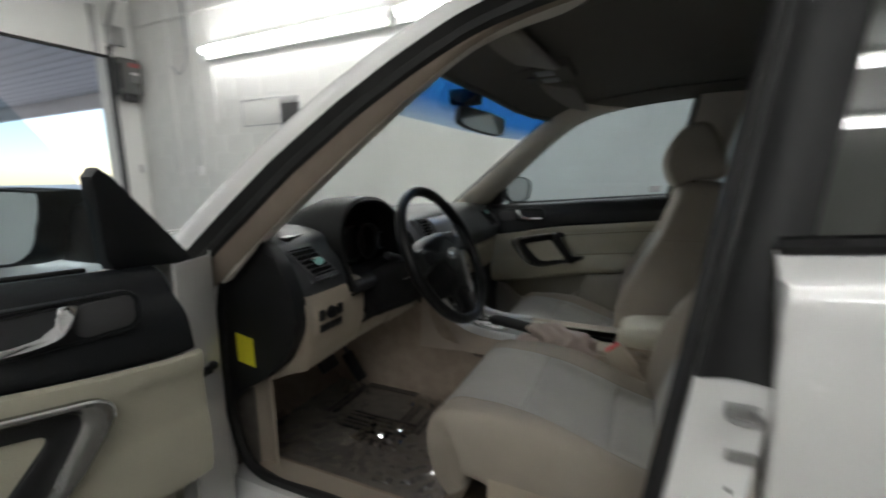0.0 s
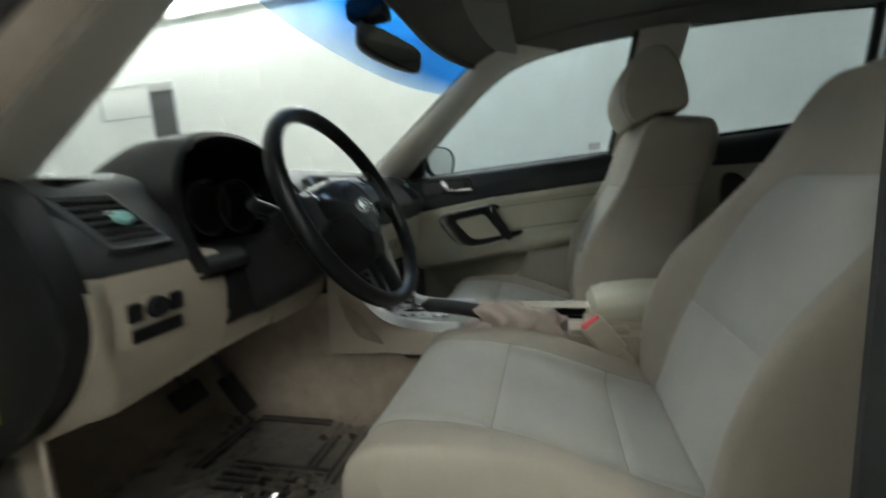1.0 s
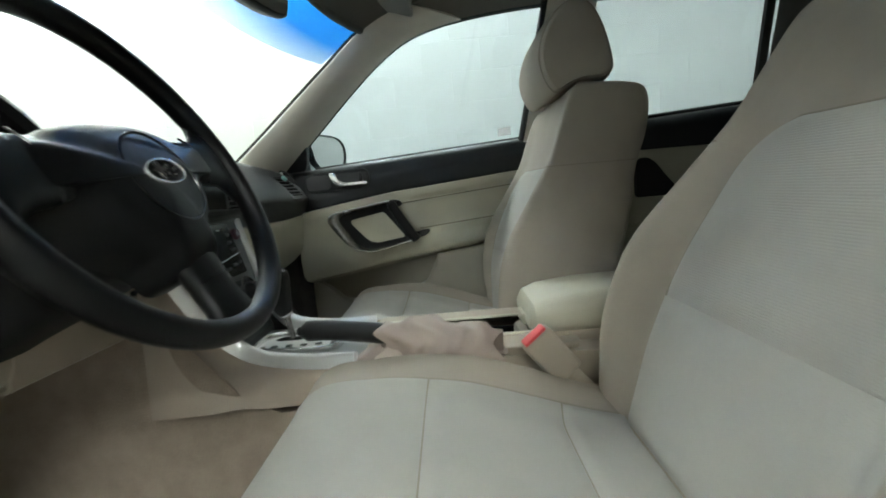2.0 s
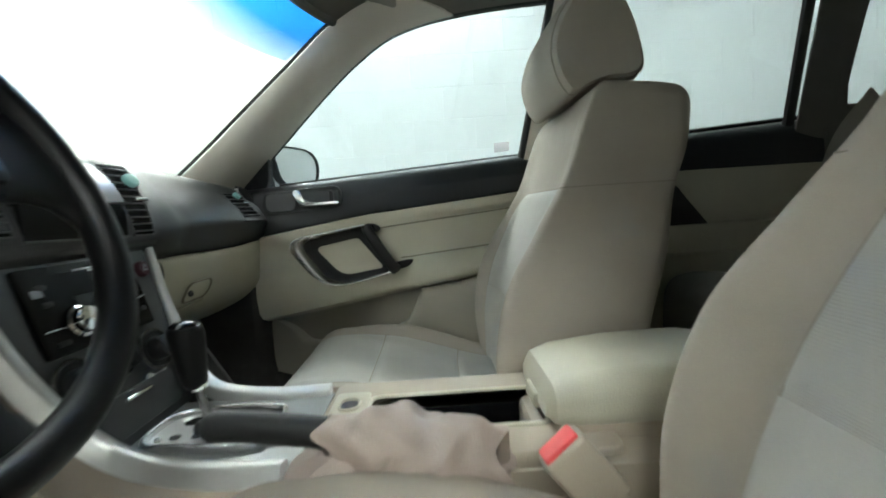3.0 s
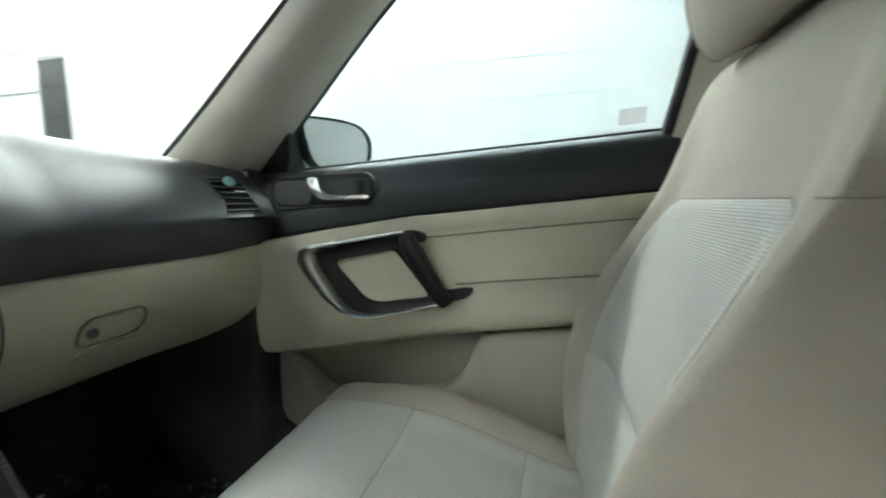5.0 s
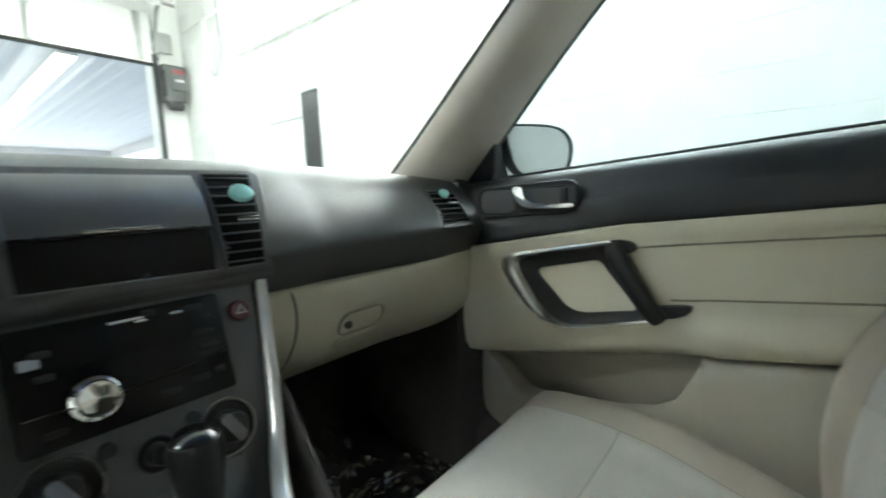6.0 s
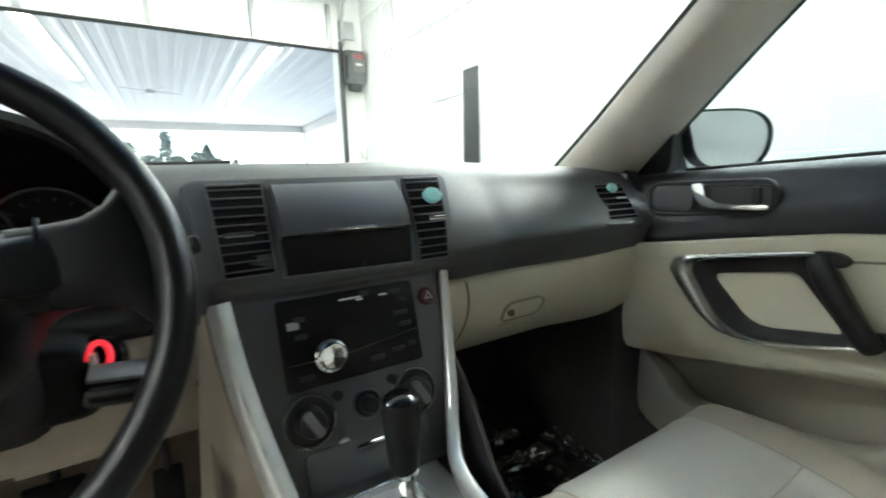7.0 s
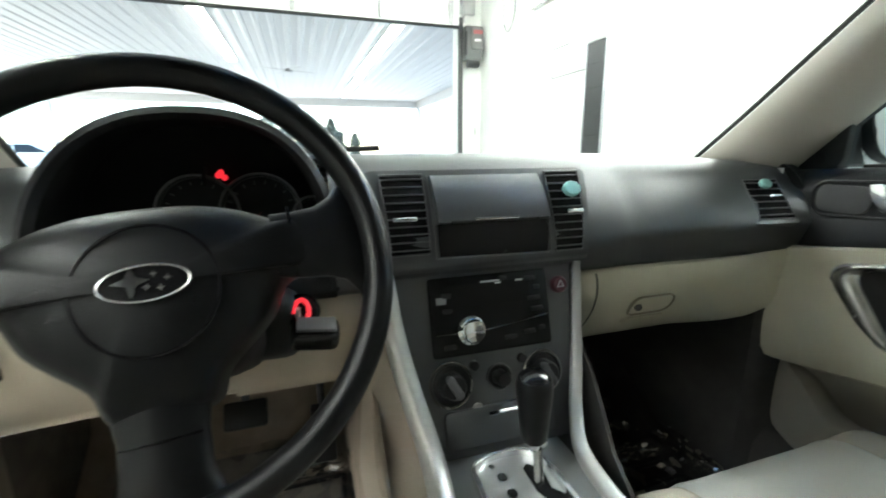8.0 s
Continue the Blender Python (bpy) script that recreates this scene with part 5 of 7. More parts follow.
def dash_profile(x):
    e = min(1.0, abs(x) / 0.70)
    back = 0.60 + 0.25 * (1 - (x / 0.66) ** 2) if abs(x) < 0.66 else 0.60
    drop = 0.022 * e**2.5
    m = max(0.0, 1 - (abs(x) / 0.26) ** 6)  # the middle stands a little prouder
    ro = 0.020 * min(1.0, max(0.0, (abs(x) - 0.22) / 0.33))
    cv = 0.007 * max(0.0, 1 - ((x - 0.37) / 0.17) ** 2)
    if x < -0.52:
        return [(back, 0.925 - drop), (back - 0.05, 0.948 - drop), (0.55, 0.957 - drop), (0.490 + ro, 0.953 - drop), (0.458 + ro, 0.941 - drop), (0.440 + ro, 0.918 - drop), (0.424, 0.875), (0.408, 0.843), (0.402, 0.824), (0.410, 0.812), (0.445, 0.806)]
    return [(back, 0.925 - drop), (back - 0.05, 0.948 - drop), (0.55, 0.957 - drop), (0.480 + ro, 0.953 - drop), (0.445 + ro, 0.941 - drop), (0.425 - 0.014 * m + ro, 0.915 - drop), (0.400 - 0.022 * m + 0.4 * ro - cv, 0.87), (0.381 - 0.014 * m - 0.5 * cv, 0.840), (0.379 - 0.012 * m, 0.824), (0.391 - 0.012 * m, 0.800 - 0.012 * e), (0.403 - 0.008 * m, 0.787 - 0.012 * e), (0.43, 0.778 - 0.012 * e)]


for x0, x1, n in ((-0.715, -0.530, 12), (-0.208, 0.715, 50)):
    dtop = np.array([[(x, y, z) for y, z in spline(dash_profile(x), 40)] for x in np.linspace(x0, x1, n)])
    part("upper_pad", sheet(dtop, -0.006), DASH, dash, "charcoal soft-touch upper pad")
dtop = np.array([[(x, y, z) for y, z in spline(dash_profile(x)[:3], 10)] for x in np.linspace(-0.53, -0.208, 14)])
part("upper_pad", sheet(dtop, -0.006), DASH, dash, "charcoal soft-touch upper pad")
dlip = np.array([[(x, y, z) for y, z in spline([(0.50, 0.815), (0.43, 0.812), (0.392, 0.806), (0.380, 0.796), (0.386, 0.784), (0.43, 0.776)], 14)] for x in np.linspace(-0.53, -0.208, 12)])
part("cluster_lip", sheet(dlip, -0.005), COLUMN, dash, "black lip under the instruments")


def glove_profile(x):
    e = abs(x) / 0.7
    return [(0.43, 0.785 - 0.012 * e), (0.400, 0.778 - 0.012 * e), (0.392, 0.765), (0.396, 0.735), (0.413, 0.695), (0.446, 0.650), (0.495, 0.613), (0.555, 0.590), (0.63, 0.580)]


GX = np.linspace(0.165, 0.71, 30)
hold = lambda x: 0.8 * (lambda w: w * w * (3 - 2 * w))(min(1.0, max(0.0, (x - 0.46) / 0.17)))
glo = np.array([[(x, y - hold(x) * max(0.0, y - 0.398) * np.interp(z, [0.60, 0.66], [0.35, 1]) if z < 0.765 else y, z + 0.02 * max(0, (x - 0.45) / 0.25) ** 2) for y, z in spline(glove_profile(x), 26)] for x in GX])
part("glovebox_panel", sheet(glo, -0.005), IVORY, dash, "ivory glovebox lid panel")
# seam and latch of the glovebox
gs = np.array([(0.198 + 0.012 * math.sin(math.pi * (z - 0.60) / 0.18), y - 0.0055, z) for y, z in spline(glove_profile(0.215), 20)[2:16]])
part("glovebox_seam", sweep(gs, 0.0018, n=6, up=(1, 0, 0)), DARKGREY, dash)


def on_glove(x, z, d):
    pr = spline(glove_profile(x), 60)
    pr = pr[4:45]
    y = np.interp(-z, -pr[:, 1], pr[:, 0])
    return (x, y - d - 0.005, z)


lat = [(0.335 + a, 0.698 + b) for a, b in rounded(0.095, 0.042, 0.018, 6)]
part("latch_bezel", prism(lat, on_glove, -0.004, 0.006, 0.0015, 2, holes=[inset_outline(lat, 0.0022)]), THREAD, dash)
part("latch_plate", prism(inset_outline(lat, 0.004), on_glove, -0.004, 0.0035), IVORY, dash)
part("latch_lock", turned([(0, 0), (0.007, 0), (0.007, 0.004), (0.004, 0.005), (0, 0.003)], on_glove(0.305, 0.697, 0.003), (0, -1, 0.3), 16), DARKGREY, dash, "dark lock cylinder")
part("latch_lip", prism([(0.335 + a, 0.666 + b) for a, b in rounded(0.09, 0.012, 0.005, 4)], on_glove, -0.004, 0.009, 0.003), IVORY, dash)

# driver's lower panels
def knee_profile(x):
    zl = np.interp(x, [-0.71, -0.476, -0.36, -0.16], [0.634, 0.648, 0.648, 0.64])
    return [(0.45, 0.82), (0.415, 0.816), (0.400, 0.806), (0.396, 0.76), (0.404, zl + 0.05), (0.42, zl + 0.012), (0.435, zl), (0.55, zl + 0.005)]


CAPLINE = [(0.45, 0.822), (0.405, 0.815), (0.388, 0.802), (0.384, 0.768), (0.390, 0.738), (0.428, 0.676), (0.50, 0.616), (0.565, 0.584)]
ease = lambda x: (lambda w: w * w * (3 - 2 * w))(min(1.0, max(0.0, (-0.668 - x) / 0.038)))
P = np.array([[(x, y, z) for y, z in (1 - ease(x)) * spline(knee_profile(x), 24) + ease(x) * spline(CAPLINE, 24)] for x in [-0.706, -0.704, -0.698, -0.692, -0.686, -0.680, -0.674, -0.668, -0.660] + list(np.linspace(-0.645, -0.478, 12))])
part("knee_panel", sheet(P, -0.005), TAN, dash, "tan lower dashboard panel")
P = np.array([[(x, y, z) for y, z in spline([(0.44, 0.79), (0.41, 0.787), (0.397, 0.78), (0.397, 0.75), (0.403, 0.69), (0.414, 0.657), (0.430, 0.646), (0.55, 0.651)], 24)] for x in np.linspace(-0.345, -0.15, 10)])
part("knee_panel", sheet(P, -0.005), TAN, dash, "tan lower dashboard panel")
P = np.array([[(x, y, z) for y, z in spline([(0.43, 0.79), (0.40, 0.785), (0.388, 0.75), (0.390, 0.712), (0.405, 0.694), (0.46, 0.69)], 16)] for x in np.linspace(-0.48, -0.33, 10)])
part("column_panel", sheet(P, -0.005), COLUMN, dash, "black panel round the column")
P = np.array([[(x, y, z) for y, z in spline([(0.46, 0.704), (0.42, 0.702), (0.403, 0.692), (0.404, 0.675), (0.416, 0.655), (0.431, 0.645), (0.55, 0.650)], 20)] for x in np.linspace(-0.478, -0.345, 8)])
part("knee_panel", sheet(P, -0.005), TAN, dash, "tan strip under the steering column")
# underside
part("under_panel", sheet(np.array([[(x, y, 0.66) for y in (0.44, 0.6, 0.85)] for x in (-0.70, -0.4, -0.15)]), 0.004), SHADECARPET, dash)
# side cap
cap = [tuple(p) for p in spline([(0.64, 0.915), (0.60, 0.938), (0.50, 0.945), (0.44, 0.922), (0.402, 0.86), (0.383, 0.80), (0.386, 0.745), (0.43, 0.68), (0.50, 0.62), (0.56, 0.588), (0.63, 0.54), (0.645, 0.62), (0.65, 0.8)], 52, closed=True)]
for s in (-1, 1):
    part("side_cap", prism(cap, lambda y, z, d: (s * (0.70 + d), y, z), 0, 0.036, 0.012, 3), BLACK, dash, "black dashboard end cap")
stk = [(0.512, 0.652), (0.566, 0.660), (0.566, 0.728), (0.512, 0.720)]
st = base("sticker", "small bright yellow sticker on the dashboard end", "sticker", (-0.72, 0.52, 0.69))
part("paper", prism(stk, lambda y, z, d: (-0.7365 - d, y, z), 0, 0.0012), YELLOW, st)

# instrument hood over the gauges
def arch(k, y0, lean, n=36, lo=0.80):
    c = np.array([-0.370, 0.85])
    out = []
    for a in np.linspace(-18, 198, n):
        w = radians(a)
        x = c[0] + 0.168 * k * math.copysign(abs(math.cos(w)) ** 0.85, math.cos(w))
        z = c[1] + 0.168 * k * (math.copysign(abs(math.sin(w)) ** 0.9, math.sin(w)))
        out.append((x, y0 + lean * (z - 0.85), z))
    return out


hoodP = [arch(0.90, 0.50, 0.1), arch(0.93, 0.40, 0.30), arch(0.97, 0.388, 0.30), arch(1.02, 0.392, 0.30), arch(1.03, 0.44, 0.30), arch(1.0, 0.55, 0.1), arch(0.75, 0.70, -0.1), arch(0.55, 0.78, -0.2)]
bm = bmesh.new()
grid(bm, hoodP[:2])
part("hood_lining", bm, VOID, dash, "matt black lining of the hood")
bm = bmesh.new()
grid(bm, hoodP[1:])
part("instrument_hood", bm, COLUMN, dash, "black hood over the instruments")
part("gauge_panel", prism([(p[0], p[2]) for p in arch(0.93, 0, 0)], lambda x, z, d: (x, 0.505 + 0.1 * (z - 0.85) - d, z), 0, 0.004), VOID, dash, "black gauge panel")
for gx_, gz, gr in ((-0.378, 0.885, 0.052), (-0.298, 0.883, 0.054), (-0.229, 0.876, 0.027)):
    g = part("gauge", turned([(0, 0), (gr * 0.9, 0), (gr * 0.93, 0.006), (gr, 0.008), (gr, 0.0)], (gx_, 0.500, gz), (0, -1, 0.1), 40), BLACK, dash, "round black gauge")
    ring = [(gx_ + gr * math.cos(a), 0.490, gz + gr * math.sin(a)) for a in np.linspace(0, 2 * math.pi, 40, endpoint=False)]
    part("gauge_ring", sweep(ring, 0.0018, n=6, up=(0, 1, 0), closed=True), SLAT, g, "grey ring")
    for a in np.linspace(-40, 220, 14):
        w = radians(a)
        part("tick", box((gx_ + gr * 0.78 * math.cos(w), 0.4985, gz + gr * 0.78 * math.sin(w)), (0.006 * gr / 0.06, 0.001, 0.0014), 0, rot=Euler((0, -w, 0)).to_matrix()), SLAT, g)
    part("needle", box((gx_ - gr * 0.3, 0.496, gz - gr * 0.3), (gr * 0.8, 0.001, 0.0025), 0, rot=Euler((0, radians(-45), 0)).to_matrix()), REDBTN, g, "red needle")
for dx_, dz_ in ((0, 0), (0.013, -0.003), (0.006, 0.004)):
    part("warning_lamp", turned([(0, 0), (0.0042, 0), (0.0036, 0.001), (0, 0.001)], (-0.350 + dx_ * 0.6, 0.500, 0.935 + dz_), (0, -1, 0), 14), REDGLOW, dash, "lit red warning lamp")

# Added wall that hides the lit lamps from the driver's door side.
part("lamp_baffle", box((-0.3645, 0.488, 0.935), (0.003, 0.026, 0.024), 0.001), VOID, dash)


# vents, lids, badges
def face(x, t, d):
    """A point on the middle face: t 0 at its foot, 1 at its head."""
    y = 0.363 + 0.018 * t + 0.027 * t * t if t > 0 else 0.363 + 0.018 * t + 0.42 * t * t
    return (x, y - d * 0.85, 0.822 + 0.110 * t + d * 0.5)


def vent(x0, x1, t0, t1, f, n, label):
    # Flat black plate stands for the dark depth behind the slats.
    vb = bmesh.new()
    ts = [t0 - 0.012] + list(np.linspace(t0, t1, 16)) + [t1 + 0.012]
    grid(vb, [[f(x, t, d if 0 < k < len(ts) - 1 else -0.012) for x, d in ((x0 - 0.0008, -0.012), (x0, 0.0015), (x1, 0.0015), (x1 + 0.0008, -0.012))] for k, t in enumerate(ts)])
    v = part("vent", vb, VOID, dash, label)
    # Grey bead and blades paint the highlights on the edges of black plastic.
    edge = [(x0 - 0.001, t) for t in np.linspace(t0 - 0.01, t1 + 0.01, 10)] + [(x1 + 0.001, t) for t in np.linspace(t1 + 0.01, t0 - 0.01, 10)]
    part("vent_edge", sweep([f(x, t, 0.0022) for x, t in edge], 0.0012, n=6, up=(0, -1, 0.3), closed=True), SLAT, v, "thin grey bead for the edge highlight")
    for i in range(n):
        t = t0 + (t1 - t0) * (i + 0.5) / n
        bm = merge(*[prism([(x0, t - 0.35 / n * 0.16), (x1, t - 0.35 / n * 0.16), (x1, t + 0.35 / n * 0.16), (x0, t + 0.35 / n * 0.16)], lambda a, tt, d: f(a, tt, d), 0.0005, 0.0045, 0.0006)])
        part("slat", bm, SLAT, v)
    return v


bz = bmesh.new()
rows = np.linspace(-0.30, 1.065, 30)
wide = lambda t: 0.1735 - 0.016 * (1 - max(t, 0.0)) + 0.02 * max(0.0, -t) - 0.012 * max(0.0, (t - 1.0) / 0.065) ** 2
ring = [[face(0.004 + wide(t) * a, t, d) for a, d in ((-1.012, -0.015), (-1.0, 0.0), (-0.985, 0.0035), (0.985, 0.0035), (1.0, 0.0), (1.012, -0.015))] for t in rows]
grid(bz, [[face(0.004 + wide(-0.30) * a, -0.36, -0.012) for a in (-1.0, -1.0, -0.985, 0.985, 1.0, 1.0)]] + ring + [[face(0.004 + wide(1.08) * a, 1.075, -0.012) for a in (-1.0, -1.0, -0.985, 0.985, 1.0, 1.0)]])
part("vent_bezel", bz, DASH, dash, "charcoal bezel round the centre vents")


def face2(x, t, d):
    return face(x, t, d + 0.0045)


face_l = lambda x, t, d: face2(x + 0.008 * (1 - t) * (-0.090 - x) / 0.062, t, d)
face_r = lambda x, t, d: face2(x - 0.012 * (1 - t) * (x - 0.104) / 0.056, t, d)
vl = vent(-0.144, -0.087, 0.09, 0.99, face_l, 10, "left centre air vent")
vr = vent(0.104, 0.160, 0.0, 1.0, face_r, 10, "right centre air vent")
for v, a, b in ((vl, -0.135, -0.104), (vr, 0.122, 0.148)):
    part("vent_tab", sweep([face2(a, 0.46, 0.012), face2(b, 0.46, 0.012)], 0.003, n=8), CHROME, v, "chrome tab")
# Lid in two colours: greyer above for its sheen, blacker below for shade.
lb = bmesh.new()
swell_lid = lambda t: 0.014 * math.sin(math.pi / 2 * min(1.0, max(0.0, (1.0 - t) / 0.55))) ** 0.8
grid(lb, [[face2(0.008 + 0.084 * a, t, d + swell_lid(t) - (0.006 if t in (0.395, 1.0) else 0.0)) for a, d in ((-1.0, -0.016), (-0.994, -0.0005), (-0.985, 0.0008), (0.985, 0.0008), (0.994, -0.0005), (1.0, -0.016))] for t in [0.395, 0.401, 0.41] + list(np.linspace(0.43, 0.97, 16)) + [0.988, 1.0]])
bx = part("storage_lid", lb, LIDBLACK, dash, "smooth black lid of the centre storage box")
part("lid_handle", sweep([face2(-0.024, 0.41, 0.0165), face2(0.040, 0.41, 0.0165)], 0.0017, n=8), CHROME, bx, "chrome finger bar")
part("lid_crease", sweep([face2(-0.058, 0.40, 0.0135), face2(0.074, 0.40, 0.0135)], 0.0018, n=6), BLACK, bx)
# Lower half of the same lid, its shade put into a black colour.
sb = bmesh.new()
foot = lambda a: 0.025 - 0.03 * (a + 1) / 2
grid(sb, [[face2(0.008 + 0.0825 * a, foot(a) + (0.402 - foot(a)) * k, d + 0.0125 * k ** 0.8 - (0.006 if k in (0.0, 1.0) else 0.0)) for a, d in ((-1.0, -0.006), (-0.99, 0.0), (-0.5, 0.0008), (0.0, 0.0008), (0.5, 0.0008), (0.99, 0.0), (1.0, -0.006))] for k in [0.0, 0.01] + list(np.linspace(0.06, 0.95, 12)) + [1.0]])
part("lid_shelf", sb, RADIO, bx, "lower half of the lid, blacker for the shade it turns into")
part("lid_rail", sweep([face2(-0.076, 0.015, 0.003), face2(0.092, -0.015, 0.003)], 0.0014, n=8), SLAT, bx, "thin grey lower edge")
# Grey beads put a highlight along the sides of the lid.
for a in (-0.079, 0.095):
    part("lid_edge", sweep([face2(a, t, 0.0015) for t in np.linspace(0.005, 0.99, 12)], 0.0011, n=6), SLAT, bx, "thin grey bead for the side highlight")


def badge(c, n, r=0.0135):
    o = base("air_freshener", "oval pale teal air freshener clipped on a vent", "air freshener", c, group="air fresheners on the vents")
    q = Vector((0, 0, 1)).rotation_difference(Vector(n).normalized()).to_matrix()
    rings = [[tuple(Vector(c) + q @ Vector((1.25 * rr * math.cos(a), rr * math.sin(a), h))) for a in np.linspace(0, 2 * math.pi, 24, endpoint=False)] for rr, h in ((r, -0.003), (r, 0.002), (r * 0.85, 0.0045), (r * 0.4, 0.0055), (0.0005, 0.0057))]
    part("shell", loft(rings), TEAL, o)
    part("clip", box(Vector(c) - Vector(n).normalized() * 0.006, (0.006, 0.012, 0.006), 0.001), BLACK, o)


badge(face2(0.137, 0.74, 0.012), (0, -0.9, 0.45), 0.0115)


def sideface(s):
    def f(x, t, d):
        # outer vents, tilted along the pad
        if s < 0:
            return (-x - 0.045, 0.404 + 0.054 * t - d * 0.8 - 0.05 * (x - 0.58), 0.848 + 0.060 * t + d * 0.6)
        return (x, 0.380 + 0.066 * t - d * 0.8 - 0.10 * (x - 0.58), 0.838 + 0.064 * t + d * 0.6)
    return f


for s in (-1, 1):
    f = sideface(s)
    o = [(0.584 + a, 0.5 + b) for a, b in rounded(0.094, 1.24, 0.02, 6)]
    part("vent_bezel", prism([(a + 0.025 * (t - 0.5), t) for a, t in o], f, -0.02, 0.011, 0.002), DASH, dash)
    fs = lambda a, t, d, f=f: f(a + 0.025 * (t - 0.5), t, d + 0.010)
    v = vent(0.546, 0.622, 0.0, 1.0, fs, 6, "outer air vent")
    part("vent_tab", sweep([fs(0.575, 0.5, 0.012), fs(0.60, 0.5, 0.012)], 0.003, n=8), CHROME, v, "chrome tab")
    badge(fs(0.58, 0.82 if s > 0 else 0.4, 0.012), (0, -0.8, 0.6), 0.010)
# side demister slot on the driver's side of the pad
part("demister", prism(rounded(0.12, 0.03, 0.014, 5), lambda a, b, d: (-0.60 + a * 0.9, 0.50 + b + a * 0.2, 0.937 + d), -0.01, 0.003, 0.001), GLOSSBLACK, dash, "black demister slot")

# ---- centre stack ----
SA, SB = Vector((0, 0.371, 0.800)), Vector((0, 0.303, 0.560))
SN = Vector((0, -(SA.z - SB.z), (SA.y - SB.y))).normalized()


def st_face(x, t, d):
    p = SB.lerp(SA, t) + SN * d
    return (x + p.x, p.y, p.z)


def zt(z):
    return (z - 0.56) / 0.24


stack = base("centre_stack", "dark grey metallic centre stack with radio and climate knobs", "control panel", (0, 0.33, 0.68))
sp_out = [(-0.135, 1.0), (0.135, 1.0), (0.125, 0.55), (0.112, 0.2), (0.108, 0.0), (-0.112, 0.0), (-0.12, 0.25), (-0.13, 0.6)]
part("panel", prism(sp_out, st_face, -0.05, 0.0), STACK, stack)
part("radio_body", prism([(a, zt(0.744) + b / 0.24) for a, b in rounded(0.180, 0.104, 0.004, 3)], st_face, -0.02, 0.006, 0.002), RADIO, stack, "gloss black double-height radio")
radio = stack.children[-1]
part("display", prism([(-0.06 + a + 0.055, zt(0.770) + b / 0.24) for a, b in rounded(0.13, 0.030, 0.003, 3)], st_face, 0.004, 0.0068), RADIO, radio, "dark display")
part("trim_line", sweep([st_face(-0.085, zt(0.722), 0.0075), st_face(-0.03, zt(0.722), 0.0075)], 0.0012, n=6), CHROME, radio)
part("trim_line", sweep([st_face(-0.012, zt(0.722), 0.0075), st_face(0.03, zt(0.726), 0.0075), st_face(0.085, zt(0.733), 0.0075)], 0.0012, n=6), CHROME, radio)
part("volume_knob", turned([(0, 0), (0.0205, 0), (0.0200, 0.004), (0.0165, 0.006), (0.0165, 0.014), (0.0150, 0.0165), (0.012, 0.0155), (0, 0.0145)], st_face(-0.035, zt(0.724), 0.006), SN, 26), CHROME, radio, "bright chrome volume knob", 14)
for x, z, w in ((0.0, 0.786, 0.030), (0.012, 0.783, 0.010), (0.045, 0.784, 0.012)):
    part("print_mark", prism([(x + a, zt(z) + b / 0.24) for a, b in rounded(w, 0.0022, 0.001, 3)], st_face, 0.0066, 0.0073), WHITEPRINT, radio, "small white printed bar")
part("label_mark", prism([(-0.074 + a, zt(0.766) + b / 0.24) for a, b in rounded(0.014, 0.009, 0.001, 3)], st_face, 0.0066, 0.0073), GREYPRINT, radio, "small grey printed block")
for x, z, w in ((0.062, 0.785, 0.02), (0.072, 0.772, 0.012), (0.066, 0.757, 0.022), (0.07, 0.742, 0.02), (-0.066, 0.772, 0.014), (-0.066, 0.752, 0.014), (0.02, 0.789, 0.012), (-0.066, 0.705, 0.018), (0.025, 0.708, 0.02), (0.055, 0.712, 0.02), (0.075, 0.715, 0.012)):
    part("button", prism([(x + a, zt(z) + b / 0.24) for a, b in rounded(w, 0.006, 0.002, 3)], st_face, 0.005, 0.0075, 0.0005), BLACK, radio)
part("hazard_button", turned([(0, 0), (0.0128, 0), (0.0128, 0.005), (0.0105, 0.008), (0, 0.0085)], st_face(0.112, zt(0.771), 0), SN, 28), REDBTN, stack, "dark red hazard button")
for x, z, r in ((-0.070, 0.657, 0.030), (0.002, 0.657, 0.018), (0.070, 0.654, 0.030)):
    k = part("climate_dial", turned([(0, 0), (r, 0), (r, 0.004), (r * 0.93, 0.007), (r * 0.86, 0.004), (0, 0.004)], st_face(x, zt(z), 0), SN, 36), BLACK, stack, "round climate dial")
    ring = [Vector(st_face(x + r * math.cos(a), zt(z) + r * math.sin(a) / 0.246, 0.005)) for a in np.linspace(0, 2 * math.pi, 36, endpoint=False)]
    part("dial_ring", sweep(ring, 0.0015 if r > 0.02 else 0.0011, n=6, up=SN, closed=True), FRAME if r > 0.02 else SLAT, k, "ring round the dial")
    part("dial_knob", turned([(0, 0), (r * 0.62, 0), (r * 0.56, 0.018), (r * 0.48, 0.021), (0, 0.021)], st_face(x, zt(z), 0.003), SN, 28), BLACK, k)
    if r > 0.02:
        part("pointer", prism([(x + a * math.cos(0.5) - b * math.sin(0.5), zt(z) + (a * math.sin(0.5) + b * math.cos(0.5)) / 0.246) for a, b in rounded(0.011, 0.034, 0.004, 4)], st_face, 0.012, 0.027, 0.002), SLAT, k, "grey pointer bar")
for x, z in ((-0.033, 0.676), (0.041, 0.676), (-0.033, 0.62), (0.041, 0.62)):
    part("small_button", turned([(0, 0), (0.0075, 0), (0.0065, 0.004), (0, 0.004)], st_face(x, zt(z), 0), SN, 18), SILVER if z < 0.65 else BLACK, stack)
pk = [(0.0 + a, zt(0.597) + b / 0.24) for a, b in rounded(0.165, 0.05, 0.008, 4)]
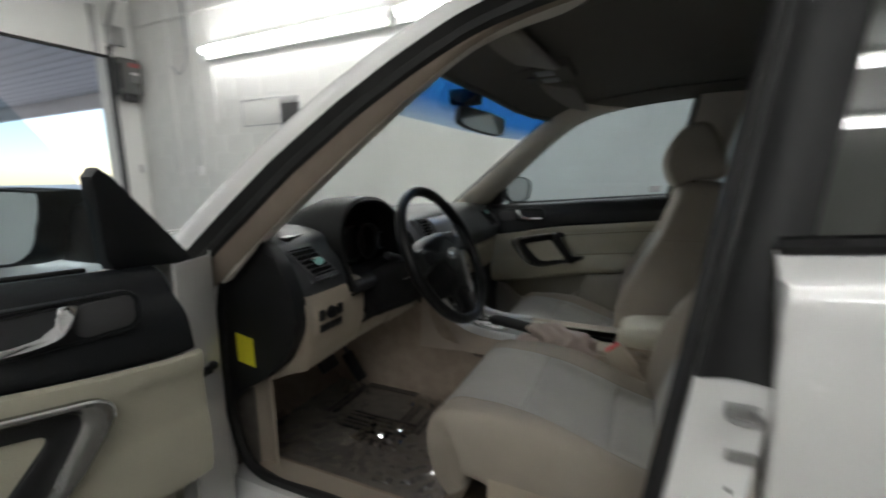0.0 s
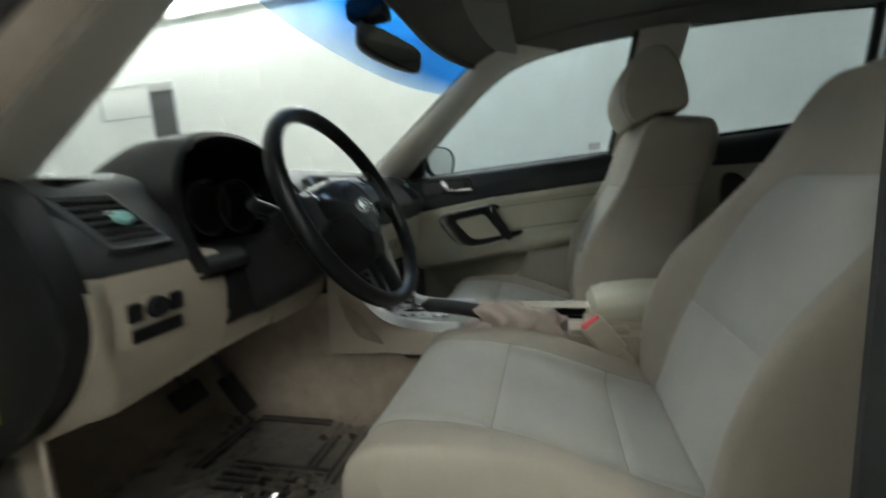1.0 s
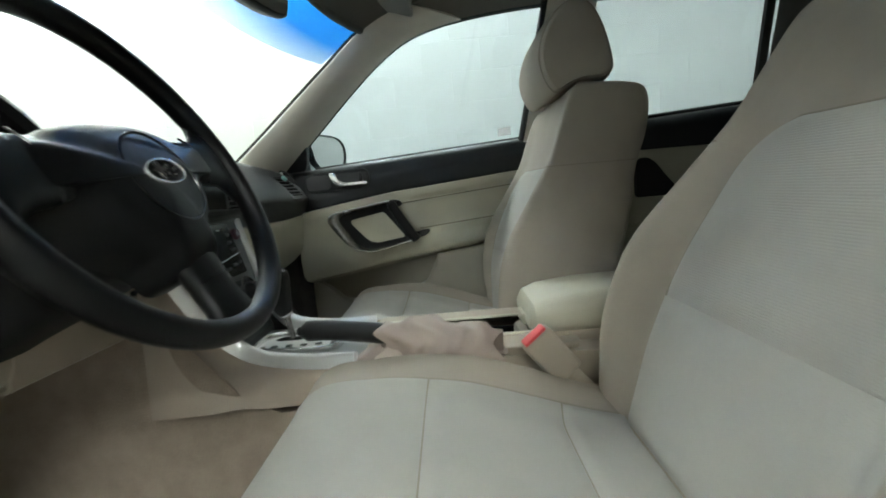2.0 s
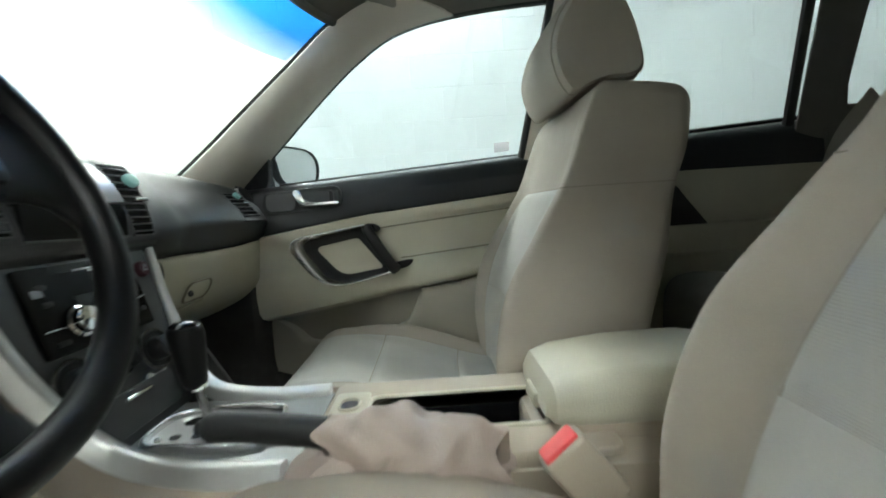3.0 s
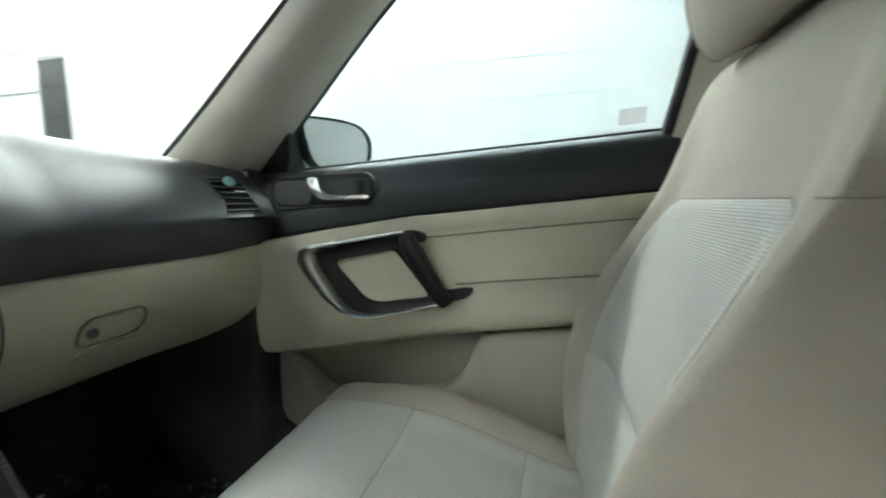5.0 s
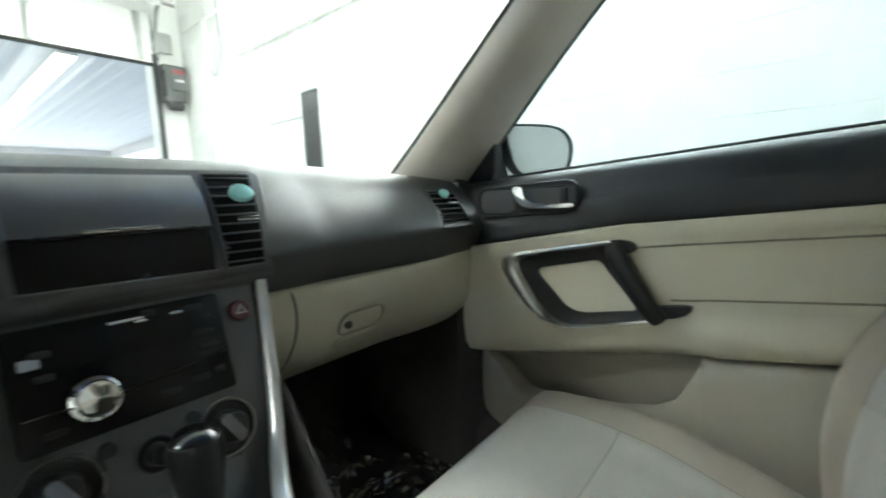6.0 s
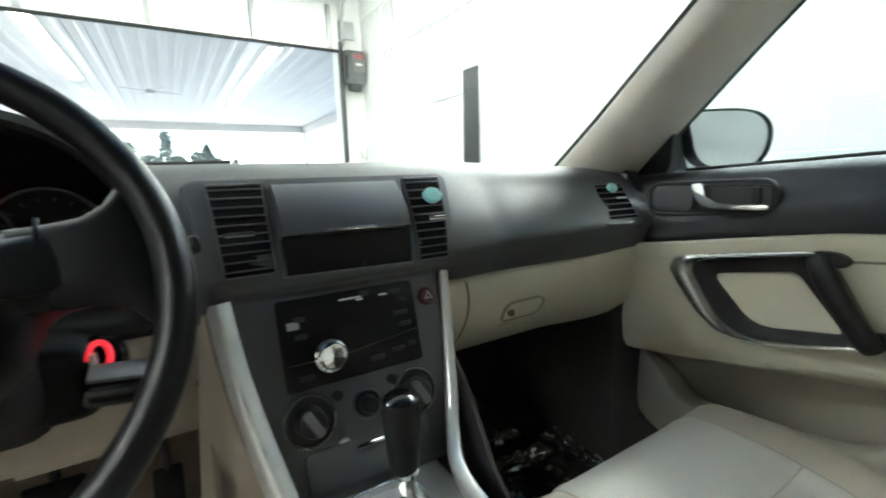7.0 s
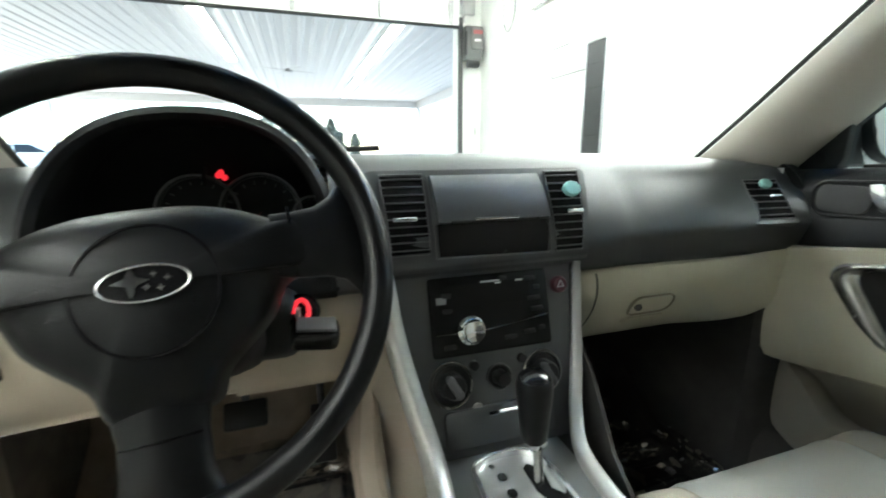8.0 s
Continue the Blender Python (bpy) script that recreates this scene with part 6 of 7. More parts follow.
tray = part("ashtray", prism(pk, st_face, -0.01, 0.005, 0.002), STACK, stack, "grey pull-out tray")
part("tray_bar", sweep([st_face(-0.02, zt(0.612), 0.008), st_face(0.025, zt(0.612), 0.008)], 0.003, n=8), CHROME, tray, "chrome finger bar")

# ---- centre console ----
console = base("centre_console", "beige centre console with silver side trims", "console", (0, 0.0, 0.3))
RL = [(-0.149, 0.374, 0.804), (-0.140, 0.352, 0.724), (-0.127, 0.322, 0.654), (-0.115, 0.284, 0.598), (-0.115, 0.235, 0.570), (-0.126, 0.16, 0.562), (-0.130, 0.075, 0.560)]
RR = [(0.150, 0.376, 0.800), (0.140, 0.352, 0.72), (0.125, 0.322, 0.65), (0.106, 0.290, 0.602), (0.088, 0.245, 0.573), (0.081, 0.16, 0.562), (0.086, 0.075, 0.560)]
for s, run in ((-1, RL), (1, RR)):
    pts = spline(run, 40)
    part("side_trim", sweep(pts, 0.0195 if s < 0 else 0.0160, 0.010 if s > 0 else 0.012, 20, up=(s, -0.3, 0.3), power=4, taper=np.interp(np.arange(40), [0, 14, 24], [0.66 if s > 0 else 0.85, 0.85 if s > 0 else 0.95, 1.0])), SILVER, console, "satin silver side trim")
    if s > 0:
        side = np.array([[(p[0] + 0.006, p[1] + 0.006, z) for z in np.linspace(p[2] - 0.004, 0.496, 5)] for p in spline(run, 30)])
    else:  # the driver's side swells out from the trim to meet the carpet of the tunnel
        side = np.array([[(p[0] - 0.012 + (-(0.158 + 0.030 * np.interp(p[1], [0.14, 0.28], [0, 1])) - p[0] + 0.012) * k**0.7, p[1] + 0.004, (p[2] - 0.002) * (1 - k) + min(0.52, p[2] - 0.05) * k) for k in np.linspace(0, 1, 9)] for p in spline(run, 30)])
    # Passenger's flank is coloured dark for the footwell's shade.
    part("side_panel", sheet(side, 0.004), SIDETAN if s < 0 else SHADECARPET, console)
    part("rear_side_panel", sheet(np.array([[(s * 0.124 - (0.012 if s < 0 else 0), y, z) for z in np.linspace(0.555, 0.40, 5)] for y in (0.085, -0.1, -0.3, -0.52)]), 0.004), TAN, console)
top = np.array([[(x, y, 0.556) for y in np.linspace(0.30, 0.07, 10)] for x in np.linspace(-0.118, 0.084, 9)])
part("shift_panel", sheet(top, -0.006), GATE, console, "grey metallic shifter panel")
gate = [(-0.009 + 0.93 * a, 0.185 + b) for a, b in spline([(-0.062, 0.062), (-0.055, 0.088), (-0.030, 0.101), (0.0, 0.104), (0.028, 0.100), (0.047, 0.082), (0.052, 0.055), (0.050, -0.020), (0.042, -0.060), (0.0, -0.068), (-0.055, -0.062), (-0.068, -0.020)], 48, closed=True)]
put_flat = lambda a, b, d: (a, b, 0.5615 + d)
part("gate_ring", prism(gate, put_flat, -0.004, 0.012, 0.0030, 3, holes=[inset_outline(gate, 0.0065)]), SATINCHROME, console, "chrome ring round the shift gate")
part("gate_plate", prism(inset_outline(gate, 0.006), put_flat, -0.004, 0.002), SILVER, console, "satin silver gate plate")
part("gate_slot", prism([(0.012, 0.262), (0.028, 0.25), (0.022, 0.215), (0.034, 0.20), (0.030, 0.13), (0.010, 0.13), (0.008, 0.20), (0.002, 0.215), (0.004, 0.255)], put_flat, 0.0, 0.0028), VOID, console, "black shift slot")
for k in range(5):
    part("gate_mark", prism([(-0.028 + a, 0.25 - 0.028 * k + b) for a, b in rounded(0.012, 0.013, 0.005, 4)], put_flat, 0.001, 0.0032), BLACK, console)
part("gate_button", turned([(0, 0), (0.005, 0), (0.004, 0.004), (0, 0.004)], (-0.035, 0.268, 0.5635), (0, 0, 1), 14), CHROME, console)
# rear part of the console: coin tray, open bin, armrest
part("top_plate", prism([(a, -0.115 + b) for a, b in rounded(0.232, 0.37, 0.015, 4)], lambda a, b, d: (a, b, 0.556 + d), -0.012, 0.006, 0.004, 3, holes=[[(0.0 + a, -0.112 + b) for a, b in rounded(0.100, 0.232, 0.01, 4)]]), TAN, console, "beige console top")
binP = bmesh.new()
bo = [(0.0 + a, -0.112 + b) for a, b in rounded(0.100, 0.232, 0.01, 4)]
vs = grid(binP, [[(a, b, z) for a, b in bo] for z in (0.562, 0.45)], closed_v=True)
binP.faces.new(vs[-1])
part("open_bin", binP, GLOSSBLACK, console, "deep black open bin")
part("bin_rim", prism([(a * 1.0, b) for a, b in inset_outline(bo, -0.008)], lambda a, b, d: (a, b, 0.558 + d), 0, 0.008, 0.003, 2, holes=[bo]), IVORY, console)
part("coin_tray", prism([(a, 0.036 + b) for a, b in rounded(0.150, 0.052, 0.010, 5)], lambda a, b, d: (a, b, 0.5615 + d), 0, 0.0025, 0.001), IVORY, console, "pale coin tray")
for a0 in (-0.030, 0.030):
    ring_ = [(a0 + a, 0.036 + b) for a, b in rounded(0.040, 0.032, 0.015, 6)]
    part("coin_slot", prism(ring_, lambda a, b, d: (a, b, 0.563 + d), 0, 0.005, 0.002, 2, holes=[inset_outline(ring_, 0.004)]), IVORY, console)
    part("slot_well", prism(inset_outline(ring_, 0.0035), lambda a, b, d: (a, b, 0.563 + d), 0, 0.0012), DARKGREY, console, "dark slot")
rings = []
for y, k, z0, z1 in ((-0.222, 0.80, 0.575, 0.600), (-0.232, 0.94, 0.566, 0.616), (-0.26, 1.0, 0.562, 0.626), (-0.34, 1.03, 0.562, 0.634), (-0.45, 1.0, 0.562, 0.636), (-0.50, 0.95, 0.564, 0.628), (-0.515, 0.85, 0.575, 0.612)):
    rings.append([(a * k, y, (z0 + z1) / 2 + b * (z1 - z0) / 0.075) for a, b in rounded(0.175, 0.075, 0.028, 6)])
part("armrest_lid", loft(rings), IVORY, console, "padded ivory armrest lid")
part("armrest_box", box((0, -0.385, 0.55), (0.165, 0.27, 0.05), 0.008), TAN, console, "beige armrest box")
part("console_body", box((-0.004, -0.37, 0.475), (0.262, 0.32, 0.155), 0.012), TAN, console, "beige rear body of the console")
part("armrest_latch", box((0, -0.222, 0.578), (0.05, 0.012, 0.022), 0.004), IVORY, console)

# shifter
shifter = base("gear_shifter", "black gear shifter with chrome collar", "gear shifter", (0.012, 0.235, 0.556))
part("stem", sweep([(0.012, 0.225, 0.55), (0.010, 0.235, 0.622)], 0.006, n=12), FRAME, shifter, "dark metal stem")
part("collar", turned([(0, 0), (0.012, 0), (0.014, 0.006), (0.012, 0.014), (0, 0.014)], (0.010, 0.235, 0.612), (-0.03, 0.1, 1), 24), CHROME, shifter, "chrome collar")
kr = []
for z, w, d in ((0.606, 0.010, 0.011), (0.615, 0.0155, 0.016), (0.64, 0.0175, 0.0185), (0.665, 0.020, 0.0205), (0.685, 0.0215, 0.022), (0.694, 0.0195, 0.020), (0.699, 0.013, 0.014), (0.7005, 0.003, 0.003)):
    z = 0.706 - (0.7005 - z) * 0.96
    kr.append([(0.007 + 1.06 * w * math.cos(a), 0.236 + (z - 0.6) * 0.06 + 1.06 * d * math.sin(a), z) for a in np.linspace(0, 2 * math.pi, 28, endpoint=False)])
part("grip", loft(kr), WHEELBLACK, shifter, "black leather grip")
part("crown", turned([(0.0185, 0), (0.0195, 0.004), (0.014, 0.009), (0.0, 0.0105)], (0.007, 0.2420, 0.6975), (0, 0, 1), 28), GLOSSBLACK, shifter, "glossy crown with silver edge")

# handbrake
hb = base("handbrake", "handbrake with black grip and wrinkled taupe boot", "handbrake", (-0.105, 0.03, 0.556))
part("grip", sweep(spline([(-0.118, 0.158, 0.618), (-0.119, 0.12, 0.617), (-0.121, 0.06, 0.610), (-0.122, 0.02, 0.604)], 16), 0.0155, 0.017, 16, taper=[0.7] + [1] * 15), BLACK, hb, "black grip")
part("button", turned([(0, 0), (0.008, 0), (0.008, 0.008), (0.004, 0.011), (0, 0.011)], (-0.118, 0.157, 0.618), (0, 1, 0), 16), BLACK, hb)
br = []
for i, t in enumerate(np.linspace(0, 1, 34)):
    c = np.array([-0.122, 0.03 - 0.19 * t, 0.602 - 0.03 * t * t])
    w, h = 0.019 + 0.024 * math.sin(math.pi * min(1, t * 0.8)), 0.020 + 0.023 * math.sin(math.pi * min(1, t * 0.72))
    ring = []
    for a in np.linspace(0, 2 * math.pi, 40, endpoint=False):
        wr = 1 + 0.16 * math.sin(11 * t + 2 * a + 1.3 * math.sin(a)) * math.sin(math.pi * min(1, t * 1.1)) + 0.08 * math.sin(23 * t - 3 * a) + 0.03 * math.sin(37 * t + 5 * a)
        ring.append((c[0] + w * wr * math.cos(a), c[1] + 0.010 * math.sin(3 * a + 7 * t), c[2] + h * wr * math.sin(a) - 0.016 * t - 0.006 * math.sin(math.pi * t)))
    br.append(ring)
part("boot", loft(br), BOOT, hb, "wrinkled taupe leather boot")
skirt = []
for k, z in ((1.0, 0.562), (0.85, 0.575), (0.55, 0.592)):
    skirt.append([(-0.115 + a * k, -0.05 + b * k, z + 0.003 * math.sin(9 * b * 30)) for a, b in rounded(0.075, 0.25, 0.03, 8)])
part("boot_skirt", loft(skirt), BOOT, hb)

# seat belt buckle by the driver's seat
bk = base("belt_buckle", "beige seat belt buckle with coral red button", "seat belt buckle", (-0.15, -0.26, 0.5))
Rb = Euler((radians(-38), radians(0), radians(8))).to_matrix()
part("case", box((-0.153, -0.238, 0.560), (0.030, 0.052, 0.085), 0.007, 3, Rb), TAN, bk)
part("button", box(Vector((-0.153, -0.238, 0.560)) + Rb @ Vector((0, 0, 0.041)), (0.022, 0.042, 0.012), 0.003, 2, Rb), BUCKLERED, bk, "coral red release button")
part("stalk", sweep(spline([(-0.153, -0.26, 0.53), (-0.155, -0.31, 0.47), (-0.158, -0.35, 0.40)], 10), 0.008, 0.018, 10, up=(0, 1, 0)), TAN, bk)

# ---- steering wheel ----
WC = Vector((-0.364, 0.204, 0.872))
TL = 0.452
WU, WV = Vector((1, 0, 0)), Vector((0, math.sin(TL), math.cos(TL)))
WN = WU.cross(WV).normalized()  # towards the driver
if WN.y > 0:
    WN = -WN


def wpt(a, b, d):
    c, s = math.cos(0.085), math.sin(0.085)  # the wheel is turned a little
    return tuple(WC + WU * (a * c - b * s) + WV * (a * s + b * c) + WN * d)


wheel = base("steering_wheel", "black three-spoke steering wheel with airbag hub", "steering wheel", WC)
rimp = [wpt(0.1815 * math.cos(a), 0.1815 * math.sin(a), 0.0) for a in np.linspace(0, 2 * math.pi, 96, endpoint=False)]
part("rim", sweep(rimp, 0.0130, 0.0150, 18, up=WN, closed=True), WHEELBLACK, wheel, "black moulded rim")
pad = spline([(-0.150, 0.037), (-0.105, 0.039), (-0.07, 0.053), (-0.03, 0.061), (0.03, 0.061), (0.07, 0.053), (0.105, 0.039), (0.150, 0.037), (0.153, -0.005), (0.105, -0.012), (0.084, -0.045), (0.046, -0.080), (0.0295, -0.108), (-0.0295, -0.108), (-0.046, -0.080), (-0.084, -0.045), (-0.105, -0.012), (-0.153, -0.005)], 90, closed=True)
wc0 = np.array([0, -0.01])
rings = []
for k, d in ((1.0, -0.045), (1.0, -0.02), (0.985, -0.004), (0.95, 0.006), (0.86, 0.014), (0.7, 0.021), (0.45, 0.025), (0.2, 0.027), (0.02, 0.0275)):
    rings.append([wpt(*(wc0 + (p - wc0) * k), d - 0.012) for p in pad])
hub = part("hub", loft(rings), WHEELBLACK, wheel, "black airbag hub with side spokes")
for s in (-1, 1):
    sp = []
    for a, bu, bl, fr in ((0.098, 0.040, -0.016, 0.004), (0.118, 0.040, -0.020, 0.006), (0.138, 0.042, -0.022, 0.006), (0.154, 0.050, -0.028, 0.006), (0.166, 0.061, -0.041, 0.005), (0.176, 0.078, -0.060, 0.0)):
        m, h = (bu + bl) / 2, (bu - bl) / 2
        sp.append([wpt(s * a * (1 - 0.5 * (b / 0.18) ** 2), b, d) for b, d in spline([(bu, -0.007), (m + 0.75 * h, fr - 0.002), (m, fr), (m - 0.75 * h, fr - 0.002), (bl, -0.007), (m - 0.6 * h, -0.019), (m, -0.022), (m + 0.6 * h, -0.019)], 32, closed=True)])
    part("spoke", loft(sp), WHEELBLACK, wheel)
    part("spoke_seam", sweep([wpt(s * 0.112, b, d) for b, d in ((0.044, -0.002), (0.030, 0.0052), (0.012, 0.0068), (-0.006, 0.0052), (-0.019, -0.002))], 0.0014, n=6), GLOSSBLACK, wheel)
low = [[wpt(a, b, d) for a, d in spline([(-w, -0.02), (-w * 0.92, -0.006), (0, 0.002), (w * 0.92, -0.006), (w, -0.02), (0, -0.036)], 24, closed=True)] for b, w in ((-0.085, 0.034), (-0.12, 0.0285), (-0.15, 0.029), (-0.166, 0.035), (-0.178, 0.052))]
part("spoke", loft(low), WHEELBLACK, wheel, "wide lower spoke")
part("spoke_seam", sweep([wpt(a, -0.122, d + 0.001) for a, d in ((-0.027, -0.006), (0, 0.002), (0.027, -0.006))], 0.0012, n=6), GLOSSBLACK, wheel)
circ = [wpt(0.006 + 0.049 * math.cos(a), -0.012 + 0.050 * math.sin(a), 0.0128) for a in np.linspace(0, 2 * math.pi, 60, endpoint=False)]
part("hub_seam", sweep(circ, 0.0014, n=6, up=WN, closed=True), GLOSSBLACK, wheel)
ov = [(0.031 * math.cos(a), 0.0145 * math.sin(a)) for a in np.linspace(0, 2 * math.pi, 48, endpoint=False)]
part("emblem_ring", prism(ov, lambda a, b, d: wpt(a + 0.006, b - 0.008, d), 0.012, 0.0185, 0.001, 2, holes=[[(a * 0.93, b * 0.86) for a, b in ov]]), SATINCHROME, wheel, "silver oval emblem ring")
part("emblem_plate", prism([(a * 0.92, b * 0.88) for a, b in ov], lambda a, b, d: wpt(a + 0.006, b - 0.008, d), 0.012, 0.0165), GLOSSBLACK, wheel)
for a, b, r in ((-0.009, 0.002, 0.0125), (0.006, 0.006, 0.003), (0.015, 0.002, 0.003), (0.001, -0.003, 0.003), (0.010, -0.005, 0.003)):
    part("emblem_mark", prism([(a + 0.006 + r * math.cos(w) * (1 if k % 2 == 0 else 0.38), b - 0.008 + r * math.sin(w) * (1 if k % 2 == 0 else 0.38)) for k, w in enumerate(np.linspace(0, 2 * math.pi, 8, endpoint=False))], lambda p, q, d: wpt(p, q, d), 0.015, 0.0178), CHROME, wheel)

# column, stalks, ignition
col = base("steering_column", "black steering column shroud with stalks and ignition", "steering column", (-0.364, 0.3, 0.8))
cr = []
for t, w, h, dn in ((0.03, 0.050, 0.045, 0.012), (0.05, 0.062, 0.060, 0.018), (0.09, 0.068, 0.064, 0.022), (0.14, 0.070, 0.064, 0.024), (0.22, 0.070, 0.062, 0.022), (0.30, 0.070, 0.062, 0.022)):
    c = WC - WN * t + Vector((0, 0, -dn))
    cr.append([tuple(c + WU * a * w / 0.06 + WV * b * h / 0.06) for a, b in rounded(0.12, 0.12, 0.035, 6)])
part("shroud", loft(cr), COLUMN, col)
for s, dz_, l in ((1, 0.02, 0.10), (-1, 0.02, 0.11)):
    p0 = WC - WN * 0.075 + WU * s * 0.06 + WV * dz_
    p1 = p0 + WU * s * l + WV * 0.03 + WN * 0.015 if s < 0 else Vector((-0.160, 0.335, 0.880))
    stx = part("stalk", sweep(spline([p0, p0.lerp(p1, 0.5), p1], 12), 0.008, 0.010, 12, up=WN, taper=[0.8] * 6 + [1.1] * 5 + [0.8]), BLACK, col, "black control stalk")
    part("stalk_tip", sweep([p1.lerp(p0, 0.15), p1.lerp(p0, 0.02)], 0.0098, n=14), GLOSSBLACK if s > 0 else BLACK, stx, "glossy tip of the stalk")
IG = Vector((-0.253, 0.368, 0.769))
ign = part("ignition", turned([(0, 0), (0.022, 0), (0.022, 0.02), (0.018, 0.024), (0, 0.022)], IG, WN, 28), GLOSSBLACK, col, "ignition lock")
ring = [IG + WN * 0.025 + (WU * math.cos(a) * 0.62 + WV * math.sin(a)) * 0.0135 for a in np.linspace(radians(-40), radians(190), 26)]
part("lit_ring", sweep(ring, 0.0027, n=8, up=WN), REDGLOW, ign, "red lit ring")
part("ignition_housing", box((-0.288, 0.375, 0.760), (0.070, 0.07, 0.085), 0.022, 4), COLUMN, col, "black housing of the ignition lock")
kb = IG + WN * 0.050 + Vector((0.014, 0, -0.033))
key = part("key", box(kb, (0.054, 0.034, 0.030), 0.009, 3, rot=Euler((0.3, 0.12, 0)).to_matrix()), GLOSSBLACK, ign, "black key head")
part("key_face", box(kb + Vector((0.002, -0.005, 0.0135)), (0.044, 0.024, 0.006), 0.002, 2, rot=Euler((0.3, 0.12, 0)).to_matrix()), SLAT, key, "grey upper face of the key")
part("key_blade", box(IG + WN * 0.030 + Vector((-0.004, 0, -0.010)), (0.005, 0.012, 0.026), 0.001, 2), SILVER, key, "steel key blade")

# inside mirror
rv = base("rear_view_mirror", "black rear-view mirror on the windscreen", "mirror", (0.08, 0.26, 1.29))
RC, RX = Vector((0.085, 0.258, 1.262)), Vector((0.225, -0.085, -0.025)).normalized()
RN = Vector((-0.42, -0.88, -0.04)).normalized()
RZ = RX.cross(RN)
if RZ.z < 0:
    RZ = -RZ
rp = lambda a, b, d: tuple(RC + RX * a + RZ * b + RN * d)
mo = spline([(-0.125, 0.012), (-0.115, 0.032), (-0.05, 0.037), (0.05, 0.037), (0.115, 0.030), (0.125, 0.0), (0.112, -0.030), (0.05, -0.038), (-0.06, -0.036), (-0.118, -0.022)], 48, closed=True)
rings = [[rp(a * k, b * k, d) for a, b in mo] for k, d in ((0.95, 0.006), (1.0, 0.0), (1.0, -0.012), (0.85, -0.035), (0.5, -0.048), (0.05, -0.05))]
part("housing", loft(rings), BLACK, rv)
part("glass", prism([(a * 0.93, b * 0.9) for a, b in mo], rp, 0.0055, 0.0075), MIRROR, rv, "mirror glass")
part("stalk", sweep(spline([RC - RN * 0.04, RC + Vector((-0.03, 0.05, 0.05)), (0.0, 0.30, 1.345)], 10), 0.011, n=12), BLACK, rv)
part("mount", box((0.0, 0.285, 1.333), (0.07, 0.10, 0.05), 0.012), BLACK, rv, "black mount with sensor cover")

# overhead lamp panel and sun visors
oh = base("overhead_lamp", "grey overhead map lamp panel on the headliner", "map lamp", (0.02, 0.08, 1.37))
part("panel", box((0.02, 0.03, 1.388), (0.20, 0.17, 0.03), 0.010), HEADLINER, oh)
for s in (-1, 1):
    part("lens", box((0.02 + s * 0.05, 0.02, 1.373), (0.06, 0.05, 0.006), 0.003), GREYPRINT, oh, "grey lamp lens")
part("switch", box((0.02, 0.07, 1.373), (0.05, 0.02, 0.008), 0.003), BLACK, oh)
for s in (-1, 1):
    v = base("sun_visor", "grey-beige sun visor folded against the headliner", "sun visor", (s * 0.34, 0.06, 1.37), group="sun visors")
    part("flap", box((s * 0.345, 0.045, 1.370), (0.41, 0.18, 0.018), 0.008, 3, Euler((radians(14), radians(s * 3), 0)).to_matrix()), VISOR, v)
    part("clip", box((s * 0.13, 0.10, 1.382), (0.02, 0.02, 0.02), 0.004), HEADLINER, v)
    part("warning_label", box((s * 0.36, 0.03, 1.3575), (0.07, 0.05, 0.0015), 0, rot=Euler((radians(14), radians(s * 3), 0)).to_matrix()), YELLOW, v, "yellow warning label")

# hazard mark, lamp switches, knee-panel buttons
hz = [c for c in stack.children if c.name.startswith("hazard_button")][0]
part("hazard_mark", prism([(0.112 + 0.0075 * math.cos(w), zt(0.771) + 0.0075 * math.sin(w) / 0.246) for w in (radians(90), radians(210), radians(330))], st_face, 0.008, 0.0088, 0, 2, holes=[[(0.112 + 0.0045 * math.cos(w), zt(0.771) + 0.0045 * math.sin(w) / 0.246) for w in (radians(90), radians(210), radians(330))]]), GREYPRINT, hz, "pale triangle mark")


def on_knee(x, z, d):
    pr = spline(knee_profile(x), 60)[10:45]
    return (x, np.interp(-z, -pr[:, 1], pr[:, 0]) - d, z)


sw = part("switch_panel", prism([(-0.612 + a, 0.747 + b) for a, b in rounded(0.115, 0.068, 0.012, 5)], on_knee, -0.004, 0.006, 0.002), TAN, dash, "tan switch panel")
part("mirror_knob", turned([(0, 0), (0.016, 0), (0.013, 0.011), (0, 0.012)], on_knee(-0.612, 0.762, 0.005), (0, -1, 0.1), 20), BLACK, sw, "black mirror adjuster")
for dx_ in (-0.027, 0.027):
    part("button", prism([(-0.612 + dx_ * 1.2 + a, 0.762 + b) for a, b in rounded(0.02, 0.026, 0.004, 4)], on_knee, 0.003, 0.009, 0.002), BLACK, sw)
part("button", prism([(-0.612 + a, 0.730 + b) for a, b in rounded(0.08, 0.02, 0.004, 4)], on_knee, 0.003, 0.008, 0.002), BLACK, sw)
part("hook", box((-0.170, 0.382, 0.715), (0.016, 0.008, 0.008), 0.002), BLACK, dash)
slot = [(-0.568 + a, 0.733 + b) for a, b in rounded(0.044, 0.030, 0.006, 4)]
well = part("slot_frame", prism(slot, on_knee, -0.003, 0.005, 0.0015, 2, holes=[inset_outline(slot, 0.004)]), TAN, dash, "tan rim of a switch slot")
part("slot_blank", prism(inset_outline(slot, 0.004), on_knee, -0.003, 0.002), BLACK, well, "black slot")

# door check strap
ck = base("door_check_strap", "black steel check strap of the open driver's door", "check strap", (-0.81, 0.60, 0.64))
part("bar", sweep(spline([(-0.867, 0.474, 0.717), (-0.896, 0.462, 0.715), (-0.929, 0.448, 0.711)], 10), 0.004, 0.007, 8), BLACK, ck)
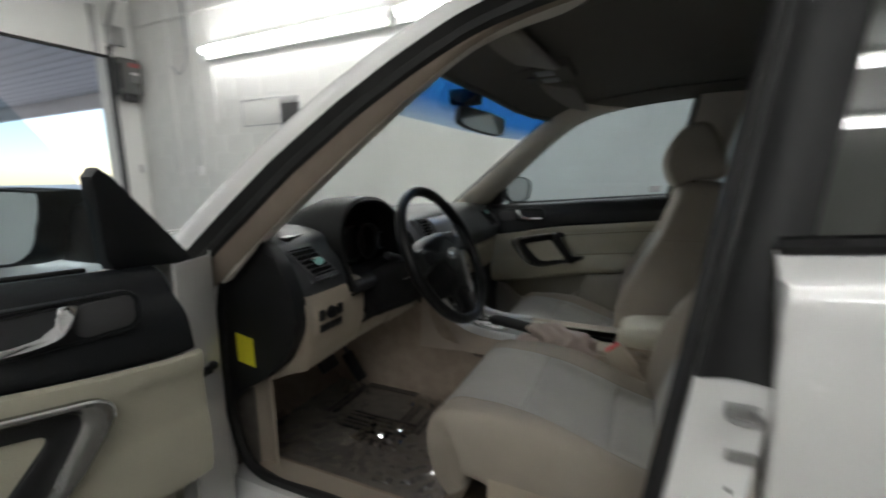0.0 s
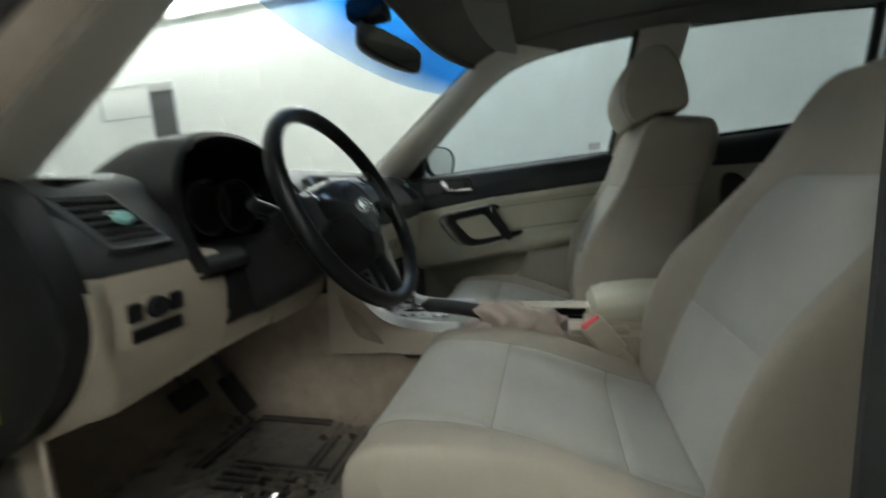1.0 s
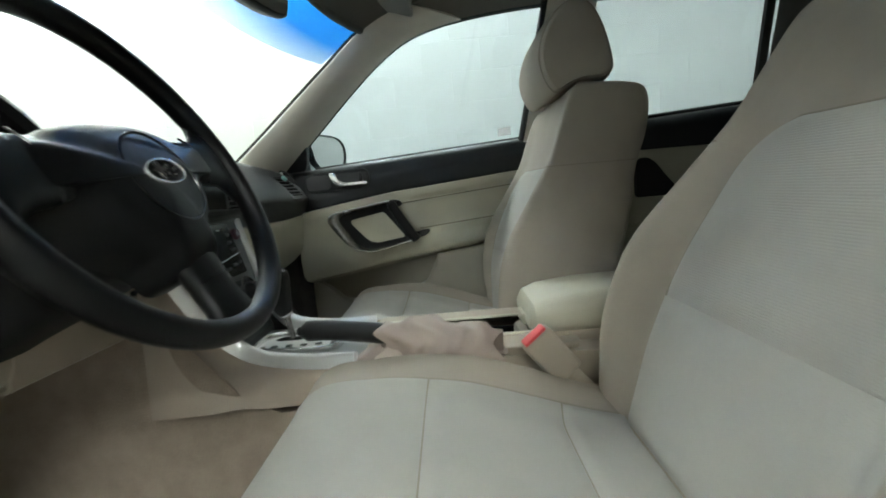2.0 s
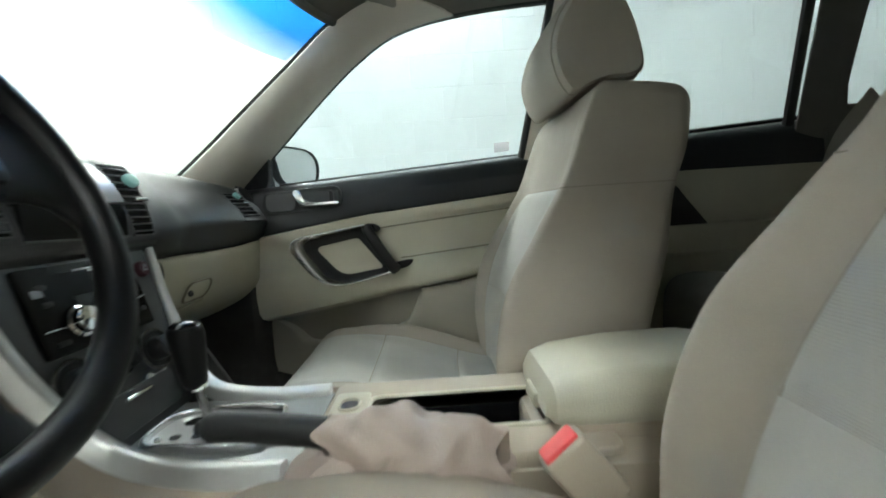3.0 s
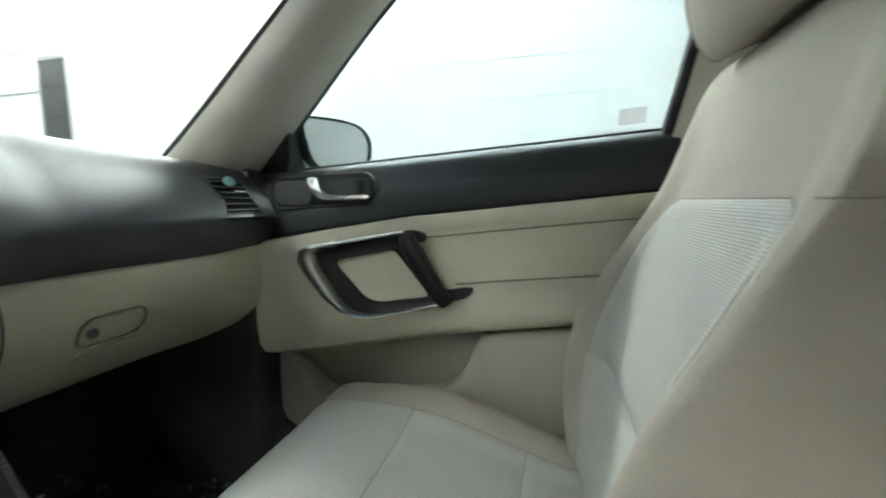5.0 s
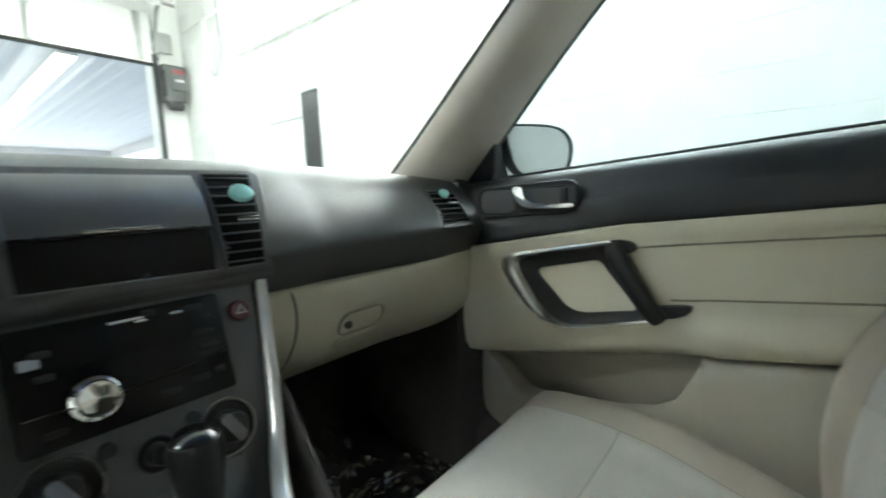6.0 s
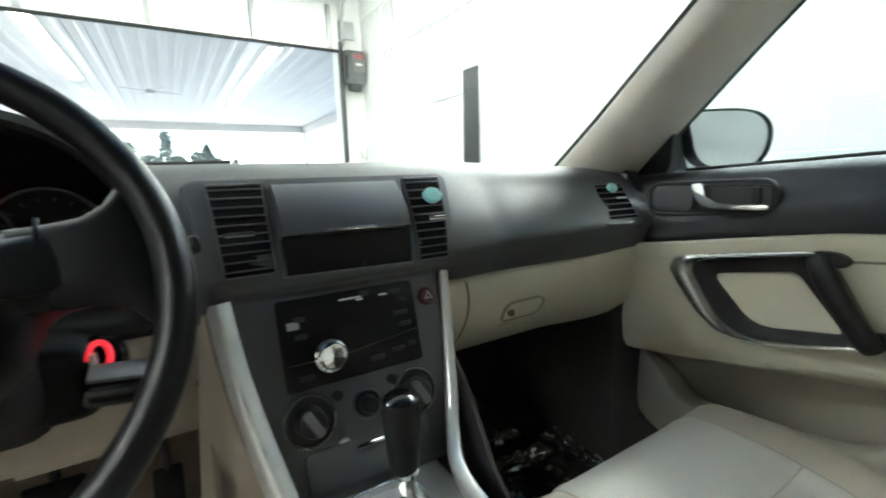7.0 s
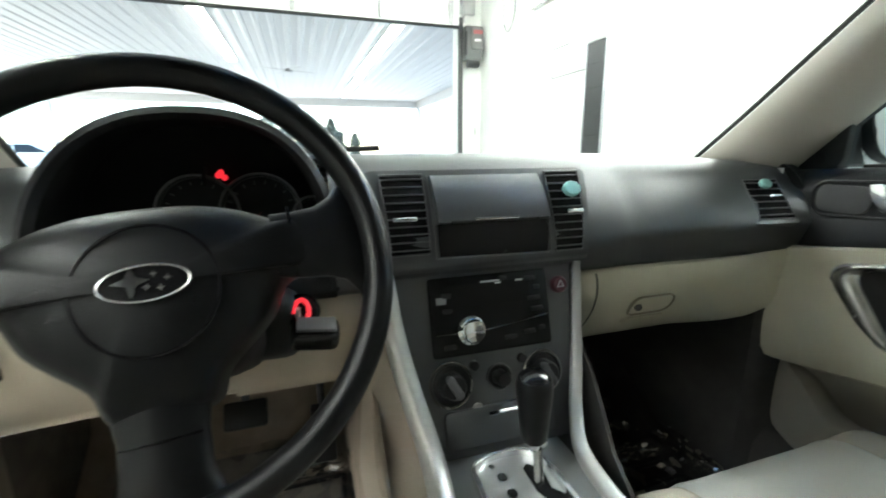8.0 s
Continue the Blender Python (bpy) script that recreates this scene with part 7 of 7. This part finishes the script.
part("stop", box((-0.880, 0.468, 0.716), (0.014, 0.010, 0.016), 0.003), BLACK, ck)
part("grommet", turned([(0, 0), (0.009, 0), (0.008, 0.004), (0, 0.004)], (-0.862, 0.478, 0.717), (-0.8, -0.5, 0), 16), RUBBER, ck)

# pedals
for x, nm, w, h, z in ((-0.37, "brake_pedal", 0.075, 0.05, 0.492), (-0.235, "accelerator_pedal", 0.045, 0.11, 0.425)):
    pd = base(nm, "black rubber faced " + nm.replace("_", " ") + " in the footwell", "pedal", (x, 0.62, z))
    part("pad", box((x, 0.62, z), (w, 0.018, h), 0.006, 2, Euler((radians(-35), 0, 0)).to_matrix()), BLACK, pd)
    part("arm", sweep(spline([(x, 0.63, z + 0.01), (x, 0.68, z + 0.12), (x, 0.70, z + 0.26)], 10), 0.007, n=8), DARKGREY, pd)

# floor mats, with crumpled clear film over them
def mat_and_film(x0, x1, y1, z0, rise, seed, who, pile, stripes, folds):
    fm = base("floor_mat", "dark pile floor mat in the " + who + " footwell", "floor mat", ((x0 + x1) / 2, 0.4, z0), group="floor mats")
    P = np.array([[(x, y, z0 + max(0, y - rise) ** 1.5 * 1.1) for y in np.linspace(0.12, y1 + 0.01, 14)] for x in np.linspace(x0, x1, 8)])
    part("carpet_face", sheet(P, 0.008), pile, fm)
    for cx, cy, w, l in stripes:
        part("rib", box((cx, cy, z0 + 0.0105), (w, l, 0.006), 0.002), BLACK, fm)
    r = np.random.default_rng(seed)
    ph = r.uniform(0, 6.28, (10, 3))
    fr = r.uniform(9, 85, (10, 2)) * r.choice([-1, 1], (10, 2))

    def film(x, y):
        h = sum(abs(math.sin(a * x + b * y + p)) / (1 + 0.035 * (abs(a) + abs(b))) for (a, b), (p, q, _) in zip(fr, ph))
        return z0 + 0.016 + max(0, y - rise) ** 1.5 * 1.1 + 0.0085 * h

    G = np.array([[(x + 0.004 * math.sin(40 * y), y, film(x, y)) for y in np.linspace(0.12, y1, 70)] for x in np.linspace(x0 - 0.01, x1 + 0.01, 56)])
    cf = base("plastic_film", "crumpled clear protective film over the floor mat", "plastic film", ((x0 + x1) / 2, 0.4, z0 + 0.02), group="films over the mats")
    o = part("film", sheet(G, 0), FILM, cf)
    o.visible_shadow = False
    for fx, fy, fw, fl in folds:
        Q = np.array([[(fx + fw * (a - 0.5), fy + fl * (b - 0.5), z0 + 0.030 + 0.006 * math.sin(3.1 * a) * math.sin(3.1 * b)) for b in np.linspace(0, 1, 15)] for a in np.linspace(0, 1, 11)])
        Q += r.uniform(-1, 1, Q.shape) * np.array([0.004, 0.004, 0.0055])
        o = part("film_fold", sheet(Q, 0), FOLD, cf, "sharply creased fold of film", 4)
        o.visible_shadow = False


LONG = [(x, 0.49, 0.009, 0.20) for x in (-0.192, -0.206)] + [(x, 0.42, 0.008, 0.22) for x in (-0.365, -0.382, -0.405, -0.422, -0.445)]
CROSS = [(-0.30, y, 0.20, 0.009) for y in (0.285, 0.305, 0.345, 0.362, 0.585, 0.605)]
mat_and_film(-0.62, -0.185, 0.70, 0.335, 0.66, 3, "driver's", BROWNMAT, LONG + CROSS, ((-0.25, 0.605, 0.12, 0.05), (-0.235, 0.325, 0.12, 0.10), (-0.46, 0.36, 0.12, 0.14)))
# Passenger's mat is darker than the driver's, footwell shade in its colour.
mat_and_film(0.19, 0.62, 0.75, 0.246, 0.56, 8, "passenger's", SHADECARPET, [(0.405, y, 0.237, 0.012) for y in np.linspace(0.2, 0.5, 7)], ((0.235, 0.30, 0.10, 0.20), (0.40, 0.24, 0.16, 0.10), (0.33, 0.47, 0.14, 0.16), (0.52, 0.40, 0.10, 0.18), (0.45, 0.53, 0.16, 0.05), (0.32, 0.525, 0.12, 0.04), (0.47, 0.65, 0.09, 0.10), (0.58, 0.50, 0.06, 0.16)))

# seat belts on the centre pillars
for s in (-1, 1):
    sb = base("seat_belt", "beige seat belt hanging along the centre pillar", "seat belt", (s * 0.69, -0.44, 1.1), group="front seat belts")
    pts = spline([(s * 0.655, -0.475, 1.17), (s * 0.672, -0.455, 1.0), (s * 0.682, -0.435, 0.75), (s * 0.685, -0.42, 0.45)], 20)
    part("webbing", sweep(pts, 0.024, 0.0012, 8, up=(s, 0, 0.1), power=6), BELT, sb)
    part("guide_loop", box((s * 0.652, -0.478, 1.175), (0.02, 0.06, 0.045), 0.008), TAN, sb, "beige guide loop")
    part("tongue", box((s * 0.668, -0.445, 0.86), (0.008, 0.05, 0.05), 0.004), GALV, sb, "steel tongue")
rb = base("rear_seat_belt", "beige rear seat belt down to the bench", "seat belt", (0.6, -1.2, 0.9))
part("webbing", sweep(spline([(0.630, -1.33, 1.075), (0.625, -1.225, 0.948), (0.61, -1.155, 0.77), (0.60, -1.098, 0.615)], 16), 0.024, 0.0012, 8, up=(1, 0, 0.1), power=6), BELT, rb)
part("tongue", box((0.600, -1.095, 0.605), (0.008, 0.05, 0.03), 0.004), CHROME, rb, "chrome tongue")


# ---- concrete blocks of the wall beside the car ----
def block_mesh(l, h, t=0.012):
    bm = box((0, 0, 0), (t, l - 0.0045, h - 0.0045), 0.0012, 1)
    me = bpy.data.meshes.new("block")
    bm.to_mesh(me)
    bm.free()
    me.materials.append(WALL)
    return me


full, half = block_mesh(0.40, 0.20), block_mesh(0.20, 0.20)
rest = bmesh.new()
for row in range(18):
    z = 0.1 + 0.2 * row
    y = -8.0 + (0.2 if row % 2 else 0.0)
    while y < FY - 0.05:
        c = y + 0.2
        if not (3.04 < c + 0.2 and c - 0.2 < 3.34 and 0.9 < z < 1.98):
            if -1.9 < c < 5.6 and 0.85 < z < 2.45:
                ob = new("block", full)
                ob.parent = wall_right
                ob.location = Vector((WX + 0.0035 + random.uniform(-0.0004, 0.0004), c, z)) - wall_right.location
            else:
                bmesh.ops.create_cube(rest, size=1, matrix=Matrix.Translation((WX + 0.0035, c, z)) @ Matrix.Diagonal((0.012, 0.3955, 0.1955, 1)))
        y += 0.4
br_ = link("block_rest", rest, WALL, wall_right)
br_["kind"] = "stuff"
